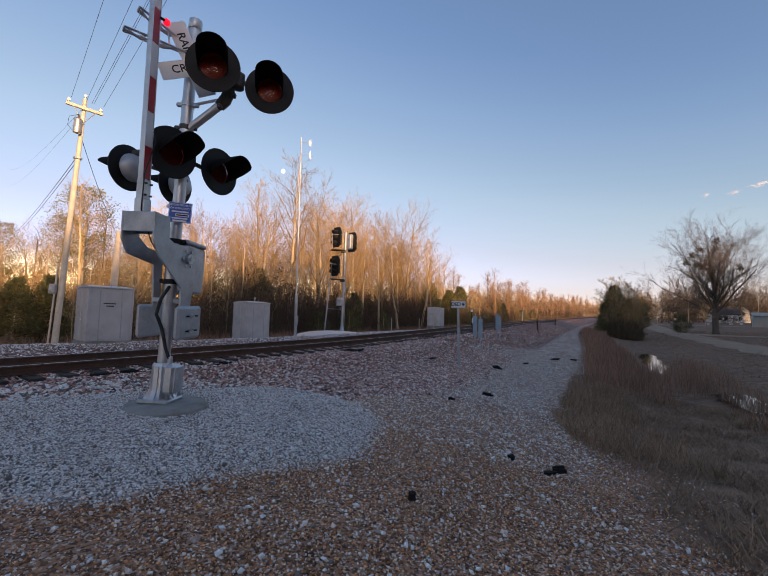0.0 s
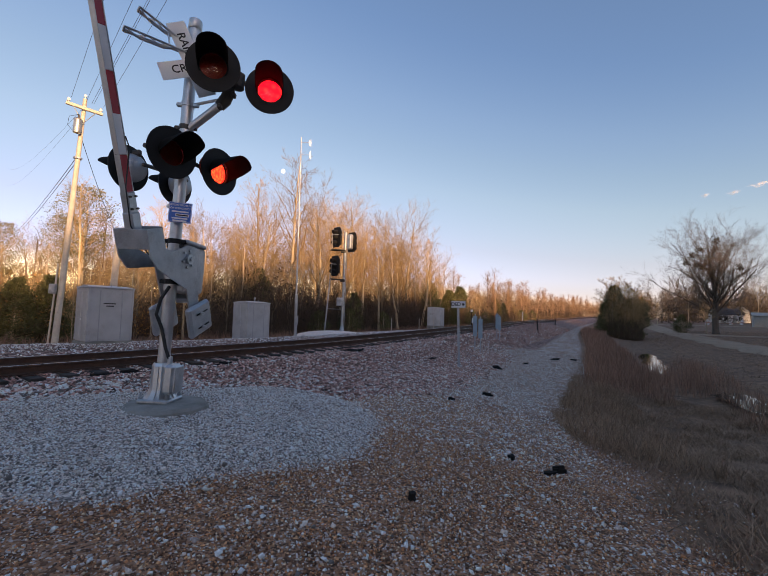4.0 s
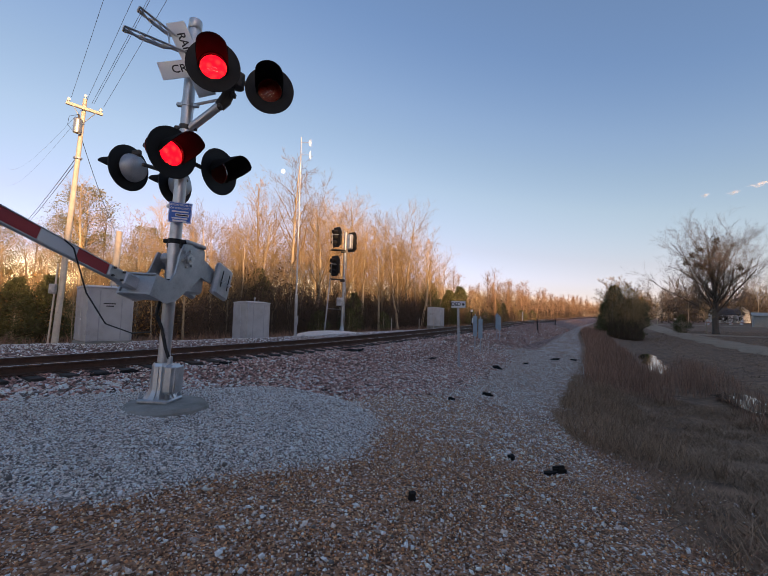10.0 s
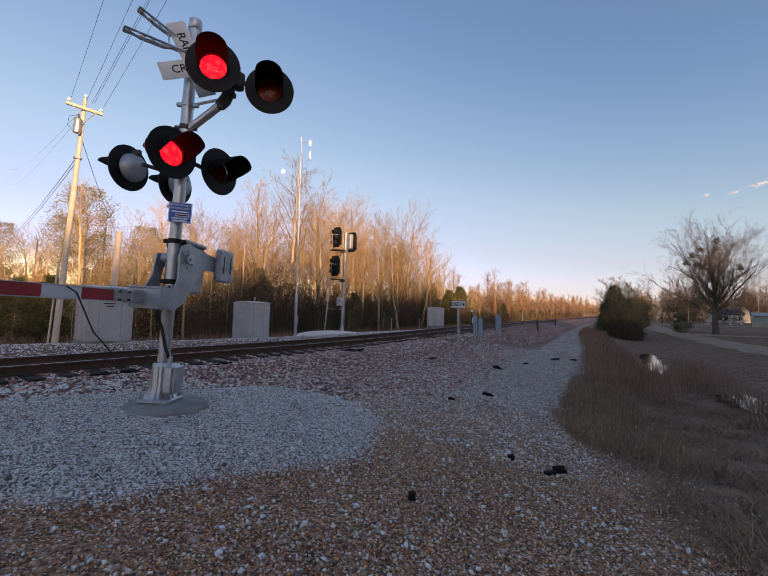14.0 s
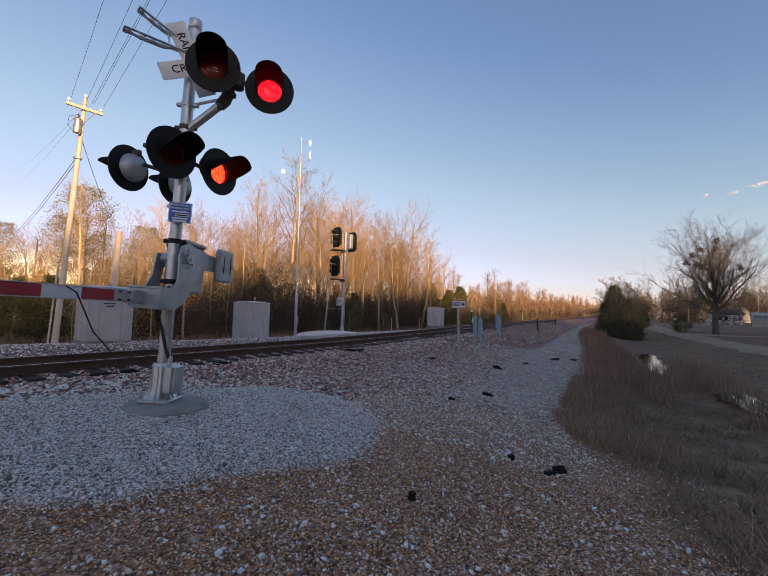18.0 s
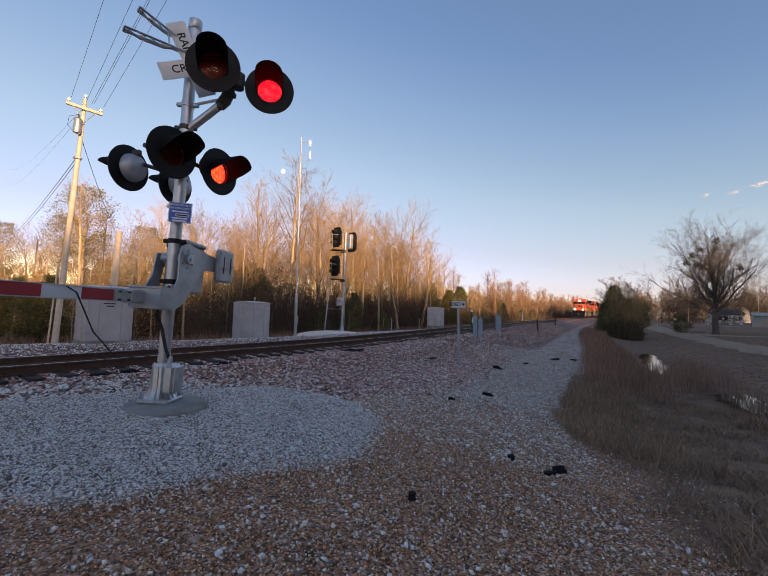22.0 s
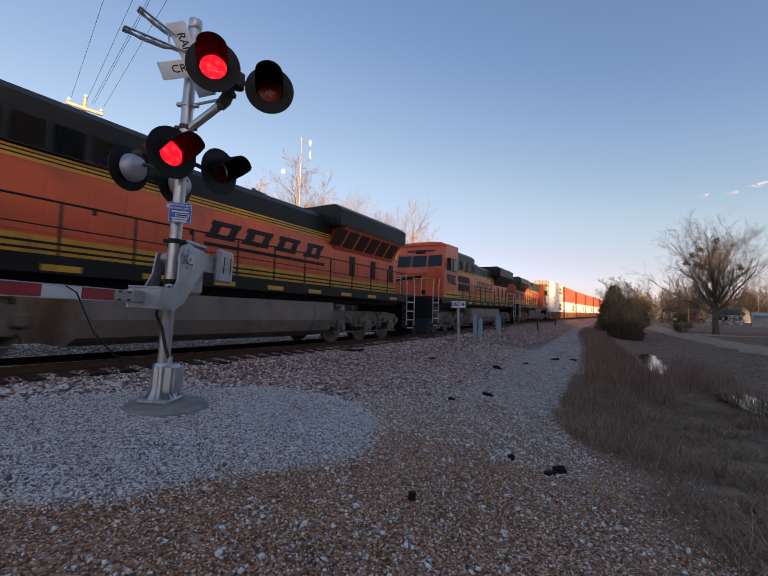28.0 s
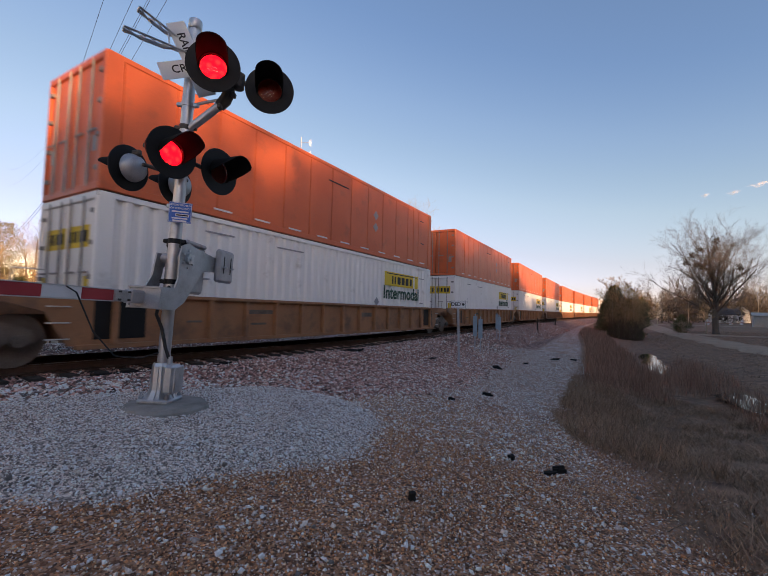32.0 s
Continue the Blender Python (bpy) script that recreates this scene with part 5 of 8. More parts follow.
def locomotive(kind, number, label):
    """A six-axle freight locomotive, its cab towards +x. kind: 'a' rounded nose and slanted cab, 'b' blocky nose, 'c' older paint."""
    old = kind == "c"
    OR = M_ORANGE2 if old else M_ORANGE
    TOP = M_GREEN if old else M_LBLACK
    lo = thing("locomotive", label, "locomotive")
    # underframe, walkways, ends
    part("underframe", Mesh().box((0, 0, 1.42), (20.8, 2.2, 0.36), 0.03), M_LBLACK, lo)
    part("walkway", Mesh().box((0, 0, 1.63), (20.4, 3.08, 0.07), 0.01), M_LBLACK, lo)
    for sgn in (1, -1):
        y = 1.50 * sgn
        sill = plate(lo, "side_sill", -9.5, 9.2, y, 1.40, 1.665, M_LBLACK, 0.05)
        for i in range(10):
            plate(sill, "sill_stripe", -8.6 + i * 1.75, -8.6 + i * 1.75 + 0.62, y + 0.05 * sgn, 1.44, 1.53, M_YELLOW, 0.006, bev=0.001)
        # fuel tank
    tank = part("fuel_tank", Mesh().prism([(-1.35, 0.45), (-1.5, 0.75), (-1.5, 1.22), (1.5, 1.22), (1.5, 0.75), (1.35, 0.45), (0.9, 0.28), (-0.9, 0.28)], -4.1, 3.6, "yz"), M_TRUCK if old else M_TANK, lo)
    for x in (-3.2, 2.7):
        part("tank_strap", Mesh().prism([(-1.37, 0.44), (-1.52, 0.75), (-1.52, 1.23), (1.52, 1.23), (1.52, 0.75), (1.37, 0.44), (0.9, 0.265), (-0.9, 0.265)], x, x + 0.08, "yz"), M_TANK, tank)
    if old:
        for sgn in (1, -1):
            for x0, x1 in ((-0.2, 1.7), (2.0, 3.7)):
                part("air_reservoir", Mesh().tube([(x0, 1.35 * sgn, 1.13), (x0 + 0.12, 1.35 * sgn, 1.13), (x1 - 0.12, 1.35 * sgn, 1.13), (x1, 1.35 * sgn, 1.13)], [0.14, 0.27, 0.27, 0.14], 16), M_TRUCK, lo)
    for xc in (6.75, -6.75):
        loco_truck(lo, xc)
    for x, sg in ((10.45, 1), (-10.45, -1)):
        part("end_plate", Mesh().box((x, 0, 1.2), (0.14, 3.0, 0.95), 0.02), M_LBLACK, lo)
        part("snow_plow", Mesh().prism([(0.0, 0.12), (sg * 0.55, 0.10), (sg * 0.32, 0.4), (sg * 0.1, 0.75), (0, 0.75)], -1.4, 1.4, "xz", mat4=Matrix.Translation((x, 0, 0))), M_LBLACK, lo)
        part("coupler", Mesh().box((x + sg * 0.42, 0, 0.85), (0.8, 0.2, 0.22), 0.04).box((x + sg * 0.85, 0, 0.85), (0.3, 0.36, 0.30), 0.06), M_TRUCK, lo)
        for ys in (0.45, -0.45, 0.75):
            part("air_hose", Mesh().tube([(x + sg * 0.1, ys, 0.8), (x + sg * 0.25, ys, 0.55), (x + sg * 0.4, ys * 0.8, 0.4)], 0.025, 6), M_RUBBER, lo)
        for sgn in (1, -1):
            st = part("step_well", Mesh().box((x - sg * 0.42, 1.25 * sgn, 1.05), (0.72, 0.06, 1.15), 0.01), M_LBLACK, lo)
            for k in range(4):
                part("step", Mesh().box((x - sg * 0.42, 1.38 * sgn, 0.42 + 0.33 * k), (0.66, 0.28, 0.035), 0.006), M_LBLACK, st)
                part("step_edge", Mesh().box((x - sg * 0.42, 1.525 * sgn, 0.42 + 0.33 * k), (0.62, 0.02, 0.04), 0.004), M_GRAB, st)
            for xx in (x - sg * 0.02, x - sg * 0.82):
                part("grab_rail", Mesh().tube([(xx, 1.53 * sgn, 0.55), (xx, 1.53 * sgn, 2.2), (xx - sg * 0.15, 1.5 * sgn, 2.6)], 0.022, 6), M_GRAB, lo)
        rail_run(lo, "end_handrail", [(x - sg * 0.1, -1.2, 2.62), (x - sg * 0.1, -0.35, 2.62)], 0.02, M_GRAB, [(x - sg * 0.1, -0.8, 2.62)])
        rail_run(lo, "end_handrail", [(x - sg * 0.1, 1.2, 2.62), (x - sg * 0.1, 0.35, 2.62)], 0.02, M_GRAB, [(x - sg * 0.1, 0.8, 2.62)])
    # short nose and cab
    cab0, cab1 = 6.45, 8.95
    nose1 = 10.3
    zr = {"a": 4.88, "b": 4.96, "c": 4.80}.get(kind, 4.55)
    nose_w = 1.05 if not old else 0.95
    if kind == "b":
        nose_prof = [(cab1, 1.66), (nose1 - 0.05, 1.66), (nose1 - 0.05, 2.95), (nose1 - 0.35, 3.28), (cab1, 3.36)]
    else:
        nose_prof = [(cab1, 1.66), (nose1, 1.66), (nose1 - 0.04, 2.7), (nose1 - 0.45, 3.2), (cab1, 3.38)]
    part("nose", Mesh().prism(nose_prof, -nose_w, nose_w), OR, lo)
    part("nose_door", Mesh().box((nose1 - 0.02, -0.45, 2.4), (0.08, 0.6, 1.35), 0.03), OR, lo)
    part("nose_emblem", Mesh().prism([(-0.8, 2.50), (0.85, 2.62), (0.75, 2.78), (-0.7, 2.66)], nose1 + 0.0, nose1 + 0.025, "yz"), M_LBLACK if not old else M_YELLOW, lo)
    slant = 0.38 if kind != "b" else 0.2
    cab_prof = [(cab0, 1.66), (cab1, 1.66), (cab1, 3.30), (cab1 - slant, 4.25), (cab1 - slant - 0.35, zr - 0.06), (cab0, zr - 0.02)]
    part("cab", Mesh().prism(cab_prof, -1.52, 1.52), OR, lo)
    part("cab_roof", Mesh().prism([(-1.50, zr - 0.10), (1.50, zr - 0.10), (1.2, zr + 0.06), (0.6, zr + 0.12), (-0.6, zr + 0.12), (-1.2, zr + 0.06)], cab0, cab1 - slant - 0.25, "yz"), OR, lo)
    # windscreen panes, side windows with frames
    n = Vector((math.cos(math.atan2(slant, 0.95)), 0, math.sin(math.atan2(slant, 0.95))))
    tilt = Matrix.Translation((cab1 - slant / 2 + 0.01, 0, 3.78)) @ Matrix.Rotation(-math.atan2(slant, 0.95), 4, "Y")
    for yy, wd in ((-0.98, 0.86), (0.98, 0.86), (0.0, 0.9)):
        part("windscreen", Mesh().box((0, yy, 0.0), (0.05, wd, 0.72), 0.02, mat4=tilt), M_GLASS, lo)
    for sgn in (1, -1):
        for x0, x1 in ((cab1 - 1.42, cab1 - 0.62), (cab1 - 2.30, cab1 - 1.50)):
            fr = plate(lo, "window_frame", x0, x1, 1.52 * sgn, 3.22, 4.05, M_LBLACK, 0.03)
            plate(fr, "window_pane", x0 + 0.06, x1 - 0.06, 1.55 * sgn, 3.28, 3.99, M_GLASS, 0.012, bev=0.002)
        part("wind_deflector", Mesh().box((cab1 - 0.52, 1.66 * sgn, 3.6), (0.04, 0.24, 0.7), 0.01), M_GLASS, lo)
        plate(lo, "cab_door", cab1 - 0.52, cab1 - 0.06, 1.52 * sgn, 1.8, 3.2, OR, 0.015)
        side_words("cab_number", number, 0.80, M_LBLACK, lo, cab1 - 1.30, 1.545 * sgn, 2.70, bold=0.012)
        plate(lo, "cab_stripe", cab0, cab1, 1.52 * sgn, 1.70, 2.02, M_YELLOW, 0.008, bev=0.001)
        plate(lo, "cab_stripe", cab0, cab1, 1.528 * sgn, 1.80, 1.88, M_LBLACK, 0.006, bev=0.001)
    box_y = 0.62
    for yy in (-box_y, box_y):
        part("number_board", Mesh().box((cab1 - slant - 0.16, yy, 4.42), (0.18, 0.55, 0.24), 0.02, mat4=None), M_GLASS, lo)
    hl = part("headlight_housing", Mesh().box((nose1 - 0.2, 0, 3.05), (0.34, 0.62, 0.30), 0.04) if old or kind == "a" else Mesh().box((cab1 - slant - 0.1, 0, 4.42), (0.3, 0.62, 0.28), 0.04), M_LBLACK, lo)
    hx, hz = (nose1 - 0.01, 3.05) if old or kind == "a" else (cab1 - slant + 0.07, 4.42)
    lit = kind == "a"
    if lit:
        hx, hz = cab1 - slant + 0.12, 4.40
    for yy in (-0.16, 0.16):
        part("headlight", Mesh().lathe([(0.0, 0.03), (0.11, 0.02), (0.125, 0.0), (0.125, -0.06)], 16, Matrix.Translation((hx, yy, hz)) @ pose(0, 0, 0, 0, 90, 0)), M_HEAD if lit else M_GLASS, hl)
    for yy in (-1.0, 1.0):
        part("ditch_light", Mesh().lathe([(0.0, 0.03), (0.10, 0.02), (0.115, 0.0), (0.115, -0.1)], 16, Matrix.Translation((10.56, yy, 1.88)) @ pose(0, 0, 0, 0, 90, 0)), M_HEAD if lit else M_GLASS, lo)
    # long hood: lower body, stripes, black roof
    h0 = -9.55
    rad = -4.6 if not old else -4.2
    part("hood", Mesh().box(((cab0 + h0) / 2, 0, 2.62), (cab0 - h0, 1.86, 1.92), 0.02), OR, lo)
    for sgn in (1, -1):
        y = 0.93 * sgn
        plate(lo, "lower_stripe", h0, cab0, y, 1.70, 2.04, M_YELLOW, 0.010, bev=0.001)
        for z in (1.78, 1.90):
            plate(lo, "pinstripe", h0, cab0, y + 0.010 * sgn, z, z + 0.045, M_LBLACK, 0.006, bev=0.001)
        plate(lo, "upper_stripe", rad, cab0, y, 3.40, 3.62, M_YELLOW, 0.014, bev=0.001)
        for z in (3.46, 3.54):
            plate(lo, "pinstripe", rad, cab0, y + 0.014 * sgn, z, z + 0.03, M_LBLACK, 0.006, bev=0.001)
        k = 0
        x = rad + 0.1
        while x < cab0 - 0.7:
            plate(lo, "hood_door", x, x + 0.66, y, 2.10, 3.34, OR, 0.018)
            if k % 3 == 1:
                plate(lo, "hood_latch", x + 0.5, x + 0.58, y + 0.018 * sgn, 2.6, 2.76, M_LBLACK, 0.012, bev=0.002)
            x += 0.72
            k += 1
        if old:
            lx, col, z0 = -3.6, M_YELLOW, 2.30
        else:
            lx, col, z0 = -3.9, M_LBLACK, 2.62
        # plain strokes where the railway's lettering stands
        for i, wd in enumerate((0.95, 1.0, 0.95, 0.85)):
            sh = 0.0 if old else 0.25
            x0 = lx + i * 1.22 if sgn < 0 else lx + (3 - i) * 1.22
            z1 = z0 + (0.95 if old else 0.50)
            mb = Mesh()
            for a0, a1, c0, c1 in ((0, wd, 0.0, 0.28), (0.0, wd, 0.72, 1.0), (0.04, 0.30, 0.28, 0.72), (wd - 0.34, wd - 0.06, 0.28, 0.72)):
                pa = [(x0 + a0 + sh * c0 * -sgn, z0 + (z1 - z0) * c0), (x0 + a1 + sh * c0 * -sgn, z0 + (z1 - z0) * c0), (x0 + a1 + sh * c1 * -sgn, z0 + (z1 - z0) * c1), (x0 + a0 + sh * c1 * -sgn, z0 + (z1 - z0) * c1)]
                mb.prism(pa, y + 0.019 * sgn, y + 0.026 * sgn)
            part("logo_stroke", mb, col, lo)
        if not old:
            plate(lo, "logo_swoosh", lx - 0.3, lx + 4.6, y + 0.02 * sgn, 2.40, 2.50, M_LBLACK, 0.006, bev=0.001)
        # radiator end: doors and dark grilles
        xs = [h0 + 0.15 + i * 0.78 for i in range(int((rad - h0) / 0.78))]
        for i, x in enumerate(xs):
            plate(lo, "radiator_door", x, x + 0.70, y, 2.12, 3.05, OR, 0.02)
            if i % 2 == 0 or old:
                plate(lo, "vent_grille", x + 0.14, x + 0.54, y + 0.02 * sgn, 2.18, 2.98, M_SCREEN, 0.012, bev=0.002)
        if kind == "b":
            # filter panels behind the cab
            for z in (2.24, 2.80):
                plate(lo, "filter_panel", 2.4, 5.3, y + 0.018 * sgn, z, z + 0.42, M_SCREEN, 0.03)
        # side handrail with posts
        ps = [-9.2 + i * 1.32 for i in range(12)]
        rail_run(lo, "handrail", [(-9.6, 1.47 * sgn, 2.62), (6.2, 1.47 * sgn, 2.62)], 0.022, M_LBLACK, [(p, 1.47 * sgn, 2.62) for p in ps])
        part("mid_rail", Mesh().tube([(-9.4, 1.47 * sgn, 2.15), (6.2, 1.47 * sgn, 2.15)], 0.014, 6), M_LBLACK, lo)
        # upper side: dark band with louvres behind the cab
        for i in range(6):
            x0 = 1.6 + i * 0.64
            if kind != "c":
                plate(lo, "louvre_panel", x0, x0 + 0.54, 1.0 * sgn, 3.66, 4.28, M_GLASS if i % 2 else M_TRUCK, 0.02)
    part("upper_hood", Mesh().prism([(-0.93, 3.58), (0.93, 3.58), (0.93, 4.20), (0.70, 4.45), (-0.70, 4.45), (-0.93, 4.20)], rad, cab0, "yz"), TOP, lo)
    part("equipment_cab", Mesh().prism([(-1.02, 3.64), (1.02, 3.64), (1.02, zr - 0.19), (0.8, zr + 0.01), (-0.8, zr + 0.01), (-1.02, zr - 0.19)], 1.4, cab0, "yz"), TOP, lo)
    # flared radiator housing
    zc = 3.95
    zt = 4.68 if old else 4.86
    low_p = [(-0.95, 3.12), (-1.50, zc), (1.50, zc), (0.95, 3.12)]
    top_p = [(-1.53, zc + 0.002), (1.53, zc + 0.002), (1.54, zt - 0.22), (1.25, zt), (-1.25, zt), (-1.54, zt - 0.22)]
    rh = part("radiator_housing", Mesh().prism(low_p, h0 + 0.45, rad - 0.1, "yz"), OR if kind == "a" else TOP, lo)
    part("radiator_roof", Mesh().prism(top_p, h0 + 0.2, rad + 0.25, "yz"), TOP, lo)
    for i in range(6):
        x = h0 + 0.7 + i * 0.78
        for sgn in (1, -1):
            mp = Matrix.Translation((x + 0.3, 1.235 * sgn, 3.54)) @ Matrix.Rotation(-sgn * math.atan2(0.55, 0.83), 4, "X")
            part("radiator_screen", Mesh().box((0, 0, 0), (0.64, 0.03, 0.70), 0.01, mat4=mp), M_SCREEN, rh)
    part("rear_wall", Mesh().box((h0 - 0.03, 0, 2.75), (0.06, 1.8, 2.1), 0.01), OR, lo)
    for z in (1.95, 2.3):
        part("rear_stripe", Mesh().box((h0 - 0.066, 0, z), (0.012, 1.8, 0.12), 0.002), M_YELLOW, lo)
    part("rear_headlight", Mesh().box((h0 - 0.08, 0, 4.2), (0.12, 0.55, 0.24), 0.03), M_LBLACK, lo)
    # roof gear
    part("exhaust_stack", Mesh().box((-0.9, 0, 4.54), (1.1, 0.6, 0.2), 0.03), TOP, lo)
    part("roof_fan", Mesh().lathe([(0, 4.60), (0.55, 4.60), (0.6, 4.56), (0.6, 4.40)], 20, Matrix.Translation((2.2, 0, 0))), TOP, lo)
    part("roof_hatch", Mesh().box((0.6, 0, 4.50), (1.2, 1.0, 0.12), 0.03), TOP, lo)
    part("horn", Mesh().tube([(-1.9, 0.25, 4.66), (-1.5, 0.25, 4.66), (-1.42, 0.25, 4.66)], [0.03, 0.05, 0.10], 8).tube([(-1.9, -0.05, 4.62), (-1.55, -0.05, 4.62), (-1.47, -0.05, 4.62)], [0.03, 0.05, 0.10], 8).box((-1.8, 0.1, 4.54), (0.2, 0.5, 0.2), 0.02), M_LBLACK, lo)
    part("cab_aircon", Mesh().box((cab0 + 0.9, 0, 4.70), (1.0, 1.2, 0.2), 0.04), OR if kind != "c" else TOP, lo)
    part("roof_antenna", Mesh().tube([(cab0 + 1.6, 0.4, 4.6), (cab0 + 1.6, 0.4, 4.82)], 0.015, 5), M_LBLACK, lo)
    return lo


def container(kind, label):
    """A 53-foot container, its floor at z = 0 and its doors towards +x."""
    co = thing("container", label, "container", group="stacked containers")
    Lc, W, H = 16.15, 2.59, 2.896
    paint = M_CWHITE if kind == "white" else M_CORANGE
    # side sheets with upright ribs
    for sgn in (1, -1):
        mb = Mesh()
        if kind == "white":
            n, dep, lip = 46, 0.075, 0.25
        else:
            n, dep, lip = 13, 0.02, 0.12
        w = (Lc - 0.7) / n
        xs = [-(Lc - 0.7) / 2 + w * i for i in range(n + 1)]
        pts = []
        for i in range(n):
            a = xs[i]
            if kind == "white":
                pts += [(a, 0), (a + w * 0.36, 0), (a + w * 0.5, -dep), (a + w * 0.86, -dep)]
            else:
                pts += [(a + 0.025, 0), (a + w - 0.025, 0), (a + w - 0.018, -dep), (a + w + 0.018, -dep)]
        pts.append((xs[-1] + 0.02, 0))
        y = sgn * (W / 2 - 0.01)
        vs = [(p[0], y + sgn * p[1], z) for z in (0.16, H - 0.12) for p in pts]
        k = len(pts)
        mb.add(vs, [(i, i + 1, k + i + 1, k + i) for i in range(k - 1)])
        sd = part("side_sheet", mb, paint, co)
        for z, hh in ((0.08, 0.16), (H - 0.06, 0.12)):
            part("side_rail", Mesh().box((0, sgn * (W / 2 - 0.03), z), (Lc - 0.02, 0.08, hh), 0.012), paint, sd)
        for x in (-Lc / 2 + 0.18, Lc / 2 - 0.18):
            part("corner_post", Mesh().box((x, sgn * (W / 2 - 0.03), H / 2), (0.34, 0.09, H - 0.02), 0.015), paint, sd)
        for x in (-6.1, 6.1):
            part("lift_post", Mesh().box((x, sgn * (W / 2 - 0.025), H / 2), (0.30 if kind != "white" else 0.16, 0.075, H - 0.03), 0.01), paint if kind == "white" else M_CORANGE, sd)
        # rows of small markings
        for i in range(11):
            x = -7.0 + i * 1.35
            part("marking", Mesh().box((x, sgn * (W / 2 + 0.004), 0.20 if kind != "white" else 0.115), (0.55, 0.006, 0.05), 0.001), M_WHITE if kind != "white" else M_GREYBAR, sd)
        if kind == "white":
            x = -4.9
            pan = part("logo_panel", Mesh().box((x, sgn * (W / 2 + 0.006), 2.06), (3.3, 0.012, 0.62), 0.002), M_LOGOY, sd)
            bars = [(-0.95, 0.12), (-0.72, 0.12), (-0.35, 0.30), (0.05, 0.30), (0.45, 0.30), (0.85, 0.22)]
            for bx, bw in bars:
                part("logo_bar", Mesh().box((x - sgn * bx, sgn * (W / 2 + 0.015), 2.02), (bw, 0.006, 0.34), 0.001), M_LETTER, co)
            part("logo_line", Mesh().box((x, sgn * (W / 2 + 0.015), 2.30), (3.0, 0.006, 0.04), 0.001), M_LETTER, co)
            side_words("lettering", "Intermodal", 0.80, M_LOGOG, co, x, sgn * (W / 2 + 0.014), 1.42, bold=0.016)
            side_words("lettering", "TOP LIFT ONLY", 0.26, M_GREYBAR, co, 3.4, sgn * (W / 2 + 0.012), 0.34)
            for bx, bz, bw in ((5.2, 2.5, 1.1), (2.6, 2.45, 1.5), (-7.0, 2.3, 0.7), (-7.0, 1.05, 0.6), (-6.9, 0.5, 0.9), (5.6, 1.5, 0.35), (5.6, 1.3, 0.35)):
                part("marking", Mesh().box((bx, sgn * (W / 2 + 0.012), bz), (bw * 0.8, 0.006, 0.045), 0.001), M_GREYBAR, sd)
            part("hazard_diamond", Mesh().prism([(-0.2, 0), (0, -0.2), (0.2, 0), (0, 0.2)], W / 2 + 0.01, W / 2 + 0.014, mat4=Matrix.Translation((-2.6, 0, 1.0)) if sgn > 0 else Matrix.Translation((-2.6, -W - 0.024, 1.0))), M_GREYBAR, sd)
        else:
            for bx, bz, bw in ((0.2, 2.3, 1.7), (-6.9, 2.35, 0.5), (-7.0, 1.2, 0.5)):
                part("marking", Mesh().box((bx, sgn * (W / 2 + 0.005), bz), (bw * 0.7, 0.006, 0.05), 0.001), M_LETTER, sd)
            for k2 in (0, 1):
                part("hazard_diamond", Mesh().prism([(-0.2, 0), (0, -0.2), (0.2, 0), (0, 0.2)], W / 2 + 0.002, W / 2 + 0.006, mat4=Matrix.Translation((-2.4, 0, 1.7 - 0.5 * k2)) if sgn > 0 else Matrix.Translation((-2.4, -W - 0.008, 1.7 - 0.5 * k2))), M_GREYBAR, sd)
    part("roof", Mesh().box((0, 0, H - 0.03), (Lc - 0.1, W - 0.1, 0.05), 0.01), paint, co)
    part("floor", Mesh().box((0, 0, 0.08), (Lc - 0.1, W - 0.14, 0.12), 0.01), M_CGREY, co)
    # closed end and doors
    part("end_wall", Mesh().box((-Lc / 2 + 0.06, 0, H / 2), (0.08, W - 0.1, H - 0.04), 0.01), paint, co)
    part("door_frame", Mesh().box((Lc / 2 - 0.05, 0, H - 0.08), (0.12, W - 0.02, 0.16), 0.015).box((Lc / 2 - 0.05, 0, 0.08), (0.12, W - 0.02, 0.16), 0.015)
         .box((Lc / 2 - 0.05, W / 2 - 0.06, H / 2), (0.12, 0.12, H - 0.3), 0.015).box((Lc / 2 - 0.05, -W / 2 + 0.06, H / 2), (0.12, 0.12, H - 0.3), 0.015), paint, co)
    for sgn in (1, -1):
        dr = part("door", Mesh().box((Lc / 2 - 0.06, sgn * 0.60, H / 2), (0.06, 1.15, H - 0.34), 0.012), paint, co)
        for yy in (0.22, 0.78):
            part("lock_rod", Mesh().tube([(Lc / 2 + 0.01, sgn * yy, 0.1), (Lc / 2 + 0.01, sgn * yy, H - 0.08)], 0.022, 6), M_CGREY, dr)
            part("door_handle", Mesh().box((Lc / 2 + 0.025, sgn * (yy + 0.14), 1.25), (0.03, 0.36, 0.04), 0.005), M_CGREY, dr)
        for zz in (0.45, 1.15, 1.85, 2.5):
            part("hinge", Mesh().box((Lc / 2 - 0.01, sgn * 1.14, zz), (0.06, 0.16, 0.09), 0.01), M_CGREY, dr)
        if kind == "white":
            part("logo_panel", Mesh().box((Lc / 2 - 0.027, sgn * 0.52, 2.0), (0.008, 0.94, 0.46), 0.001), M_LOGOY, dr)
            for bx in (0.2, 0.42, 0.64, 0.84):
                part("logo_bar", Mesh().box((Lc / 2 - 0.02, sgn * bx, 2.0), (0.008, 0.13, 0.24), 0.001), M_LETTER, dr)
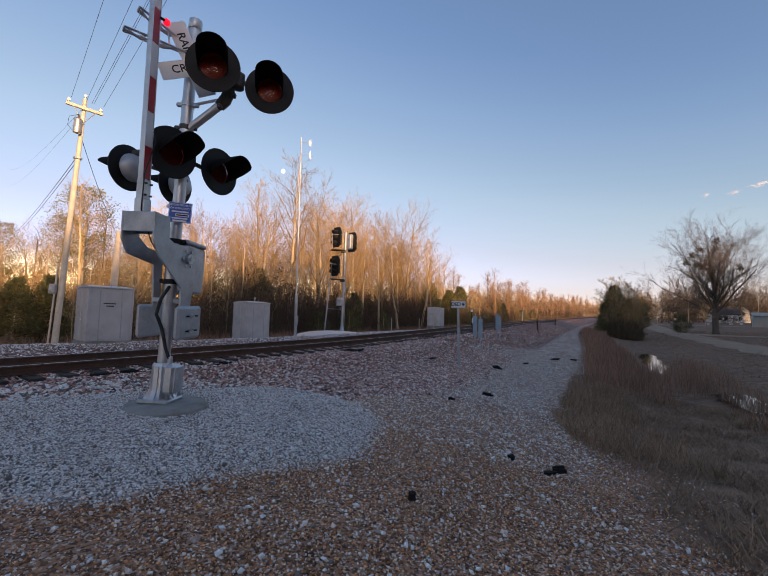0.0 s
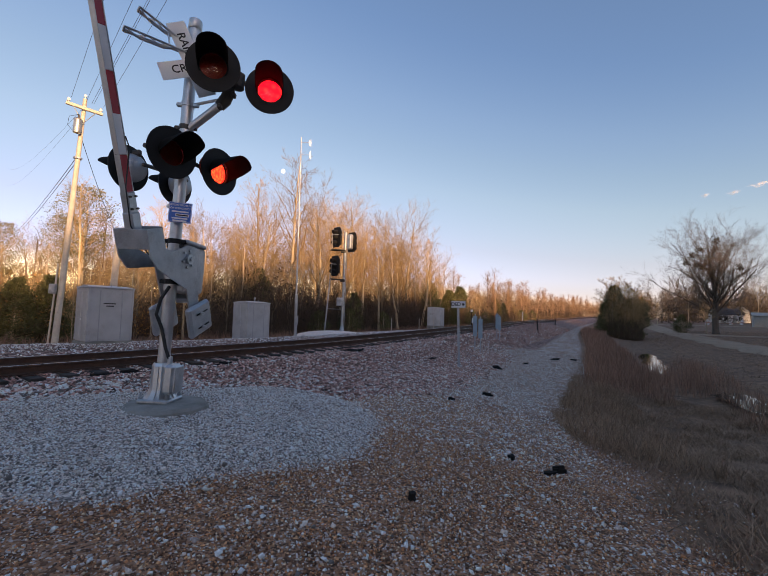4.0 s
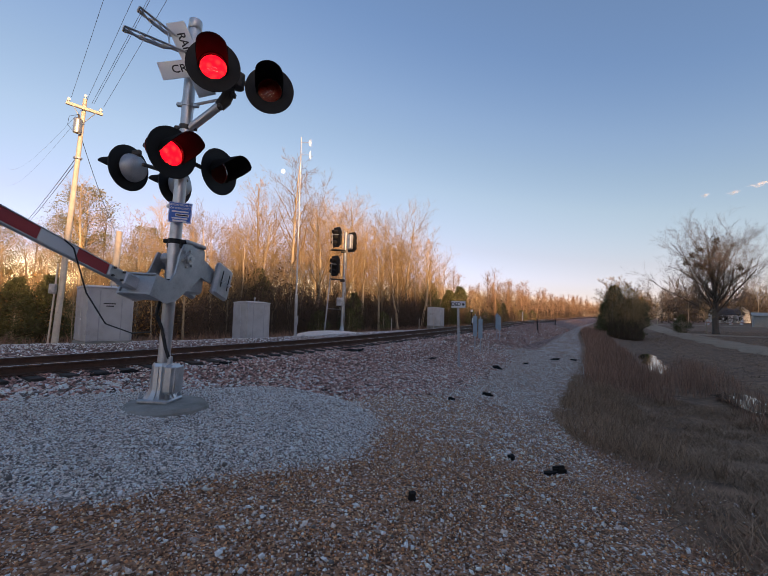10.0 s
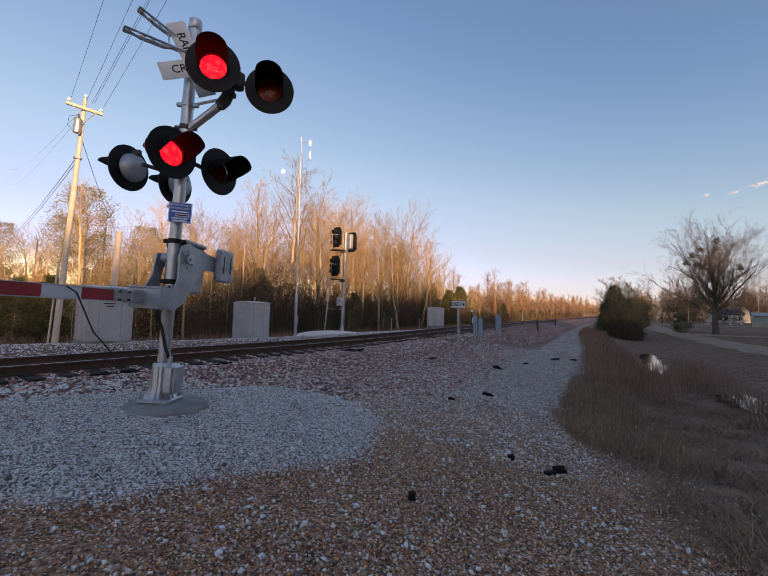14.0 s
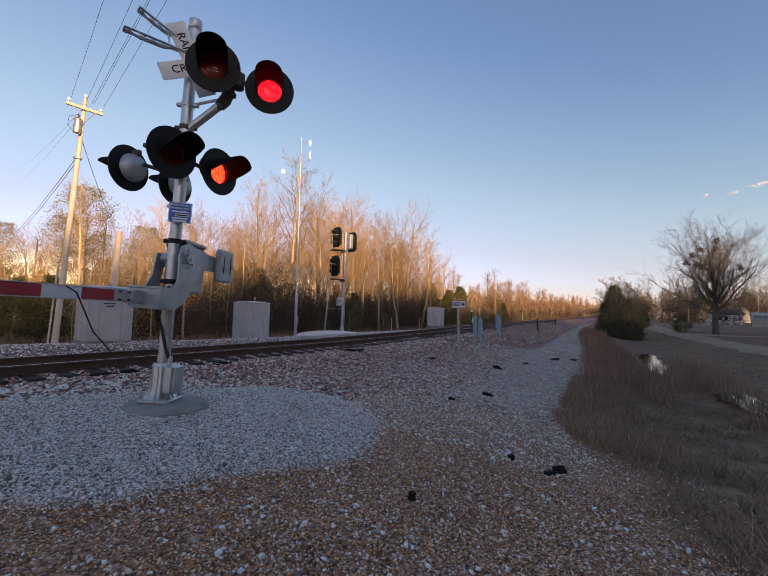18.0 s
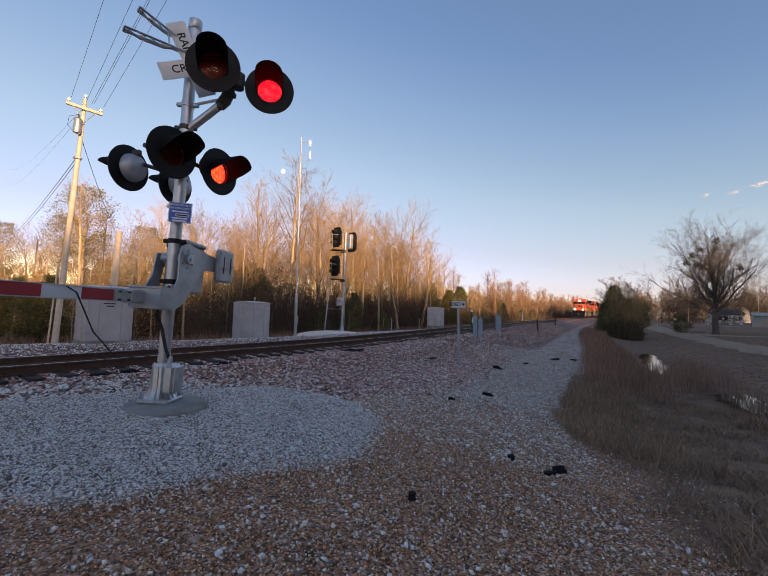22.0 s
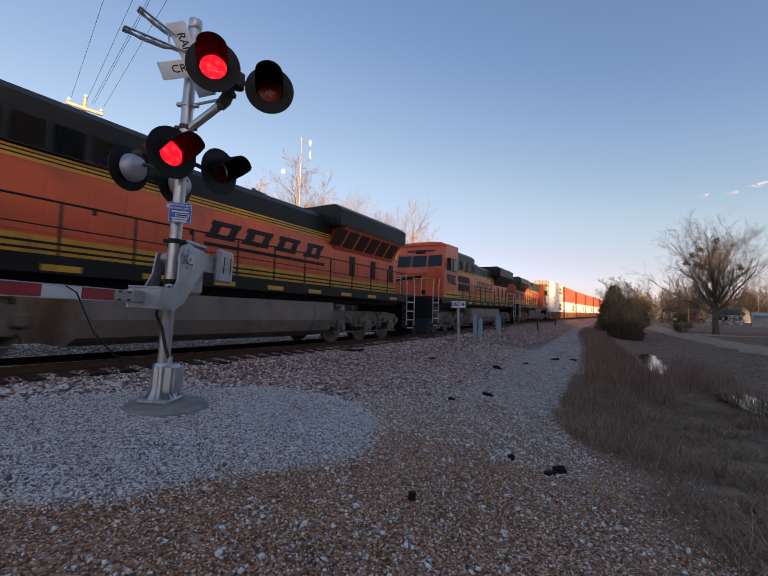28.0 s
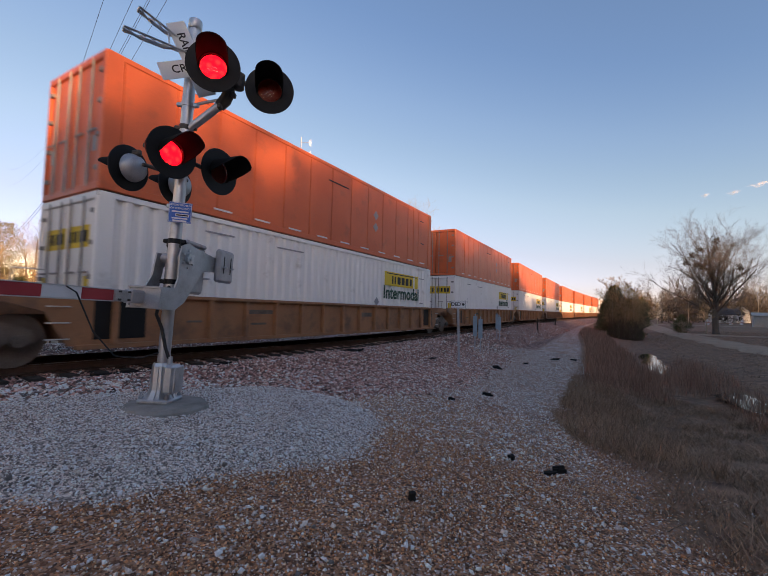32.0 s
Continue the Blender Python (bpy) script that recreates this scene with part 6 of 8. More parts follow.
        part("door_sticker", Mesh().box((Lc / 2 - 0.027, sgn * 0.95, 1.0), (0.008, 0.2, 0.34), 0.001), M_LOGOY if kind == "white" else M_GREYBAR, dr)
    for x in (-Lc / 2, Lc / 2):
        for yy in (-W / 2, W / 2):
            for z in (0.0, H - 0.12):
                part("corner_casting", Mesh().box((x - math.copysign(0.088, x), yy - math.copysign(0.08, yy), z + 0.06), (0.18, 0.165, 0.12), 0.015), M_CGREY if kind == "white" else paint, co)
    return co


def well_truck(parent, xc):
    for sgn in (1, -1):
        y = sgn * 1.0
        fr = part("truck_frame", Mesh().prism([(xc - 1.15, 0.42), (xc - 1.1, 0.66), (xc - 0.5, 0.86), (xc + 0.5, 0.86), (xc + 1.1, 0.66), (xc + 1.15, 0.42), (xc + 0.8, 0.46), (xc + 0.4, 0.26), (xc - 0.4, 0.26), (xc - 0.8, 0.46)], y - 0.08, y + 0.08), M_TRUCK, parent)
        part("spring", Mesh().lathe([(0.12 + 0.03 * (i % 2), 0.3 + i * 0.04) for i in range(9)], 12, Matrix.Translation((xc, y + sgn * 0.06, 0))), M_TRUCK, fr)
        for dx in (-0.89, 0.89):
            part("bearing_cap", Mesh().tube([(xc + dx, y + sgn * 0.05, 0.465), (xc + dx, y + sgn * 0.2, 0.465)], 0.11, 12), M_TRUCK, fr)
    part("bolster", Mesh().box((xc, 0, 0.66), (0.4, 2.2, 0.3), 0.04), M_TRUCK, parent)
    for dx in (-0.89, 0.89):
        wheelset(parent, xc + dx, 0.465, smallwheel_me)


def well_car(label, marks):
    """One unit of an articulated well car; the well from x = -8.35 to 8.35, a truck at the leading end."""
    wc = thing("well_car", label, "rail car", group="well cars of the train")
    for sgn in (1, -1):
        y = sgn * 1.40
        sd = part("well_side", Mesh().box((0, y, 0.86), (16.7, 0.03, 1.0), 0.004), M_WELL, wc)
        part("top_chord", Mesh().box((0, y + sgn * 0.0, 1.36), (16.9, 0.26, 0.08), 0.012), M_WELL, sd)
        part("bottom_chord", Mesh().box((0, y, 0.33), (16.7, 0.16, 0.10), 0.012), M_WELL, sd)
        for i in range(15):
            part("rib", Mesh().box((-7.7 + i * 1.1, y + sgn * 0.075, 0.85), (0.10, 0.135, 0.96), 0.012), M_WELL, sd)
        for x in (8.0, -8.0):
            part("dark_panel", Mesh().box((x * 0.945, y + sgn * 0.022, 0.87), (1.0, 0.016, 0.8), 0.003), M_LBLACK, sd)
        if marks:
            side_words("lettering", "1251", 0.40, M_GREYBAR, wc, 7.55, sgn * 1.437, 0.98, bold=0.012)
            side_words("lettering", "53", 0.42, M_LBLACK, wc, -6.4 , sgn * 1.42, 0.95, bold=0.012)
        for bx, bz, bw, bh in ((3.9, 1.05, 1.3, 0.14), (3.9, 0.72, 0.7, 0.07), (-1.7, 1.0, 0.9, 0.2), (5.9, 0.8, 0.5, 0.06)):
            part("marking", Mesh().box((bx, sgn * 1.42, bz), (bw * 0.8, 0.01, bh * 0.8), 0.001), M_TRUCK, sd)
    for k in range(6):
        part("floor_beam", Mesh().box((-7 + k * 2.8, 0, 0.30), (0.35, 2.7, 0.09), 0.01), M_WELL, wc)
    for x, sg in ((8.35, 1), (-8.35, -1)):
        part("bulkhead", Mesh().box((x, 0, 0.9), (0.12, 2.75, 0.95), 0.02), M_WELL, wc)
        part("end_deck", Mesh().prism([(x, 0.95), (x + sg * 1.1, 0.95), (x + sg * 1.62, 1.05), (x + sg * 1.62, 1.18), (x, 1.30)], -0.9, 0.9), M_WELL, wc)
        for sgn in (1, -1):
            br = part("end_bracket", Mesh().prism([(x - sg * 0.5, 1.40), (x + sg * 1.3, 1.40), (x + sg * 1.3, 1.24), (x + sg * 0.5, 1.0), (x + sg * 0.12, 0.36), (x - sg * 0.5, 0.36)], sgn * 1.33, sgn * 1.42), M_WELL, wc)
            part("grab_iron", Mesh().tube([(x + sg * 0.5, sgn * 1.45, 1.4), (x + sg * 0.5, sgn * 1.45, 1.75), (x + sg * 1.0, sgn * 1.45, 1.75), (x + sg * 1.0, sgn * 1.45, 1.4)], 0.016, 6), M_GRAB, br)
            for k in range(3):
                part("ladder_rung", Mesh().tube([(x + sg * 0.12, sgn * 1.47, 0.5 + 0.3 * k), (x + sg * 0.5, sgn * 1.47, 0.5 + 0.3 * k)], 0.014, 5), M_GRAB, br)
    part("articulation", Mesh().box((9.7, 0, 0.95), (0.9, 0.5, 0.25), 0.05), M_TRUCK, wc)
    part("brake_pipe", Mesh().tube([(-8.3, 0.5, 0.5), (-9.9, 0.4, 0.6)], 0.03, 6), M_TRUCK, wc)
    well_truck(wc, 9.98)
    return wc


LOCOS = [(locomotive("a", "3680", "orange and black freight locomotive with lit headlights, leading the train"), 60.7, False),
         (locomotive("b", "9082", "orange freight locomotive with a blocky nose, second in line"), 37.7, False),
         (locomotive("c", "5202", "faded orange and dark green locomotive running cab last"), 14.7, True)]
first_wells = [well_car("brown well car carrying two stacked white containers", True)]
first_wells.append(well_car("brown well car carrying stacked orange and white containers", False))
white_box = container("white", "white corrugated container with yellow panel and green lettering")
orange_box = container("orange", "smooth orange container riding on a white one")


def joined(src, name, groups):
    """A far-off copy of a thing whose pieces are gathered into a few parts."""
    far = tagged(new(name), src["label"], src["category"], src["group"])
    bms = {}
    bpy.context.view_layer.update()
    inv = src.matrix_world.inverted()
    for o in src.children_recursive:
        key = next((g for g in groups if g in o.name), "body")
        bms.setdefault(key, []).append(o)
    for key, obs in bms.items():
        mats, bm = [], bmesh.new()
        for o in obs:
            tmp = o.data.copy()
            tmp.transform(inv @ o.matrix_world)
            idx = [mats.index(mt) if mt in mats else (mats.append(mt) or len(mats) - 1) for mt in tmp.materials]
            k0 = len(bm.faces)
            bm.from_mesh(tmp)
            bm.faces.ensure_lookup_table()
            for fc in bm.faces[k0:]:
                fc.material_index = idx[min(fc.material_index, len(idx) - 1)]
            bpy.data.meshes.remove(tmp)
        me = bpy.data.meshes.new(key)
        bm.to_mesh(me)
        bm.free()
        for mt in mats:
            me.materials.append(mt)
        part(key, me, None, far)
    return far


UNITS = 15
far_well = joined(first_wells[1], "well_car", ("truck", "wheel", "well_side"))
far_white = joined(white_box, "container", ("door", "logo_panel", "side_sheet"))
far_orange = joined(orange_box, "container", ("door", "side_sheet"))
WELLS, BOXES = [], []
taken = set()


def fresh(ob):
    """The thing itself the first time, then copies of it."""
    if ob.name in taken:
        return copy_thing(ob, Matrix.Identity(4))
    taken.add(ob.name)
    return ob


for k in range(UNITS):
    near = k < 4
    w = fresh(first_wells[0] if k == 0 else first_wells[1] if near else far_well)
    low = fresh(white_box if near else far_white)
    if k == 0:
        up = fresh(white_box)
    elif k in (9, 11, 12):
        up = fresh(far_white)
    else:
        up = fresh(orange_box if near else far_orange)
    WELLS.append(w)
    BOXES.append((low, up))


# the locomotives stand tall on their trucks: frame, hood and roof at their true heights over the rail
LOCO_Z = ([-1, 0, 0.55, 1.0, 1.66, 2.1, 3.6, 4.2, 4.68, 5.3], [-1, 0, 0.60, 1.15, 2.0, 2.47, 3.95, 4.50, 4.90, 5.48])
for ob in [o for o in bpy.data.objects if o.parent and o.type == "MESH"]:
    top = ob
    depth = 0
    while top.parent:
        top = top.parent
        depth += 1
    if not top.name.startswith("locomotive") or ob.name.startswith("wheel"):
        continue
    lift = ob.matrix_basis.translation.z
    if ob.matrix_basis == Matrix.Identity(4):
        zs = np.empty(len(ob.data.vertices) * 3, np.float32)
        ob.data.vertices.foreach_get("co", zs)
        zs[2::3] = np.interp(zs[2::3], *LOCO_Z)
        ob.data.vertices.foreach_set("co", zs)
        ob.data.update()
    else:
        ob.matrix_basis = Matrix.Translation((0, 0, float(np.interp(lift, *LOCO_Z)) - lift)) @ ob.matrix_basis
# ---- trees, brush and grass ----
M_BARK = surf("grey_brown_bark", (0.60, 0.49, 0.33), 0.9, 0, (0.34, 0.265, 0.17), 6, 0.7, 0.5, 30, vary=0.35)
M_TWIG = surf("reddish_brown_twigs", (0.48, 0.335, 0.165), 0.85, 0, (0.25, 0.165, 0.075), 3, 0.6, 0.0, vary=0.35)
# russet copy of the twigs, dimmed in colour for shade on the distant wood
M_TWIG_DIM = surf("russet_far_twigs", (0.36, 0.22, 0.13), 0.85, 0, (0.19, 0.12, 0.075), 3, 0.6, 0.0)
# grey-brown oak bark, its colour also standing in for shade on the oak
M_OAK = surf("dark_oak_bark", (0.15, 0.118, 0.092), 0.9, 0, (0.095, 0.074, 0.058), 6, 0.7, 0.5, 30)
# brown leaves and stems, darkened in colour for the shade low in the woods
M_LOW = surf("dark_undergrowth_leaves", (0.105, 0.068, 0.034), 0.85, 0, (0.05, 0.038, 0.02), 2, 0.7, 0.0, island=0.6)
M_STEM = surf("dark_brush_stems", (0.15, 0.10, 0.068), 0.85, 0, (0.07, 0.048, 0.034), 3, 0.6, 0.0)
M_PINE = surf("olive_pine_needles", (0.20, 0.175, 0.05), 0.8, 0, (0.11, 0.105, 0.034), 3, 0.6, 0.0, island=0.4)
M_CEDAR = surf("dark_cedar_foliage", (0.14, 0.135, 0.045), 0.8, 0, (0.080, 0.085, 0.030), 3, 0.6, 0.0, island=0.4)
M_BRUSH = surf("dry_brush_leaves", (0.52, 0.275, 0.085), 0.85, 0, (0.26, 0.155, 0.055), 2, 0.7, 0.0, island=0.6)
M_STRAW = surf("dry_straw_grass", (0.47, 0.30, 0.19), 0.85, 0, (0.19, 0.12, 0.075), 1.5, 0.8, 0.0, island=0.6)
M_SEDGE = surf("russet_sedge_grass", (0.42, 0.24, 0.16), 0.85, 0, (0.23, 0.13, 0.09), 1.5, 0.7, 0.0, island=0.45)
M_MISTLE = surf("mistletoe_clumps", (0.060, 0.050, 0.022), 0.8, 0, (0.045, 0.030, 0.018), 3, 0.6, 0.0, island=0.4)


class Twigs:
    """Gathers tapered sticks and leaf triangles as arrays."""

    def __init__(self):
        self.sticks, self.tri = [], []

    def stick(self, a, b, r0, r1):
        self.sticks.append((*a, *b, r0, r1))

    def mesh(self, name, mat, sides=3, leaf_mat=None):
        vs, fs, mi = [], [], []
        base = 0
        if self.sticks:
            st = np.array(self.sticks)
            a, b = st[:, :3], st[:, 3:6]
            d = b - a
            d /= np.linalg.norm(d, axis=1, keepdims=True) + 1e-9
            ref = np.where(np.abs(d[:, 2:3]) > 0.9, [[1.0, 0, 0]], [[0, 0, 1.0]])
            u = np.cross(d, ref)
            u /= np.linalg.norm(u, axis=1, keepdims=True) + 1e-9
            w = np.cross(d, u)
            n = len(st)
            rings = []
            for p, r in ((a, st[:, 6:7]), (b, st[:, 7:8])):
                for k in range(sides):
                    ang = 2 * math.pi * k / sides
                    rings.append(p + (u * math.cos(ang) + w * math.sin(ang)) * r)
            V = np.stack(rings, 1).reshape(-1, 3)
            o = (np.arange(n) * 2 * sides)[:, None]
            F = np.concatenate([np.concatenate([np.stack([o[:, 0] + k, o[:, 0] + (k + 1) % sides, o[:, 0] + sides + (k + 1) % sides], 1),
                                                np.stack([o[:, 0] + k, o[:, 0] + sides + (k + 1) % sides, o[:, 0] + sides + k], 1)]) for k in range(sides)])
            vs.append(V), fs.append(F), mi.append(np.zeros(len(F), int))
            base = len(V)
        if self.tri:
            T = np.concatenate(self.tri)
            vs.append(T.reshape(-1, 3))
            F = np.arange(len(T) * 3).reshape(-1, 3) + base
            fs.append(F), mi.append(np.full(len(F), 1 if leaf_mat else 0))
        return raw_mesh(name, np.concatenate(vs), np.concatenate(fs), [mat, leaf_mat] if leaf_mat else mat, np.concatenate(mi))


def leaf_tris(rng, centres, size, flat=0.0):
    """One randomly turned triangle about each centre."""
    n = len(centres)
    t = rng.normal(0, 1, (n, 3, 3))
    t /= np.linalg.norm(t, axis=2, keepdims=True)
    t[:, :, 2] *= 1 - flat
    return centres[:, None, :] + t * (size * rng.uniform(0.5, 1.2, (n, 1, 1)))


def branch(rng, tw, p, d, ln, r, depth, fork, droop, rmin=0.010):
    """One limb: bends as it goes, thins, and throws smaller limbs off."""
    n = 4 if depth >= 2 else (3 if depth == 1 else 2)
    q = p.copy()
    for i in range(n):
        d = d + rng.normal(0, 0.13, 3) + np.array([0, 0, droop])
        d /= np.linalg.norm(d)
        q2 = q + d * ln / n
        ra, rb = r * (1 - 0.75 * i / n), r * (1 - 0.75 * (i + 1) / n)
        tw.stick(q, q2, max(ra, rmin), max(rb, rmin * 0.7))
        if depth > 0:
            for _ in range(fork[depth] if i > 0 or depth > 2 else max(1, fork[depth] // 2)):
                e = rng.normal(0, 1, 3)
                e -= d * e.dot(d)
                e /= np.linalg.norm(e) + 1e-9
                sp = rng.uniform(0.45, 0.95)
                nd = d * (1 - 0.35 * sp) + e * sp + np.array([0, 0, 0.18])
                branch(rng, tw, q + (q2 - q) * rng.uniform(0.2, 1), nd / np.linalg.norm(nd), ln * rng.uniform(0.32, 0.60), rb * 0.55, depth - 1, fork, droop * 0.5, rmin)
        q = q2


def bare_tree(name, seed, h, r, label, clear=0.35, limbs=16, spread=0.30, rise=0.9, fork=(0, 3, 3), bend=0.012, wide=1.0, bark=None, twig=None, rmin=0.0065, depth=2, lead=0.92, taper=0.86, stout=0.52):
    """A leafless tree: tapered trunk with limbs and a crown of fine twigs."""
    rng = np.random.default_rng(seed)
    tr = thing(name, label, "tree")
    trunk, tw = Twigs(), Twigs()
    p = np.zeros(3)
    d = np.array([0, 0, 1.0])
    n = 9
    pts = [np.array([0, 0, -0.3])]
    for i in range(n):
        d = d + rng.normal(0, bend, 3)
        d[2] = max(d[2], 0.8)
        d /= np.linalg.norm(d)
        pts.append(pts[-1] + d * (h * lead + 0.3) / n)
    rad = [r * (1.25 if i == 0 else 1) * (1 - taper * i / n) for i in range(n + 1)]
    for k in range(limbs):
        f = clear + (0.97 - clear) * (k + rng.uniform(0, 1)) / limbs
        x = f * n
        i = min(int(x), n - 1)
        base = pts[i] + (pts[i + 1] - pts[i]) * (x - i)
        a = k * 2.4 + rng.uniform(-0.5, 0.5)
        up = rise * rng.uniform(0.7, 1.3)
        nd = np.array([math.cos(a), math.sin(a), up])
        ln = h * spread * wide * rng.uniform(0.7, 1.2) * (1.15 - 0.75 * max(0, (f - clear) / (1 - clear)))
        if lead < 0.9:
            nd[2], ln = rise * (0.45 + 1.9 * k / limbs), h * spread * rng.uniform(0.85, 1.1)
        branch(rng, tw, base, nd / np.linalg.norm(nd), ln, rad[i] * stout, depth, fork, 0.03, rmin)
    mb = Mesh().tube([tuple(q) for q in pts], [1.02 * x for x in rad], 8)
    part("trunk", mb, bark or M_BARK, tr, smooth=True)
    part("crown", tw.mesh("crown", twig or M_TWIG), twig or M_TWIG, tr)
    return tr


def leafy_tree(name, seed, h, r, label, mat, shape, leaves, size):
    """An evergreen: trunk, limbs, and clumps of foliage. shape(f) gives the crown's radius at height fraction f."""
    rng = np.random.default_rng(seed)
    tr = thing(name, label, "tree")
    part("trunk", Mesh().tube([(0, 0, -0.3), (0.05, 0, h * 0.5), (0, 0.05, h * 0.97)], [r, r * 0.7, r * 0.12], 8), M_BARK, tr, smooth=True)
    tw = Twigs()
    cl = []
    for k in range(int(leaves / 60)):
        f = rng.uniform(0, 1) ** 0.85
        rr = shape(f)
        if rr <= 0.02:
            continue
        a = rng.uniform(0, 6.28)
        c = np.array([math.cos(a) * rr * rng.uniform(0.55, 1.05), math.sin(a) * rr * rng.uniform(0.55, 1.05), f * h])
        tw.stick(np.array([0, 0, max(0.2, c[2] - 0.25 * rr)]), c, 0.02, 0.008)
        cl.append(c + rng.normal(0, 1, (60, 3)) * np.array([0.34, 0.34, 0.20]) * (0.35 + 0.35 * rr))
    tw.tri.append(leaf_tris(rng, np.concatenate(cl), size))
    part("crown", tw.mesh("crown", M_BARK, 3, mat), M_BARK, tr)
    return tr


def put(tree, x, y, scale=1.0, rz=None, copy=True):
    m = Matrix.Translation((x, y, ground_at(x, y) - 0.05)) @ pose(0, 0, 0, random.uniform(-1.3, 1.3), random.uniform(-1.3, 1.3), random.uniform(0, 360) if rz is None else rz) @ Matrix.Diagonal((scale, scale, scale, 1))
    if copy:
        return copy_thing(tree, m)
    tree.matrix_basis = m
    return tree


def plan_xy(s, q):
    v = B * s + NRM * (float(spline(TRK_S, TRK_L, s)) - q)
    return v.x, v.y


WOOD = "bare trees of the wood beyond the track"
kinds = [bare_tree("slender_tree", 11, 12.5, 0.155, "tall slender leafless tree in evening light", 0.34, 20, 0.26, 1.3, (0, 3, 2)),
         bare_tree("bare_tree", 12, 11.0, 0.12, "leafless tree with upswept pale branches", 0.28, 16, 0.34, 1.25, (0, 3, 3)),
         bare_tree("slender_tree", 13, 13.5, 0.16, "tall leafless tree with a narrow twiggy crown", 0.40, 18, 0.24, 1.4, (0, 3, 2)),
         bare_tree("bare_tree", 14, 9.0, 0.075, "young leafless tree at the wood's edge", 0.28, 18, 0.22, 1.5, (0, 3, 2)),
         bare_tree("bare_tree", 15, 10.5, 0.16, "leafless tree with a broad forked crown", 0.30, 13, 0.40, 1.2, (0, 3, 3), 0.07),
         bare_tree("bare_sapling", 16, 6.0, 0.05, "thin leafless sapling with reddish twigs", 0.12, 20, 0.28, 1.1, (0, 3, 3))]
for t in kinds:
    tagged(t, group=WOOD)
pine = leafy_tree("pine_tree", 21, 11.5, 0.17, "pine tree with olive needle clumps above the wood", M_PINE, lambda f: 0.0 if f < 0.50 else 2.3 * math.sin(math.pi * min(1, (f - 0.45) / 0.60)) ** 0.7, 15000, 0.085)
cedar = leafy_tree("cedar_tree", 22, 5.5, 0.10, "dark green cedar at the wood's edge", M_CEDAR, lambda f: 1.75 * (1 - f) ** 0.55 * min(1, f * 5 + 0.35), 12000, 0.12)
shrub = leafy_tree("evergreen_shrub", 23, 3.0, 0.05, "low olive evergreen shrub in the brush", M_CEDAR, lambda f: 1.2 * math.sin(math.pi * min(1, f * 0.9 + 0.12)), 5000, 0.09)
rnd = random.Random(4)
used = set()


def place_kind(k, s, q, sc):
    x, y = plan_xy(s, q)
    if k not in used:
        used.add(k)
        put(kinds[k], x, y, sc, copy=False)
    else:
        put(kinds[k], x, y, sc)


rows = [(-11, 2.6), (-14, 2.2), (-17, 2.2), (-20, 2.6), (-25, 3.0), (-32, 4.0)]
for q0, gap in rows:
    s = -14.0 if q0 > -20 else -24.0
    while s < 118:
        q = q0 + rnd.uniform(-1.8, 1.8)
        # the edge of the wood stands back round the equipment and thins down the line
        big = float(np.interp(s, [-24, 6, 10, 14, 20, 31, 42, 50, 57, 70, 120], [0.72, 0.76, 0.84, 1.00, 1.22, 1.72, 2.05, 1.85, 0.95, 0.72, 0.70]))
        k = rnd.choice((0, 1, 4, 1, 3)) if q0 >= -12 else rnd.choice((0, 1, 2, 4, 4, 0, 1))
        place_kind(k, s + rnd.uniform(-1, 1), q, big * rnd.uniform(0.72, 1.1) * (0.85 if q0 >= -12 else 1.0))
        s += gap * rnd.uniform(0.6, 1.4) * (1.0 if s < 55 else 1.7)
first = True
for x, y, sc in ((-19.0, 25.5, 0.80), (-21.5, 27, 0.84), (-26, 27, 0.78), (-16.8, 28.5, 0.80)):
    put(pine, x, y, sc, copy=not first)
    first = False
first = True
for s, q, sc in ((22.0, -14.0, 0.9), (52, -9.5, 1.0), (49, -11, 1.15), (61, -11, 1.2), (6.4, -10.6, 0.55), (30, -10.5, 0.7), (75, -9, 0.9), (84, -10, 0.8), (7.8, -11.5, 0.6)):
    put(cedar, *plan_xy(s, q), sc, copy=not first)
    first = False
first = True
for s, q, sc in ((4.5, -9.4, 0.8), (8.8, -10.4, 0.9), (24, -9.6, 0.8), (27.5, -9.2, 0.9), (33, -9.0, 0.8), (44, -8.6, 0.9), (58, -8.2, 1.0), (66, -8.4, 0.9), (92, -8, 1.1), (103, -8, 1.1), (-3, -11, 1.0)):
    put(shrub, *plan_xy(s, q), sc, copy=not first)
    first = False


def to_world(s, q, dz):
    """Arrays of plan places to points on the ground."""
    lat = spline(TRK_S, TRK_L, s)
    z = ground_full(s, q) + dz
    return np.stack([B.x * s + NRM.x * (lat - q), B.y * s + NRM.y * (lat - q), z], -1)


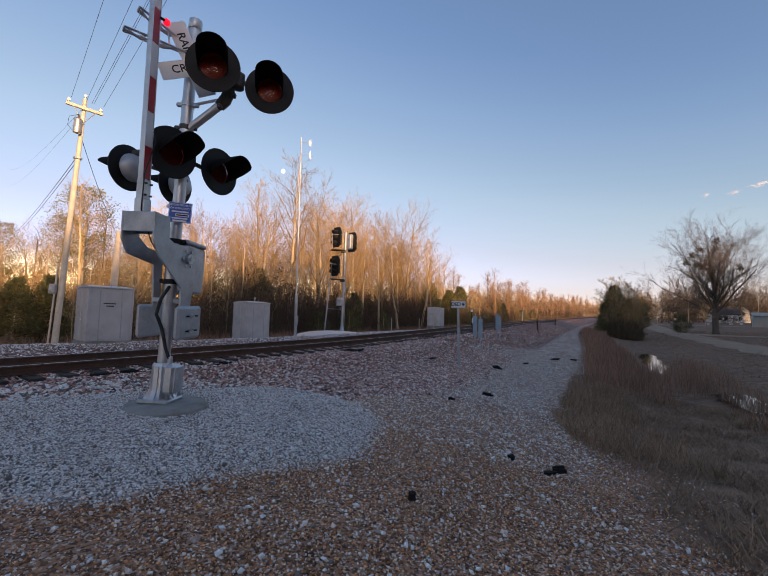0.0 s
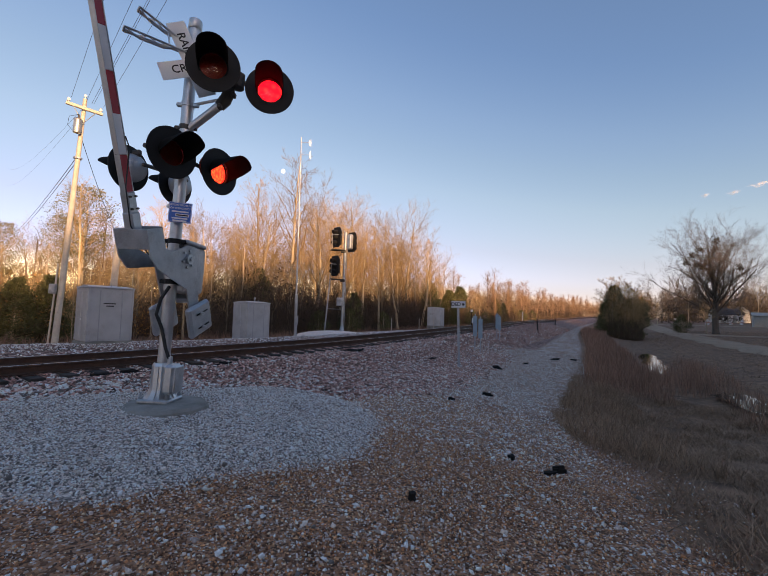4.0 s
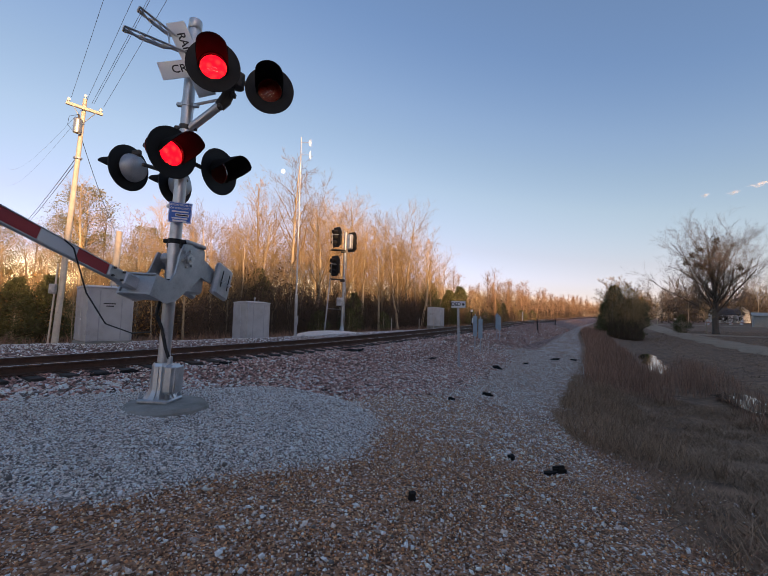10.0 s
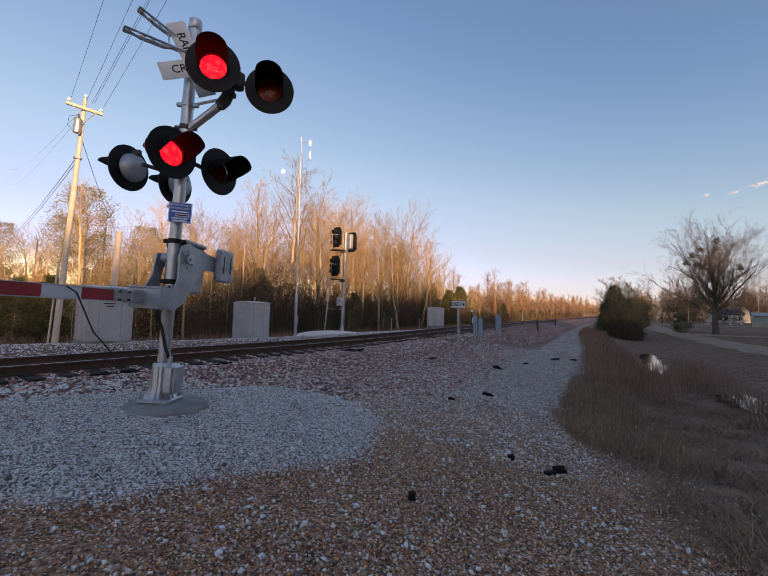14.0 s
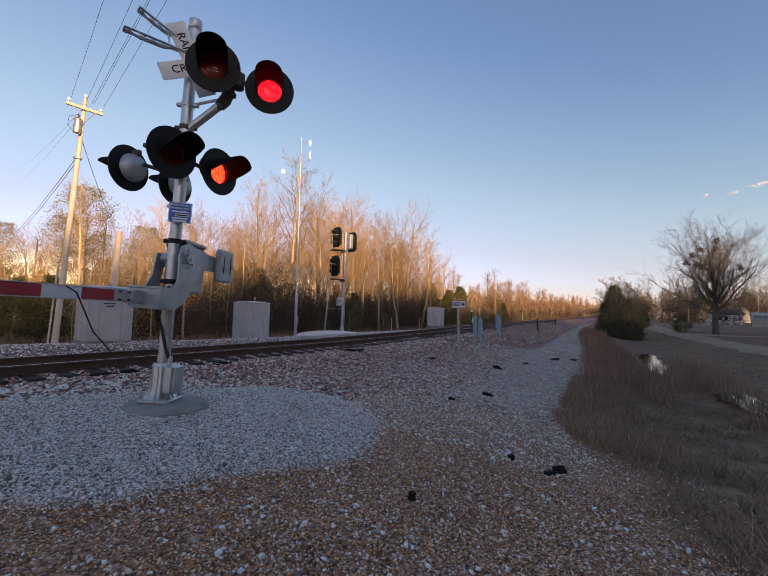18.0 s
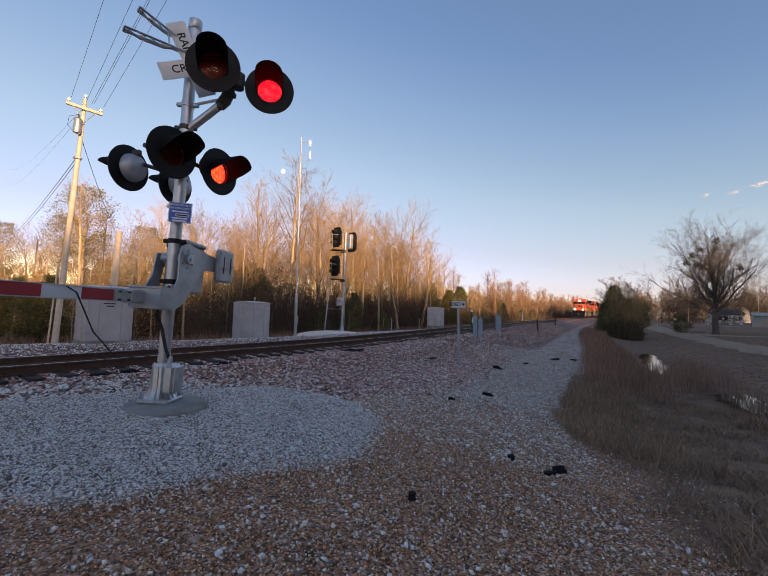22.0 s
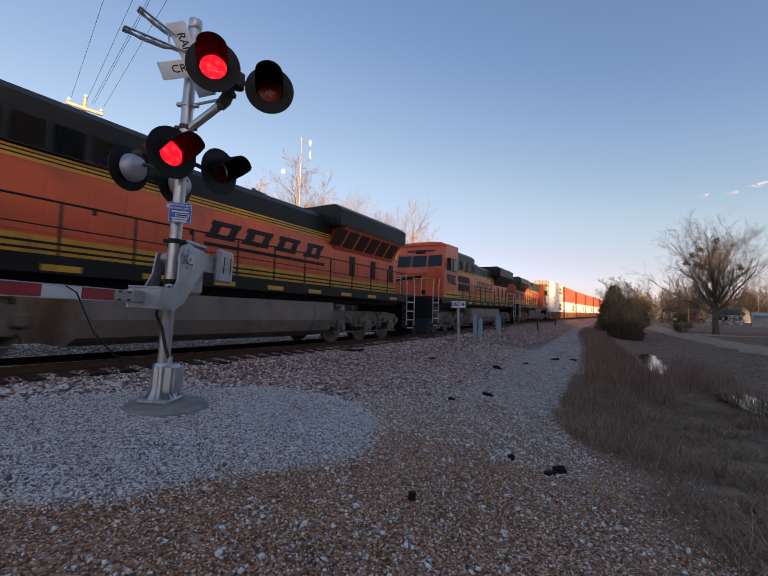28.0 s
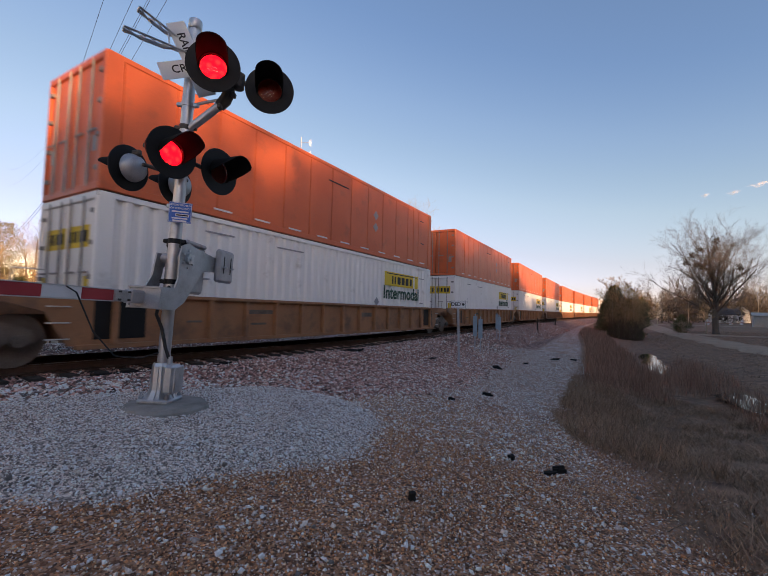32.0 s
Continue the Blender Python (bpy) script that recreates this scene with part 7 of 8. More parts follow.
def thicket(name, label, seed, n, s_rng, q_rng, h_rng, leaves, leaf, mat=None, stem=None):
    """Tangled stems with dead leaves clinging to them."""
    rng = np.random.default_rng(seed)
    tw = Twigs()
    s, q = rng.uniform(*s_rng, n), q_rng[0] + (q_rng[1] - q_rng[0]) * rng.uniform(0, 1, n) ** 0.8
    a = to_world(s, q, -0.05)
    h = rng.uniform(*h_rng, n) * (0.75 + 0.35 * np.sin(s * 0.55) * np.sin(s * 0.21 + 1) + 0.25 * np.abs(np.sin(s * 1.9)))
    lean = rng.normal(0, 0.22, (n, 2))
    mid = a + np.concatenate([lean * h[:, None] * 0.4, (h * 0.55)[:, None]], 1)
    top = mid + np.concatenate([rng.normal(0, 0.3, (n, 2)) * h[:, None] * 0.5 + lean * h[:, None] * 0.3, (h * 0.45)[:, None]], 1)
    for i in range(n):
        tw.stick(a[i], mid[i], 0.011, 0.008)
        tw.stick(mid[i], top[i], 0.008, 0.003)
        tw.stick(mid[i], mid[i] + (top[i] - mid[i]) * 0.8 + rng.normal(0, 0.25, 3) * h[i] * 0.5, 0.006, 0.002)
    if leaves:
        k = rng.integers(0, n, leaves)
        f = rng.uniform(0, 1, (leaves, 1)) ** 0.8
        c = a[k] + (top[k] - a[k]) * f + rng.normal(0, 0.16, (leaves, 3))
        tw.tri.append(leaf_tris(rng, c, leaf))
    return tagged(new(name, tw.mesh(name, stem or M_TWIG, 3, mat or M_BRUSH)), label, "brush", kind="stuff")


# foot of the wood: shade put into dark leaves, sunlight into golden ones
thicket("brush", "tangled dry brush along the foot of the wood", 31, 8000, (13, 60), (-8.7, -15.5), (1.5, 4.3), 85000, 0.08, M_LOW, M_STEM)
thicket("brush", "brush coloured sunlit gold along the foot of the wood", 37, 2600, (-16, 14), (-10.2, -15), (1.2, 3.2), 22000, 0.075, None, M_STEM)
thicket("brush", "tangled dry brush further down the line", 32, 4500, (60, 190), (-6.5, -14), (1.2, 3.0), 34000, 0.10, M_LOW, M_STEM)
thicket("brush", "high dry brush deep in the wood", 33, 6500, (-45, 16), (-12, -36), (2.0, 5.4), 80000, 0.065)
thicket("brush", "brown thicket filling the wood between the trunks", 38, 4500, (12, 64), (-16, -42), (2.6, 6.0), 55000, 0.08, M_BRUSH, M_TWIG)
thicket("brush", "undergrowth coloured dark for shade deep in the tall wood", 36, 5000, (14, 110), (-14, -40), (1.6, 3.8), 36000, 0.10, M_LOW, M_STEM)


def far_wood(name, label, seed, places, h_rng, mat, leaves=26, leaf=0.35, high=0.35, stem=None):
    """Distant trees as one mass of stems and twigs."""
    rng = np.random.default_rng(seed)
    tw = Twigs()
    for x, y in places:
        h = h_rng(x, y) + rng.uniform(-0.5, 0.5) if callable(h_rng) else rng.uniform(*h_rng)
        p = np.array([x, y, ground_at(x, y)])
        t = p + np.array([rng.normal(0, 0.4), rng.normal(0, 0.4), h])
        tw.stick(p, t, 0.14, 0.03)
        for _ in range(46):
            f = rng.uniform(0.22, 0.98)
            b0 = p + (t - p) * f
            d = np.array([rng.normal(0, 1), rng.normal(0, 1), rng.uniform(0.5, 1.8)])
            d /= np.linalg.norm(d)
            e = b0 + d * h * 0.24 * (0.25 + math.sin(math.pi * min(1.0, 0.25 + 0.72 * f))) * rng.uniform(0.5, 1.2)
            tw.stick(b0, e, 0.030, 0.012)
            for _ in range(2):
                g = b0 + (e - b0) * rng.uniform(0.4, 1)
                tw.stick(g, g + np.array([rng.normal(0, 0.5), rng.normal(0, 0.5), rng.uniform(0.2, 0.9)]), 0.014, 0.006)
        tw.tri.append(leaf_tris(rng, p + rng.normal(0, 1, (leaves, 3)) * np.array([1.6, 1.6, 0.0]) + np.array([0, 0, 1]) * rng.uniform(0, high * h, (leaves, 1)), leaf))
    return tagged(new(name, tw.mesh(name, stem or M_TWIG, 3, mat)), label, "woods", kind="stuff")


rr = np.random.default_rng(8)
back = [plan_xy(s, q) for s, q in zip(rr.uniform(-45, 130, 330), rr.uniform(-85, -30, 330))]
far_wood("far_wood", "dense leafless wood closing the view beyond the track", 41, back, (6.5, 10.5), M_LOW, 70, 0.22, 0.6, M_STEM)
line = [plan_xy(s, q) for s, q in zip(rr.uniform(70, 330, 520), rr.uniform(-42, -8, 520))]
far_wood("far_wood", "low brown wood along the line in the distance", 42, line, (5.0, 10.0), M_LOW, 130, 0.17, 0.6, M_TWIG_DIM)
right = [(x, y) for x, y in zip(rr.uniform(60, 290, 900), rr.uniform(110, 290, 900)) if 0.42 * y < x < 1.25 * y and sq_of(x, y)[1] > 9]
far_wood("far_wood", "brown wood on the far side of the field", 43, right, (9, 15), M_LOW, 150, 0.34, 0.7, M_OAK)

# oak in the field, with mistletoe in its crown
oak = bare_tree("oak_tree", 52, 14.8, 0.45, "spreading leafless oak with mistletoe clumps, in the field", 0.34, 18, 0.50, 1.1, (0, 2, 3, 3), 0.03, 1.0, M_OAK, M_OAK, 0.007, 3, 0.50, 0.55, 0.55)
oak.matrix_basis = Matrix.Translation((43.0, 52.7, ground_at(43.0, 52.7) - 0.1)) @ pose(0, 0, 0, 0, 0, 40) @ Matrix.Diagonal((0.87, 0.87, 0.9, 1))
rg = np.random.default_rng(53)
for i in range(11):
    a, f = rg.uniform(0, 6.28), rg.uniform(0.66, 0.98)
    rad = 4.6 * math.sin(math.pi * min(1.0, (f - 0.30) / 0.72)) * rg.uniform(0.3, 0.95)
    c = np.array([math.cos(a) * rad, math.sin(a) * rad, f * 14.2])
    tw = Twigs()
    tw.tri.append(leaf_tris(rg, c + rg.normal(0, 0.22, (150, 3)), 0.15))
    part("mistletoe", tw.mesh("mistletoe", M_MISTLE), M_MISTLE, oak, "round mistletoe clump")
put(kinds[4], 41.6, 52.6, 0.55)
put(shrub, 41.0, 56.0, 1.1)
put(kinds[4], *plan_xy(94, -12), 1.15), put(kinds[4], *plan_xy(88, -13), 0.95), put(kinds[1], *plan_xy(72, -12), 1.0)
put(kinds[0], 60, 92, 0.9), put(kinds[2], 55, 88, 0.85), put(kinds[1], 66, 98, 0.9), put(kinds[4], 84, 96, 1.0), put(kinds[2], 92, 100, 1.0), put(kinds[0], 78, 104, 1.0), put(kinds[1], 48, 82, 0.8)
put(cedar, 57, 90, 1.3), put(cedar, 53, 86, 1.1)
# the dark clump at the bend of the line
for x, y, k, sc in ((28.9, 50.5, "c", 1.0), (29.6, 52.0, "c", 1.30), (28.2, 51.4, "c", 0.85), (30.6, 50.6, "c", 1.0), (29.3, 48.0, "s", 1.0), (28.0, 48.5, "s", 0.9), (30.4, 48.8, "s", 0.8)):
    put(cedar if k == "c" else shrub, x, y, sc)
for x, y, sc in ((28.4, 48.0, 0.95), (29.0, 50.3, 1.35), (30.2, 48.5, 1.1), (27.8, 49.4, 1.0), (30.6, 51.8, 1.25), (29.4, 47.6, 0.9), (28.6, 51.8, 1.3), (29.9, 49.6, 1.15), (30.9, 50.2, 1.2), (28.9, 48.8, 1.2), (31.3, 51.0, 1.0)):
    put(kinds[5], x, y, sc, copy=5 in used)
    used.add(5)
put(kinds[3], 29.3, 50.5, 0.85)
cl = sq_of(29.0, 49.3)
thicket("brush", "leafless brush coloured dark for shade round the cedar clump", 34, 900, (cl[0] - 3.2, cl[0] + 3.5), (cl[1] - 1.6, cl[1] + 1.9), (1.4, 3.2), 4000, 0.06, M_LOW, M_STEM)

# wood behind the camera, unseen, added to cast the shade on the crossing
rr = np.random.default_rng(9)
shade = [plan_xy(s, q) for s, q in zip(rr.uniform(-75, 24, 340), rr.uniform(37, 50, 340))]
def shade_height(x, y):
    """Tree heights set for the shade: low towards the road, tall beside the camera."""
    return float(np.interp(sq_of(x, y)[0], [-75, -28, -22, -16, -12, 24], [8.0, 9.0, 11.2, 14.4, 15.8, 15.8]))


far_wood("shading_wood", "unseen dense wood added on the sunset side to shade the crossing", 44, shade, shade_height, M_BRUSH, 700, 0.40, 0.96)
thicket("shading_brush", "unseen thick undergrowth added on the sunset side to block low sun", 35, 2500, (-85, 26), (38, 47), (5.0, 9.0), 60000, 0.60)
# more unseen trees, added to shade the field and the clump by the line
side = [plan_xy(s, q) for s, q in zip(rr.uniform(2, 150, 240), rr.uniform(60, 72, 240))]
tall = [plan_xy(s, q) for s, q in zip(rr.uniform(8, 46, 110), rr.uniform(60, 70, 110))]
far_wood("shading_wood", "unseen taller stand of trees added to shade the clump", 47, tall, (16.5, 19.0), M_BRUSH, 240, 0.75, 0.95)
far_wood("shading_wood", "unseen wood added on the sunset side to shade the field", 45, side, (14.0, 17.0), M_BRUSH, 170, 0.75, 0.95)


# ---- grass ----
def grass(name, label, seed, n, s_rng, q_fn, h_rng, mat, wide=0.006, lean=0.35):
    rng = np.random.default_rng(seed)
    s = rng.uniform(*s_rng, n)
    lo, hi = q_fn(s)
    q = lo + (hi - lo) * rng.uniform(0, 1, n)
    clump = np.sin(s * 2.3 + 1.7 * np.sin(q * 1.9)) * np.sin(q * 2.7 + 1.3 * np.sin(s * 1.1)) + 0.5 * np.sin(s * 5.1) * np.sin(q * 6.3)
    ok = rng.uniform(-1.2, 1.4, n) < clump + 0.55
    s, q, clump = s[ok], q[ok], clump[ok]
    n = len(s)
    a = to_world(s, q, -0.02)
    h = rng.uniform(*h_rng, n) * (0.8 + 0.35 * clump)
    ang = rng.uniform(0, 6.28, n)
    side = np.stack([np.cos(ang), np.sin(ang), np.zeros(n)], 1) * (wide * rng.uniform(0.6, 1.5, n))[:, None]
    tip = a + np.concatenate([rng.normal(0, lean, (n, 2)) * h[:, None], h[:, None]], 1)
    mid = a * 0.5 + tip * 0.5 + np.concatenate([rng.normal(0, 0.08, (n, 2)) * h[:, None], (0.10 * h)[:, None]], 1)
    V = np.stack([a - side, a + side, mid + side * 0.8, mid - side * 0.8, tip], 1).reshape(-1, 3)
    o = np.arange(n) * 5
    F = np.concatenate([np.stack([o, o + 1, o + 2], 1), np.stack([o, o + 2, o + 3], 1), np.stack([o + 3, o + 2, o + 4], 1)])
    return tagged(new(name, raw_mesh(name, V, F, mat)), label, "grass", kind="stuff")


grass("tall_grass", "tall russet sedge standing along the ditch bank", 61, 22000, (15, 62), lambda s: (grass_edge(s) + 0.3, grass_edge(s) + 2.8), (0.30, 0.85), M_SEDGE, wide=0.007, lean=0.22)
grass("tall_grass", "russet sedge along the far bank of the ditch", 62, 2500, (12, 30), lambda s: (0 * s + 12.9, 0 * s + 14.0), (0.25, 0.6), M_SEDGE, wide=0.007, lean=0.22)
grass("dry_grass", "short matted dry grass on the near bank", 63, 150000, (1.5, 16), lambda s: (grass_edge(s) - 0.10, 0 * s + 17), (0.06, 0.20), M_STRAW, wide=0.0034, lean=1.0)
grass("dry_grass", "tufts of dry grass at the gravel's edge", 64, 16000, (6.2, 16), lambda s: (grass_edge(s) - 0.10, grass_edge(s) + 1.6), (0.12, 0.36), M_STRAW, wide=0.003, lean=0.45)
grass("dry_grass", "thin weeds creeping over the gravel", 67, 2600, (3.0, 6.2), lambda s: (grass_edge(s) - 0.5, grass_edge(s) + 0.6), (0.04, 0.15), M_SEDGE, wide=0.0022, lean=1.0)
grass("tall_grass", "reddish reeds with dark heads beside the water", 68, 1500, (17.5, 23.0), lambda s: (0 * s + 11.2, 0 * s + 13.0), (0.5, 1.0), M_SEDGE, wide=0.006, lean=0.10)
grass("dry_grass", "short dry pasture grass of the field", 65, 60000, (12, 75), lambda s: (0 * s + 13.5, 0 * s + 40), (0.05, 0.14), M_STRAW, wide=0.012, lean=0.7)
grass("dry_grass", "low weeds at the foot of the wood", 66, 14000, (-14, 60), lambda s: (0 * s - 10.5, 0 * s - 7.6), (0.15, 0.6), M_SEDGE, wide=0.008, lean=0.4)
# ---- field: lane, water, house, shed ----
M_LANE = surf("packed_dirt_lane", (0.40, 0.265, 0.17), 0.95, 0, (0.30, 0.195, 0.125), 1.5, 0.7, 0.4, 30, (0.16, 0.115, 0.08), 0.8, 0.6)


def strip(name, label, pts, width, mat, lift=0.07):
    pts = np.array(pts, float)
    t = np.linspace(0, 1, 90)
    k = np.linspace(0, 1, len(pts))
    c = np.stack([spline(k, pts[:, i], t) for i in (0, 1)], 1)
    d = np.gradient(c, axis=0)
    nrm = np.stack([-d[:, 1], d[:, 0]], 1) / np.linalg.norm(d, axis=1, keepdims=True)
    rows = []
    for j, f in enumerate(np.linspace(-1, 1, 7)):
        e = c + nrm * (width / 2 * f) * (1 + 0.12 * np.sin(t * 70 + j))[:, None]
        z = np.array([ground_at(*plan_xy(a, b)) for a, b in e]) + lift - 0.05 * (abs(f) > 0.9) - 0.02 * (abs(abs(f) - 0.5) < 0.2)
        xy = np.array([plan_xy(a, b) for a, b in e])
        rows.append(np.concatenate([xy, z[:, None]], 1))
    V = np.stack(rows, 1)
    n, m = V.shape[:2]
    ix = np.arange(n * m).reshape(n, m)
    F = np.stack([ix[:-1, :-1], ix[1:, :-1], ix[1:, 1:], ix[:-1, 1:]], -1).reshape(-1, 4)
    return tagged(new(name, raw_mesh(name, V.reshape(-1, 3), F, mat)), label, "lane", kind="structure")


strip("lane_1", "packed dirt lane winding along the field", [(160, 15.5), (88, 16.7), (70, 17.4), (56, 17.9), (46, 18.4), (38, 18.8), (28, 19.4), (10, 20.5), (-15, 22)], 2.7, M_LANE)
strip("lane_2", "dirt drive branching off across the field", [(66, 18.6), (61, 21), (59, 25), (58, 32), (58, 48)], 2.6, M_LANE, 0.075)
strip("lane_3", "far pale drive in front of the house", [(120, 17), (112, 22), (108, 30), (104, 45), (100, 60)], 3.0, M_LANE, 0.075)

M_WATER = bpy.data.materials.new("still_ditch_water")
M_WATER.use_nodes = True
wb = M_WATER.node_tree.nodes["Principled BSDF"]
wb.inputs["Base Color"].default_value, wb.inputs["Roughness"].default_value = (0.02, 0.02, 0.018, 1), 0.04
nz, bp = M_WATER.node_tree.nodes.new("ShaderNodeTexNoise"), M_WATER.node_tree.nodes.new("ShaderNodeBump")
nz.inputs["Scale"].default_value, bp.inputs["Strength"].default_value = 1.5, 0.2
M_WATER.node_tree.links.new(nz.outputs[0], bp.inputs["Height"])
M_WATER.node_tree.links.new(bp.outputs[0], wb.inputs["Normal"])
for k, (s0, s1, qa, qb, lv) in enumerate(((22.6, 41.0, 11.35, 12.35, -1.660), (14.6, 18.3, 12.9, 14.2, -1.600))):
    V = []
    for i, s in enumerate(np.linspace(s0, s1, 40)):
        w = math.sin(math.pi * (i + 0.5) / 40) ** 0.4
        qm = (qa + qb) / 2 + 0.10 * math.sin(s * 1.7) + 0.06 * math.sin(s * 4.3)
        for q in (qm - w * (qb - qa) / 2, qm + w * (qb - qa) / 2):
            V.append((*plan_xy(s, q), lv))
    F = [(2 * i, 2 * i + 1, 2 * i + 3, 2 * i + 2) for i in range(39)]
    tagged(new("water_%d" % (k + 1), raw_mesh("water", V, F, M_WATER)), "still shallow water lying in the ditch", "water", kind="structure")

M_SIDING = surf("white_board_siding", (0.62, 0.62, 0.60), 0.6, 0, (0.5, 0.5, 0.48), 2, 0.4, 0.05)
M_ROOF = surf("dark_roof_shingle", (0.05, 0.05, 0.055), 0.85, 0, (0.08, 0.08, 0.085), 3, 0.6, 0.2)
M_SHEDW = surf("grey_shed_siding", (0.36, 0.37, 0.34), 0.7, 0, (0.28, 0.29, 0.27), 2, 0.5, 0.1)


def small_house(name, label, m, w, d, h, rise, wall, roof, windows, door):
    ho = thing(name, label, "house" if "house" in name else "shed", m)
    wl_ = part("wall", Mesh().box((0, 0, h / 2 - 0.2), (w, d, h + 0.4), 0.02).prism([(-d / 2, h), (d / 2, h), (0, h + rise)], -w / 2, w / 2, "yz"), wall, ho)
    n = int(h / 0.22)
    for i in range(n):
        part("board", Mesh().box((0, -d / 2 - 0.012, 0.11 + i * 0.22), (w, 0.02, 0.20), 0.004), wall, wl_)
    for sy in (-1, 1):
        ang = math.atan2(rise, d / 2)
        part("roof", Mesh().box((0, 0, 0.05), (w + 0.5, math.hypot(d / 2, rise) + 0.35, 0.10), 0.02, mat4=Matrix.Translation((0, sy * (d / 4 + 0.05), h + rise / 2)) @ Matrix.Rotation(-sy * ang, 4, "X")), roof, ho)
    for x, z, ww, wh in windows:
        wi = part("window", Mesh().box((x, -d / 2 - 0.035, z), (ww, 0.05, wh), 0.01), M_WHITE, ho)
        part("pane", Mesh().box((x, -d / 2 - 0.064, z), (ww - 0.14, 0.012, wh - 0.14), 0.003), M_GLASS, wi)
    part("door", Mesh().box((door, -d / 2 - 0.04, 1.0), (0.9, 0.06, 2.0), 0.01), M_SHEDW, ho)
    return ho


small_house("house", "white farmhouse with a dark roof behind the oak", Matrix.Translation((106.0, 126.0, ground_at(106, 126))) @ pose(0, 0, 0, 0, 0, -20), 7, 5.5, 2.4, 1.9, M_SIDING, M_ROOF, ((-2.6, 1.3, 1.0, 1.3), (-1.0, 1.3, 1.0, 1.3), (2.6, 1.3, 1.0, 1.3)), 1.2)
small_house("house", "low wing of the farmhouse with a gabled white end", Matrix.Translation((111.5, 127, ground_at(111, 127))) @ pose(0, 0, 0, 0, 0, 62), 5, 4.5, 3.0, 2.0, M_SIDING, M_ROOF, ((-2, 1.6, 1.0, 1.4), (2, 1.6, 1.0, 1.4)), 0.0)
small_house("garden_shed", "grey wooden shed with one small window", Matrix.Translation((77.2, 80.5, ground_at(76, 80) - 0.1)) @ pose(0, 0, 0, 0, 0, -38), 6.2, 3.6, 2.35, 0.55, M_SHEDW, M_SHEDW, ((-0.6, 1.45, 0.8, 0.9),), 2.2)
for x, y, sc in ((78.0, 98.0, 1.0), (84.5, 99.0, 0.8), (88.0, 100.0, 0.9)):
    bz = thing("white_barrel", "small white barrel standing on the far lawn", "barrel", Matrix.Translation((x, y, ground_at(x, y))) @ Matrix.Diagonal((sc, sc, sc, 1)), "lawn barrels")
    part("body", Mesh().lathe([(0.0, 0.0), (0.36, 0.0), (0.42, 0.5), (0.42, 0.8), (0.30, 1.2), (0.0, 1.25)], 14), M_WHITE, bz)
    part("band", Mesh().tube([(0, 0, 0.45), (0, 0, 0.62)], 0.44, 14), M_RED, bz)
pt = thing("field_post", "dark post with a small box beside the lane", "post", Matrix.Translation((45.8, 63.7, ground_at(45.8, 63.7))))
part("post", Mesh().box((0, 0, 0.8), (0.12, 0.12, 1.7), 0.01), M_TIE, pt)
part("box", Mesh().box((0, 0, 1.75), (0.55, 0.3, 0.35), 0.04), M_GALV, pt)

# ---- loose stones ----
OCT = np.array([(1, 0, 0), (-1, 0, 0), (0, 1, 0), (0, -1, 0), (0, 0, 1), (0, 0, -1)], float)
OCT_F = np.array([(0, 2, 4), (2, 1, 4), (1, 3, 4), (3, 0, 4), (2, 0, 5), (1, 2, 5), (3, 1, 5), (0, 3, 5)])


def stones(name, label, seed, s, q, size, mat, sink=0.25):
    """Angular stones scattered on the ground, each turned and shaped at random."""
    rng = np.random.default_rng(seed)
    n = len(s)
    ax = rng.normal(0, 1, (n, 4))
    ax /= np.linalg.norm(ax, axis=1, keepdims=True)
    w, x, y, z = ax.T
    R = np.stack([np.stack([1 - 2 * (y * y + z * z), 2 * (x * y - z * w), 2 * (x * z + y * w)], 1),
                  np.stack([2 * (x * y + z * w), 1 - 2 * (x * x + z * z), 2 * (y * z - x * w)], 1),
                  np.stack([2 * (x * z - y * w), 2 * (y * z + x * w), 1 - 2 * (x * x + y * y)], 1)], 1)
    shp = OCT[None] * rng.uniform(0.65, 1.25, (n, 6, 1)) * rng.uniform(0.6, 1.15, (n, 1, 3)) + rng.normal(0, 0.16, (n, 6, 3))
    P = np.einsum("nij,nkj->nki", R, shp) * size[:, None, None]
    P[:, :, 2] *= 0.8
    V = (P + to_world(s, q, size * (0.5 - sink))[:, None, :]).reshape(-1, 3)
    F = (OCT_F[None] + (np.arange(n) * 6)[:, None, None]).reshape(-1, 3)
    return tagged(new(name, raw_mesh(name, V, F, mat)), label, "gravel", kind="stuff")


rg = np.random.default_rng(70)
# ballast shoulder, near and far side, and between the ties
n = 80000
s, q = rg.uniform(-7, 19, n), rg.uniform(0.2, 7.2, n)
ok = (q < np.interp(s, [-9, 2, 4, 5.5, 8, 12, 19], [3.9, 4.1, 4.9, 6.1, 6.7, 6.5, 5.8]) + rg.normal(0, 0.22, n)) & (pad_level(s, q) < 0.6) & ~((q < 1.42) & (np.abs((s + 0.265) % 0.53 - 0.265) < 0.15))
stones("ballast", "broken grey and rust ballast stones on the near shoulder", 71, s[ok], q[ok], rg.uniform(0.020, 0.046, ok.sum()), M_BALLAST)
n = 3600
s, q = rg.uniform(-3, 4.4, n), rg.uniform(3.0, 5.0, n)
ok = (q > 2.7 + 0.28 * s + rg.normal(0, 0.15, n)) & (q < 3.75 + 0.3 * s + rg.normal(0, 0.15, n)) & (pad_level(s, q) < 0.7)
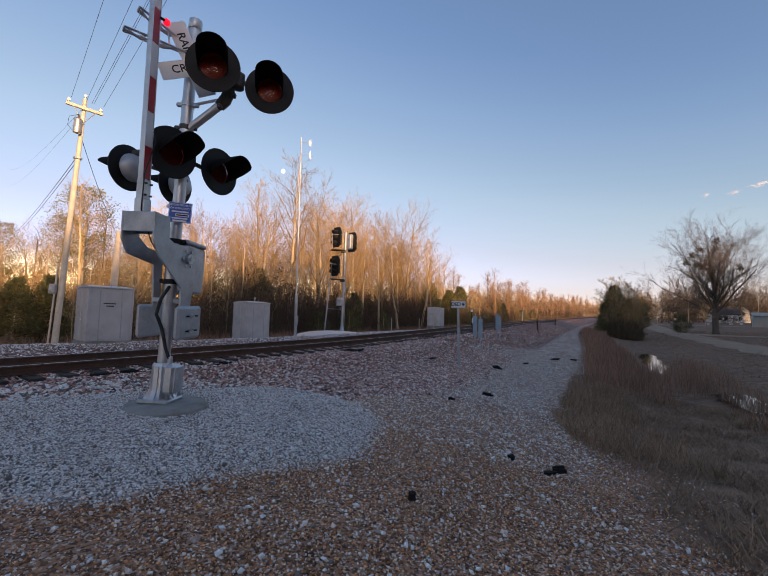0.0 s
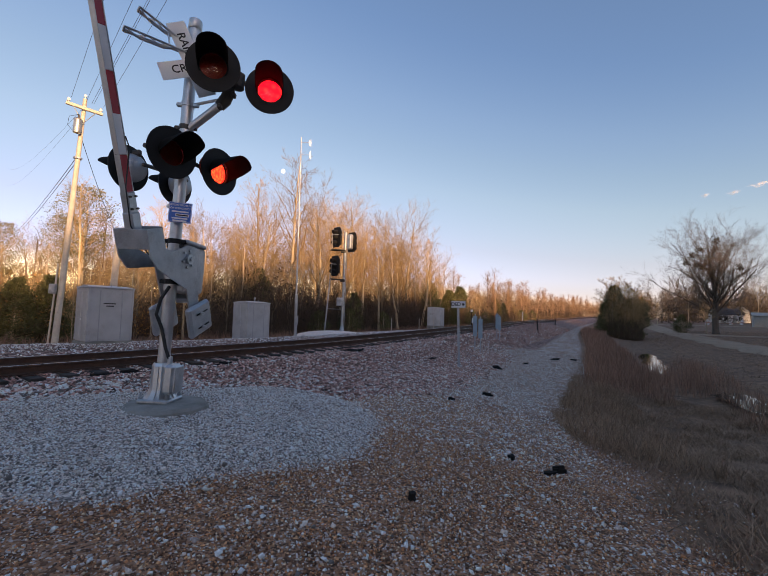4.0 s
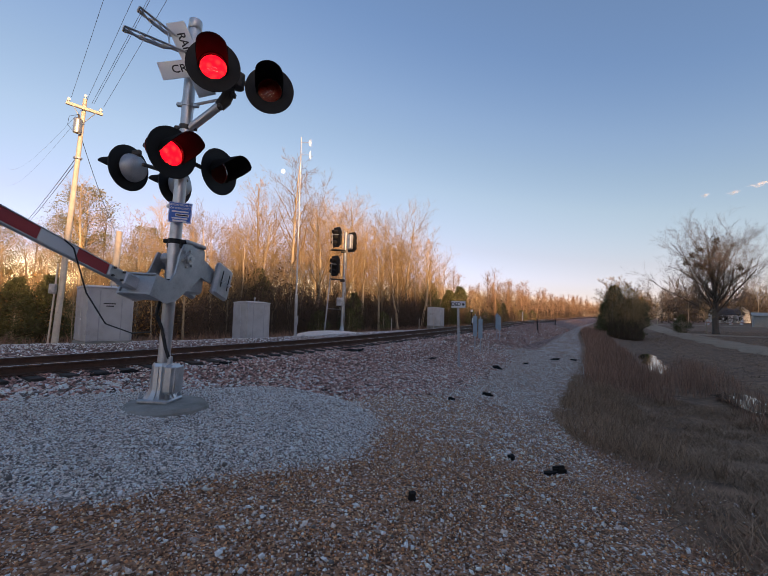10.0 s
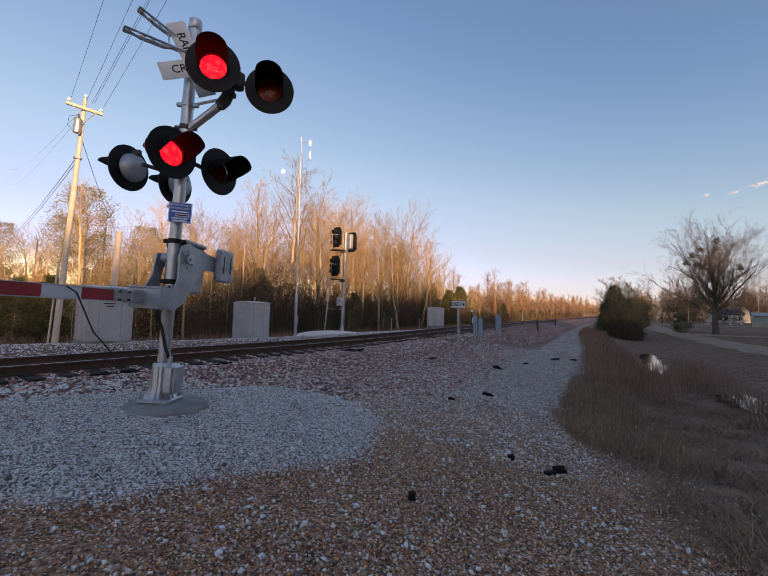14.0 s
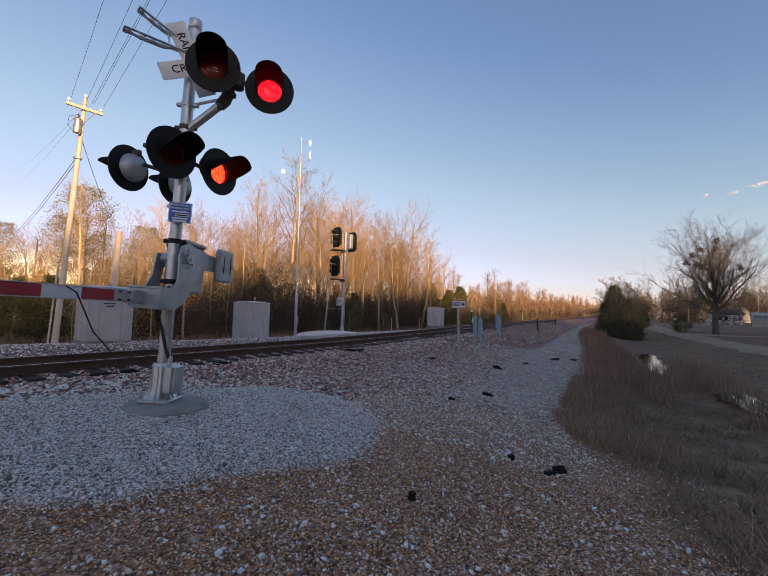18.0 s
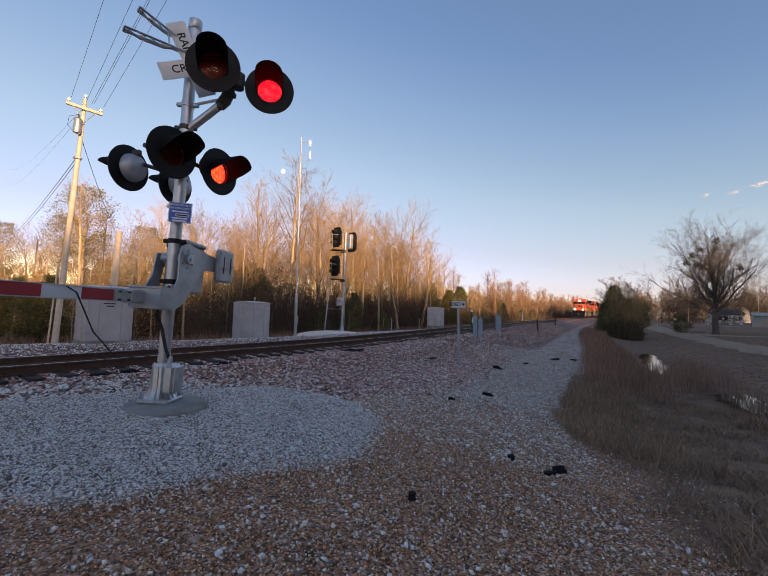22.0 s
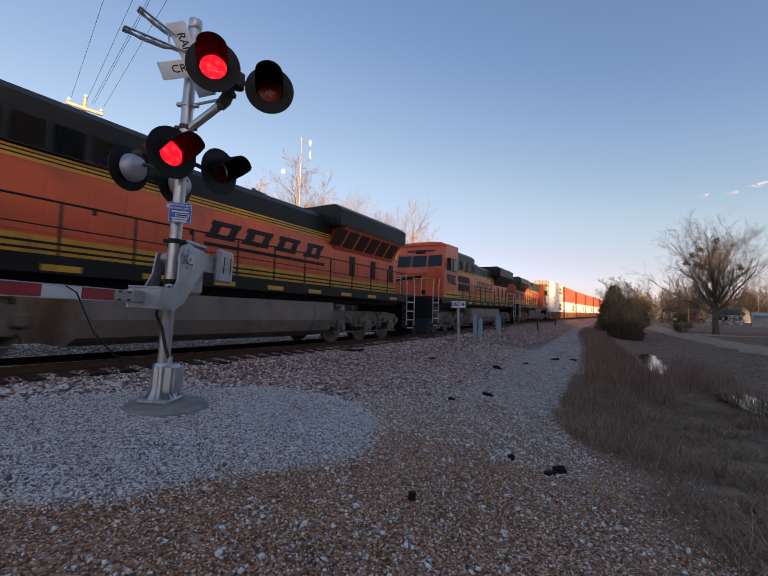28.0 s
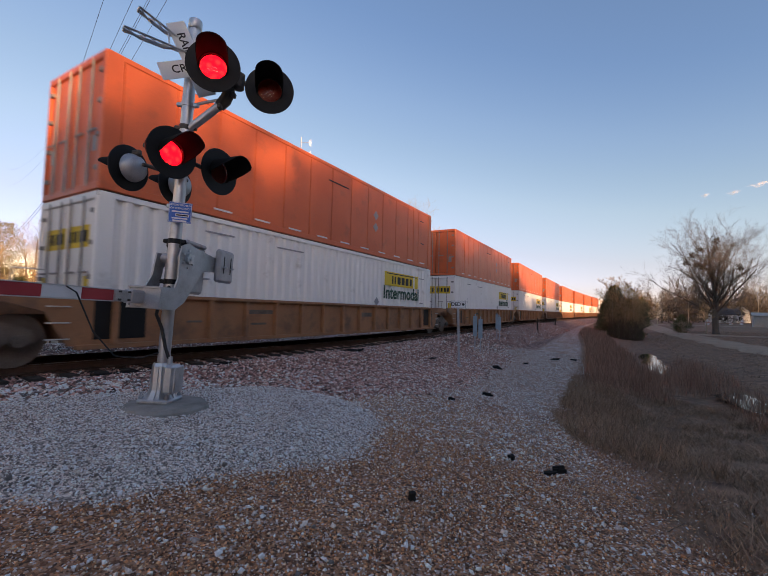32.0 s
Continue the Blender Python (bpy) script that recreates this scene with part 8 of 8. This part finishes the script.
stones("pale_stones", "coarse pale stones between the ballast and the pad", 79, s[ok], q[ok], rg.uniform(0.020, 0.042, ok.sum()), M_GRAVEL, 0.0)
n = 9000
s, q = rg.uniform(17, 60, n), rg.uniform(0.8, 5.2, n)
stones("ballast", "ballast stones along the line further off", 72, s, q, rg.uniform(0.03, 0.06, n), M_BALLAST)
n = 6000
s, q = rg.uniform(-6, 40, n), rg.uniform(-3.0, -0.9, n)
stones("ballast", "pale stones on the far shoulder of the line", 73, s, q, rg.uniform(0.02, 0.045, n), M_GRAVEL)
# pale pad round the signal
n = 150000
s, q = rg.uniform(-3.0, 5.5, n), rg.uniform(3.8, 8.4, n)
ok = (pad_level(s, q) > rg.uniform(0.15, 0.55, n)) & (np.hypot(s - 2.95, q - 5.6) > 0.44)
stones("pale_gravel", "pale crushed limestone spread round the signal", 74, s[ok], q[ok], rg.uniform(0.005, 0.013, ok.sum()), M_GRAVEL, 0.1)
n = 14000
s, q = rg.uniform(-6, 30, n), rg.uniform(-6.8, -2.8, n)
stones("pale_gravel", "pale gravel strip beyond the rails", 75, s, q, rg.uniform(0.012, 0.03, n), M_GRAVEL, 0.1)
# mixed gravel of the foreground and the strip beside the line
n = 150000
s, q = rg.uniform(0.6, 7.5, n), rg.uniform(6.4, 12.2, n)
ok = (pad_level(s, q) < rg.uniform(0.2, 0.75, n)) & (q < grass_edge(s) + rg.normal(0.1, 0.25, n))
stones("mixed_gravel", "brown and grey river gravel trodden into dirt", 76, s[ok], q[ok], 0.004 + 0.010 * rg.uniform(0, 1, ok.sum()) ** 2.2, M_PEBBLE, 0.2)
n = 5200
s, q = rg.uniform(0.6, 9.5, n), rg.uniform(6.0, 12.2, n)
ok = (q < grass_edge(s) + rg.normal(0.1, 0.3, n))
stones("loose_stones", "scattered pale stones lying on the gravel", 77, s[ok], q[ok], 0.010 + 0.020 * rg.uniform(0, 1, ok.sum()) ** 3, M_GRAVEL, 0.1)
n = 60000
s, q = rg.uniform(4.5, 24, n), rg.uniform(4.0, 10.0, n)
ok = (q < grass_edge(s) + rg.normal(0.0, 0.3, n)) & (pad_level(s, q) < 0.3)
stones("mixed_gravel", "grey crushed stone strip beside the ballast", 78, s[ok], q[ok], rg.uniform(0.009, 0.024, ok.sum()), M_MIXED, 0.15)
# ---- what moves ----
def vehicle_pose(s, half, z=0.0, back=False):
    """A vehicle whose middle is s metres down the line, standing on it with its trucks half a metre count apart."""
    a, b = track_point(s - half), track_point(s + half)
    mid, d = (a + b) / 2, (a - b).normalized()
    if back:
        d = -d
    side = Vector((0, 0, 1)).cross(d).normalized()
    up = d.cross(side)
    m = Matrix((d, side, up)).transposed().to_4x4()
    return Matrix.Translation(mid + up * z) @ m


def box_front(t):
    """How far down the line the first container's leading end is at t seconds."""
    return BOX_AT_31 - SPEED * (t - 31.0)


TRAIN_TIMES = [0.0, 4.0, 8.0, 12.0, 14.0, 16.0] + [17 + 0.5 * i for i in range(31)]


def motions():
    gate_motion()
    flash_motion()
    for ax, x, r in TURNING:
        back = -1 if ax.parent == LOCOS[2][0] else 1
        turn = math.degrees(SPEED / r) * back
        walk(ax, [(0.0, pose(x, 0, r))] + [(27 + k / 30, pose(x, 0, r, 0, 0, 0) @ pose(0, 0, 0, 0, turn * k / 30, 0)) for k in range(151)])
    for lo, ahead, back in LOCOS:
        walk(lo, [(t, vehicle_pose(box_front(t) - ahead, 6.75, 0, back)) for t in TRAIN_TIMES])
    for k, (w, (low, up)) in enumerate(zip(WELLS, BOXES)):
        off = 8.075 + PITCH_U * k
        walk(w, [(t, vehicle_pose(box_front(t) + off, 8.5)) for t in TRAIN_TIMES])
        walk(low, [(t, vehicle_pose(box_front(t) + off, 8.5, 0.55)) for t in TRAIN_TIMES])
        walk(up, [(t, vehicle_pose(box_front(t) + off, 8.5, 0.55 + 2.93)) for t in TRAIN_TIMES])


motions()
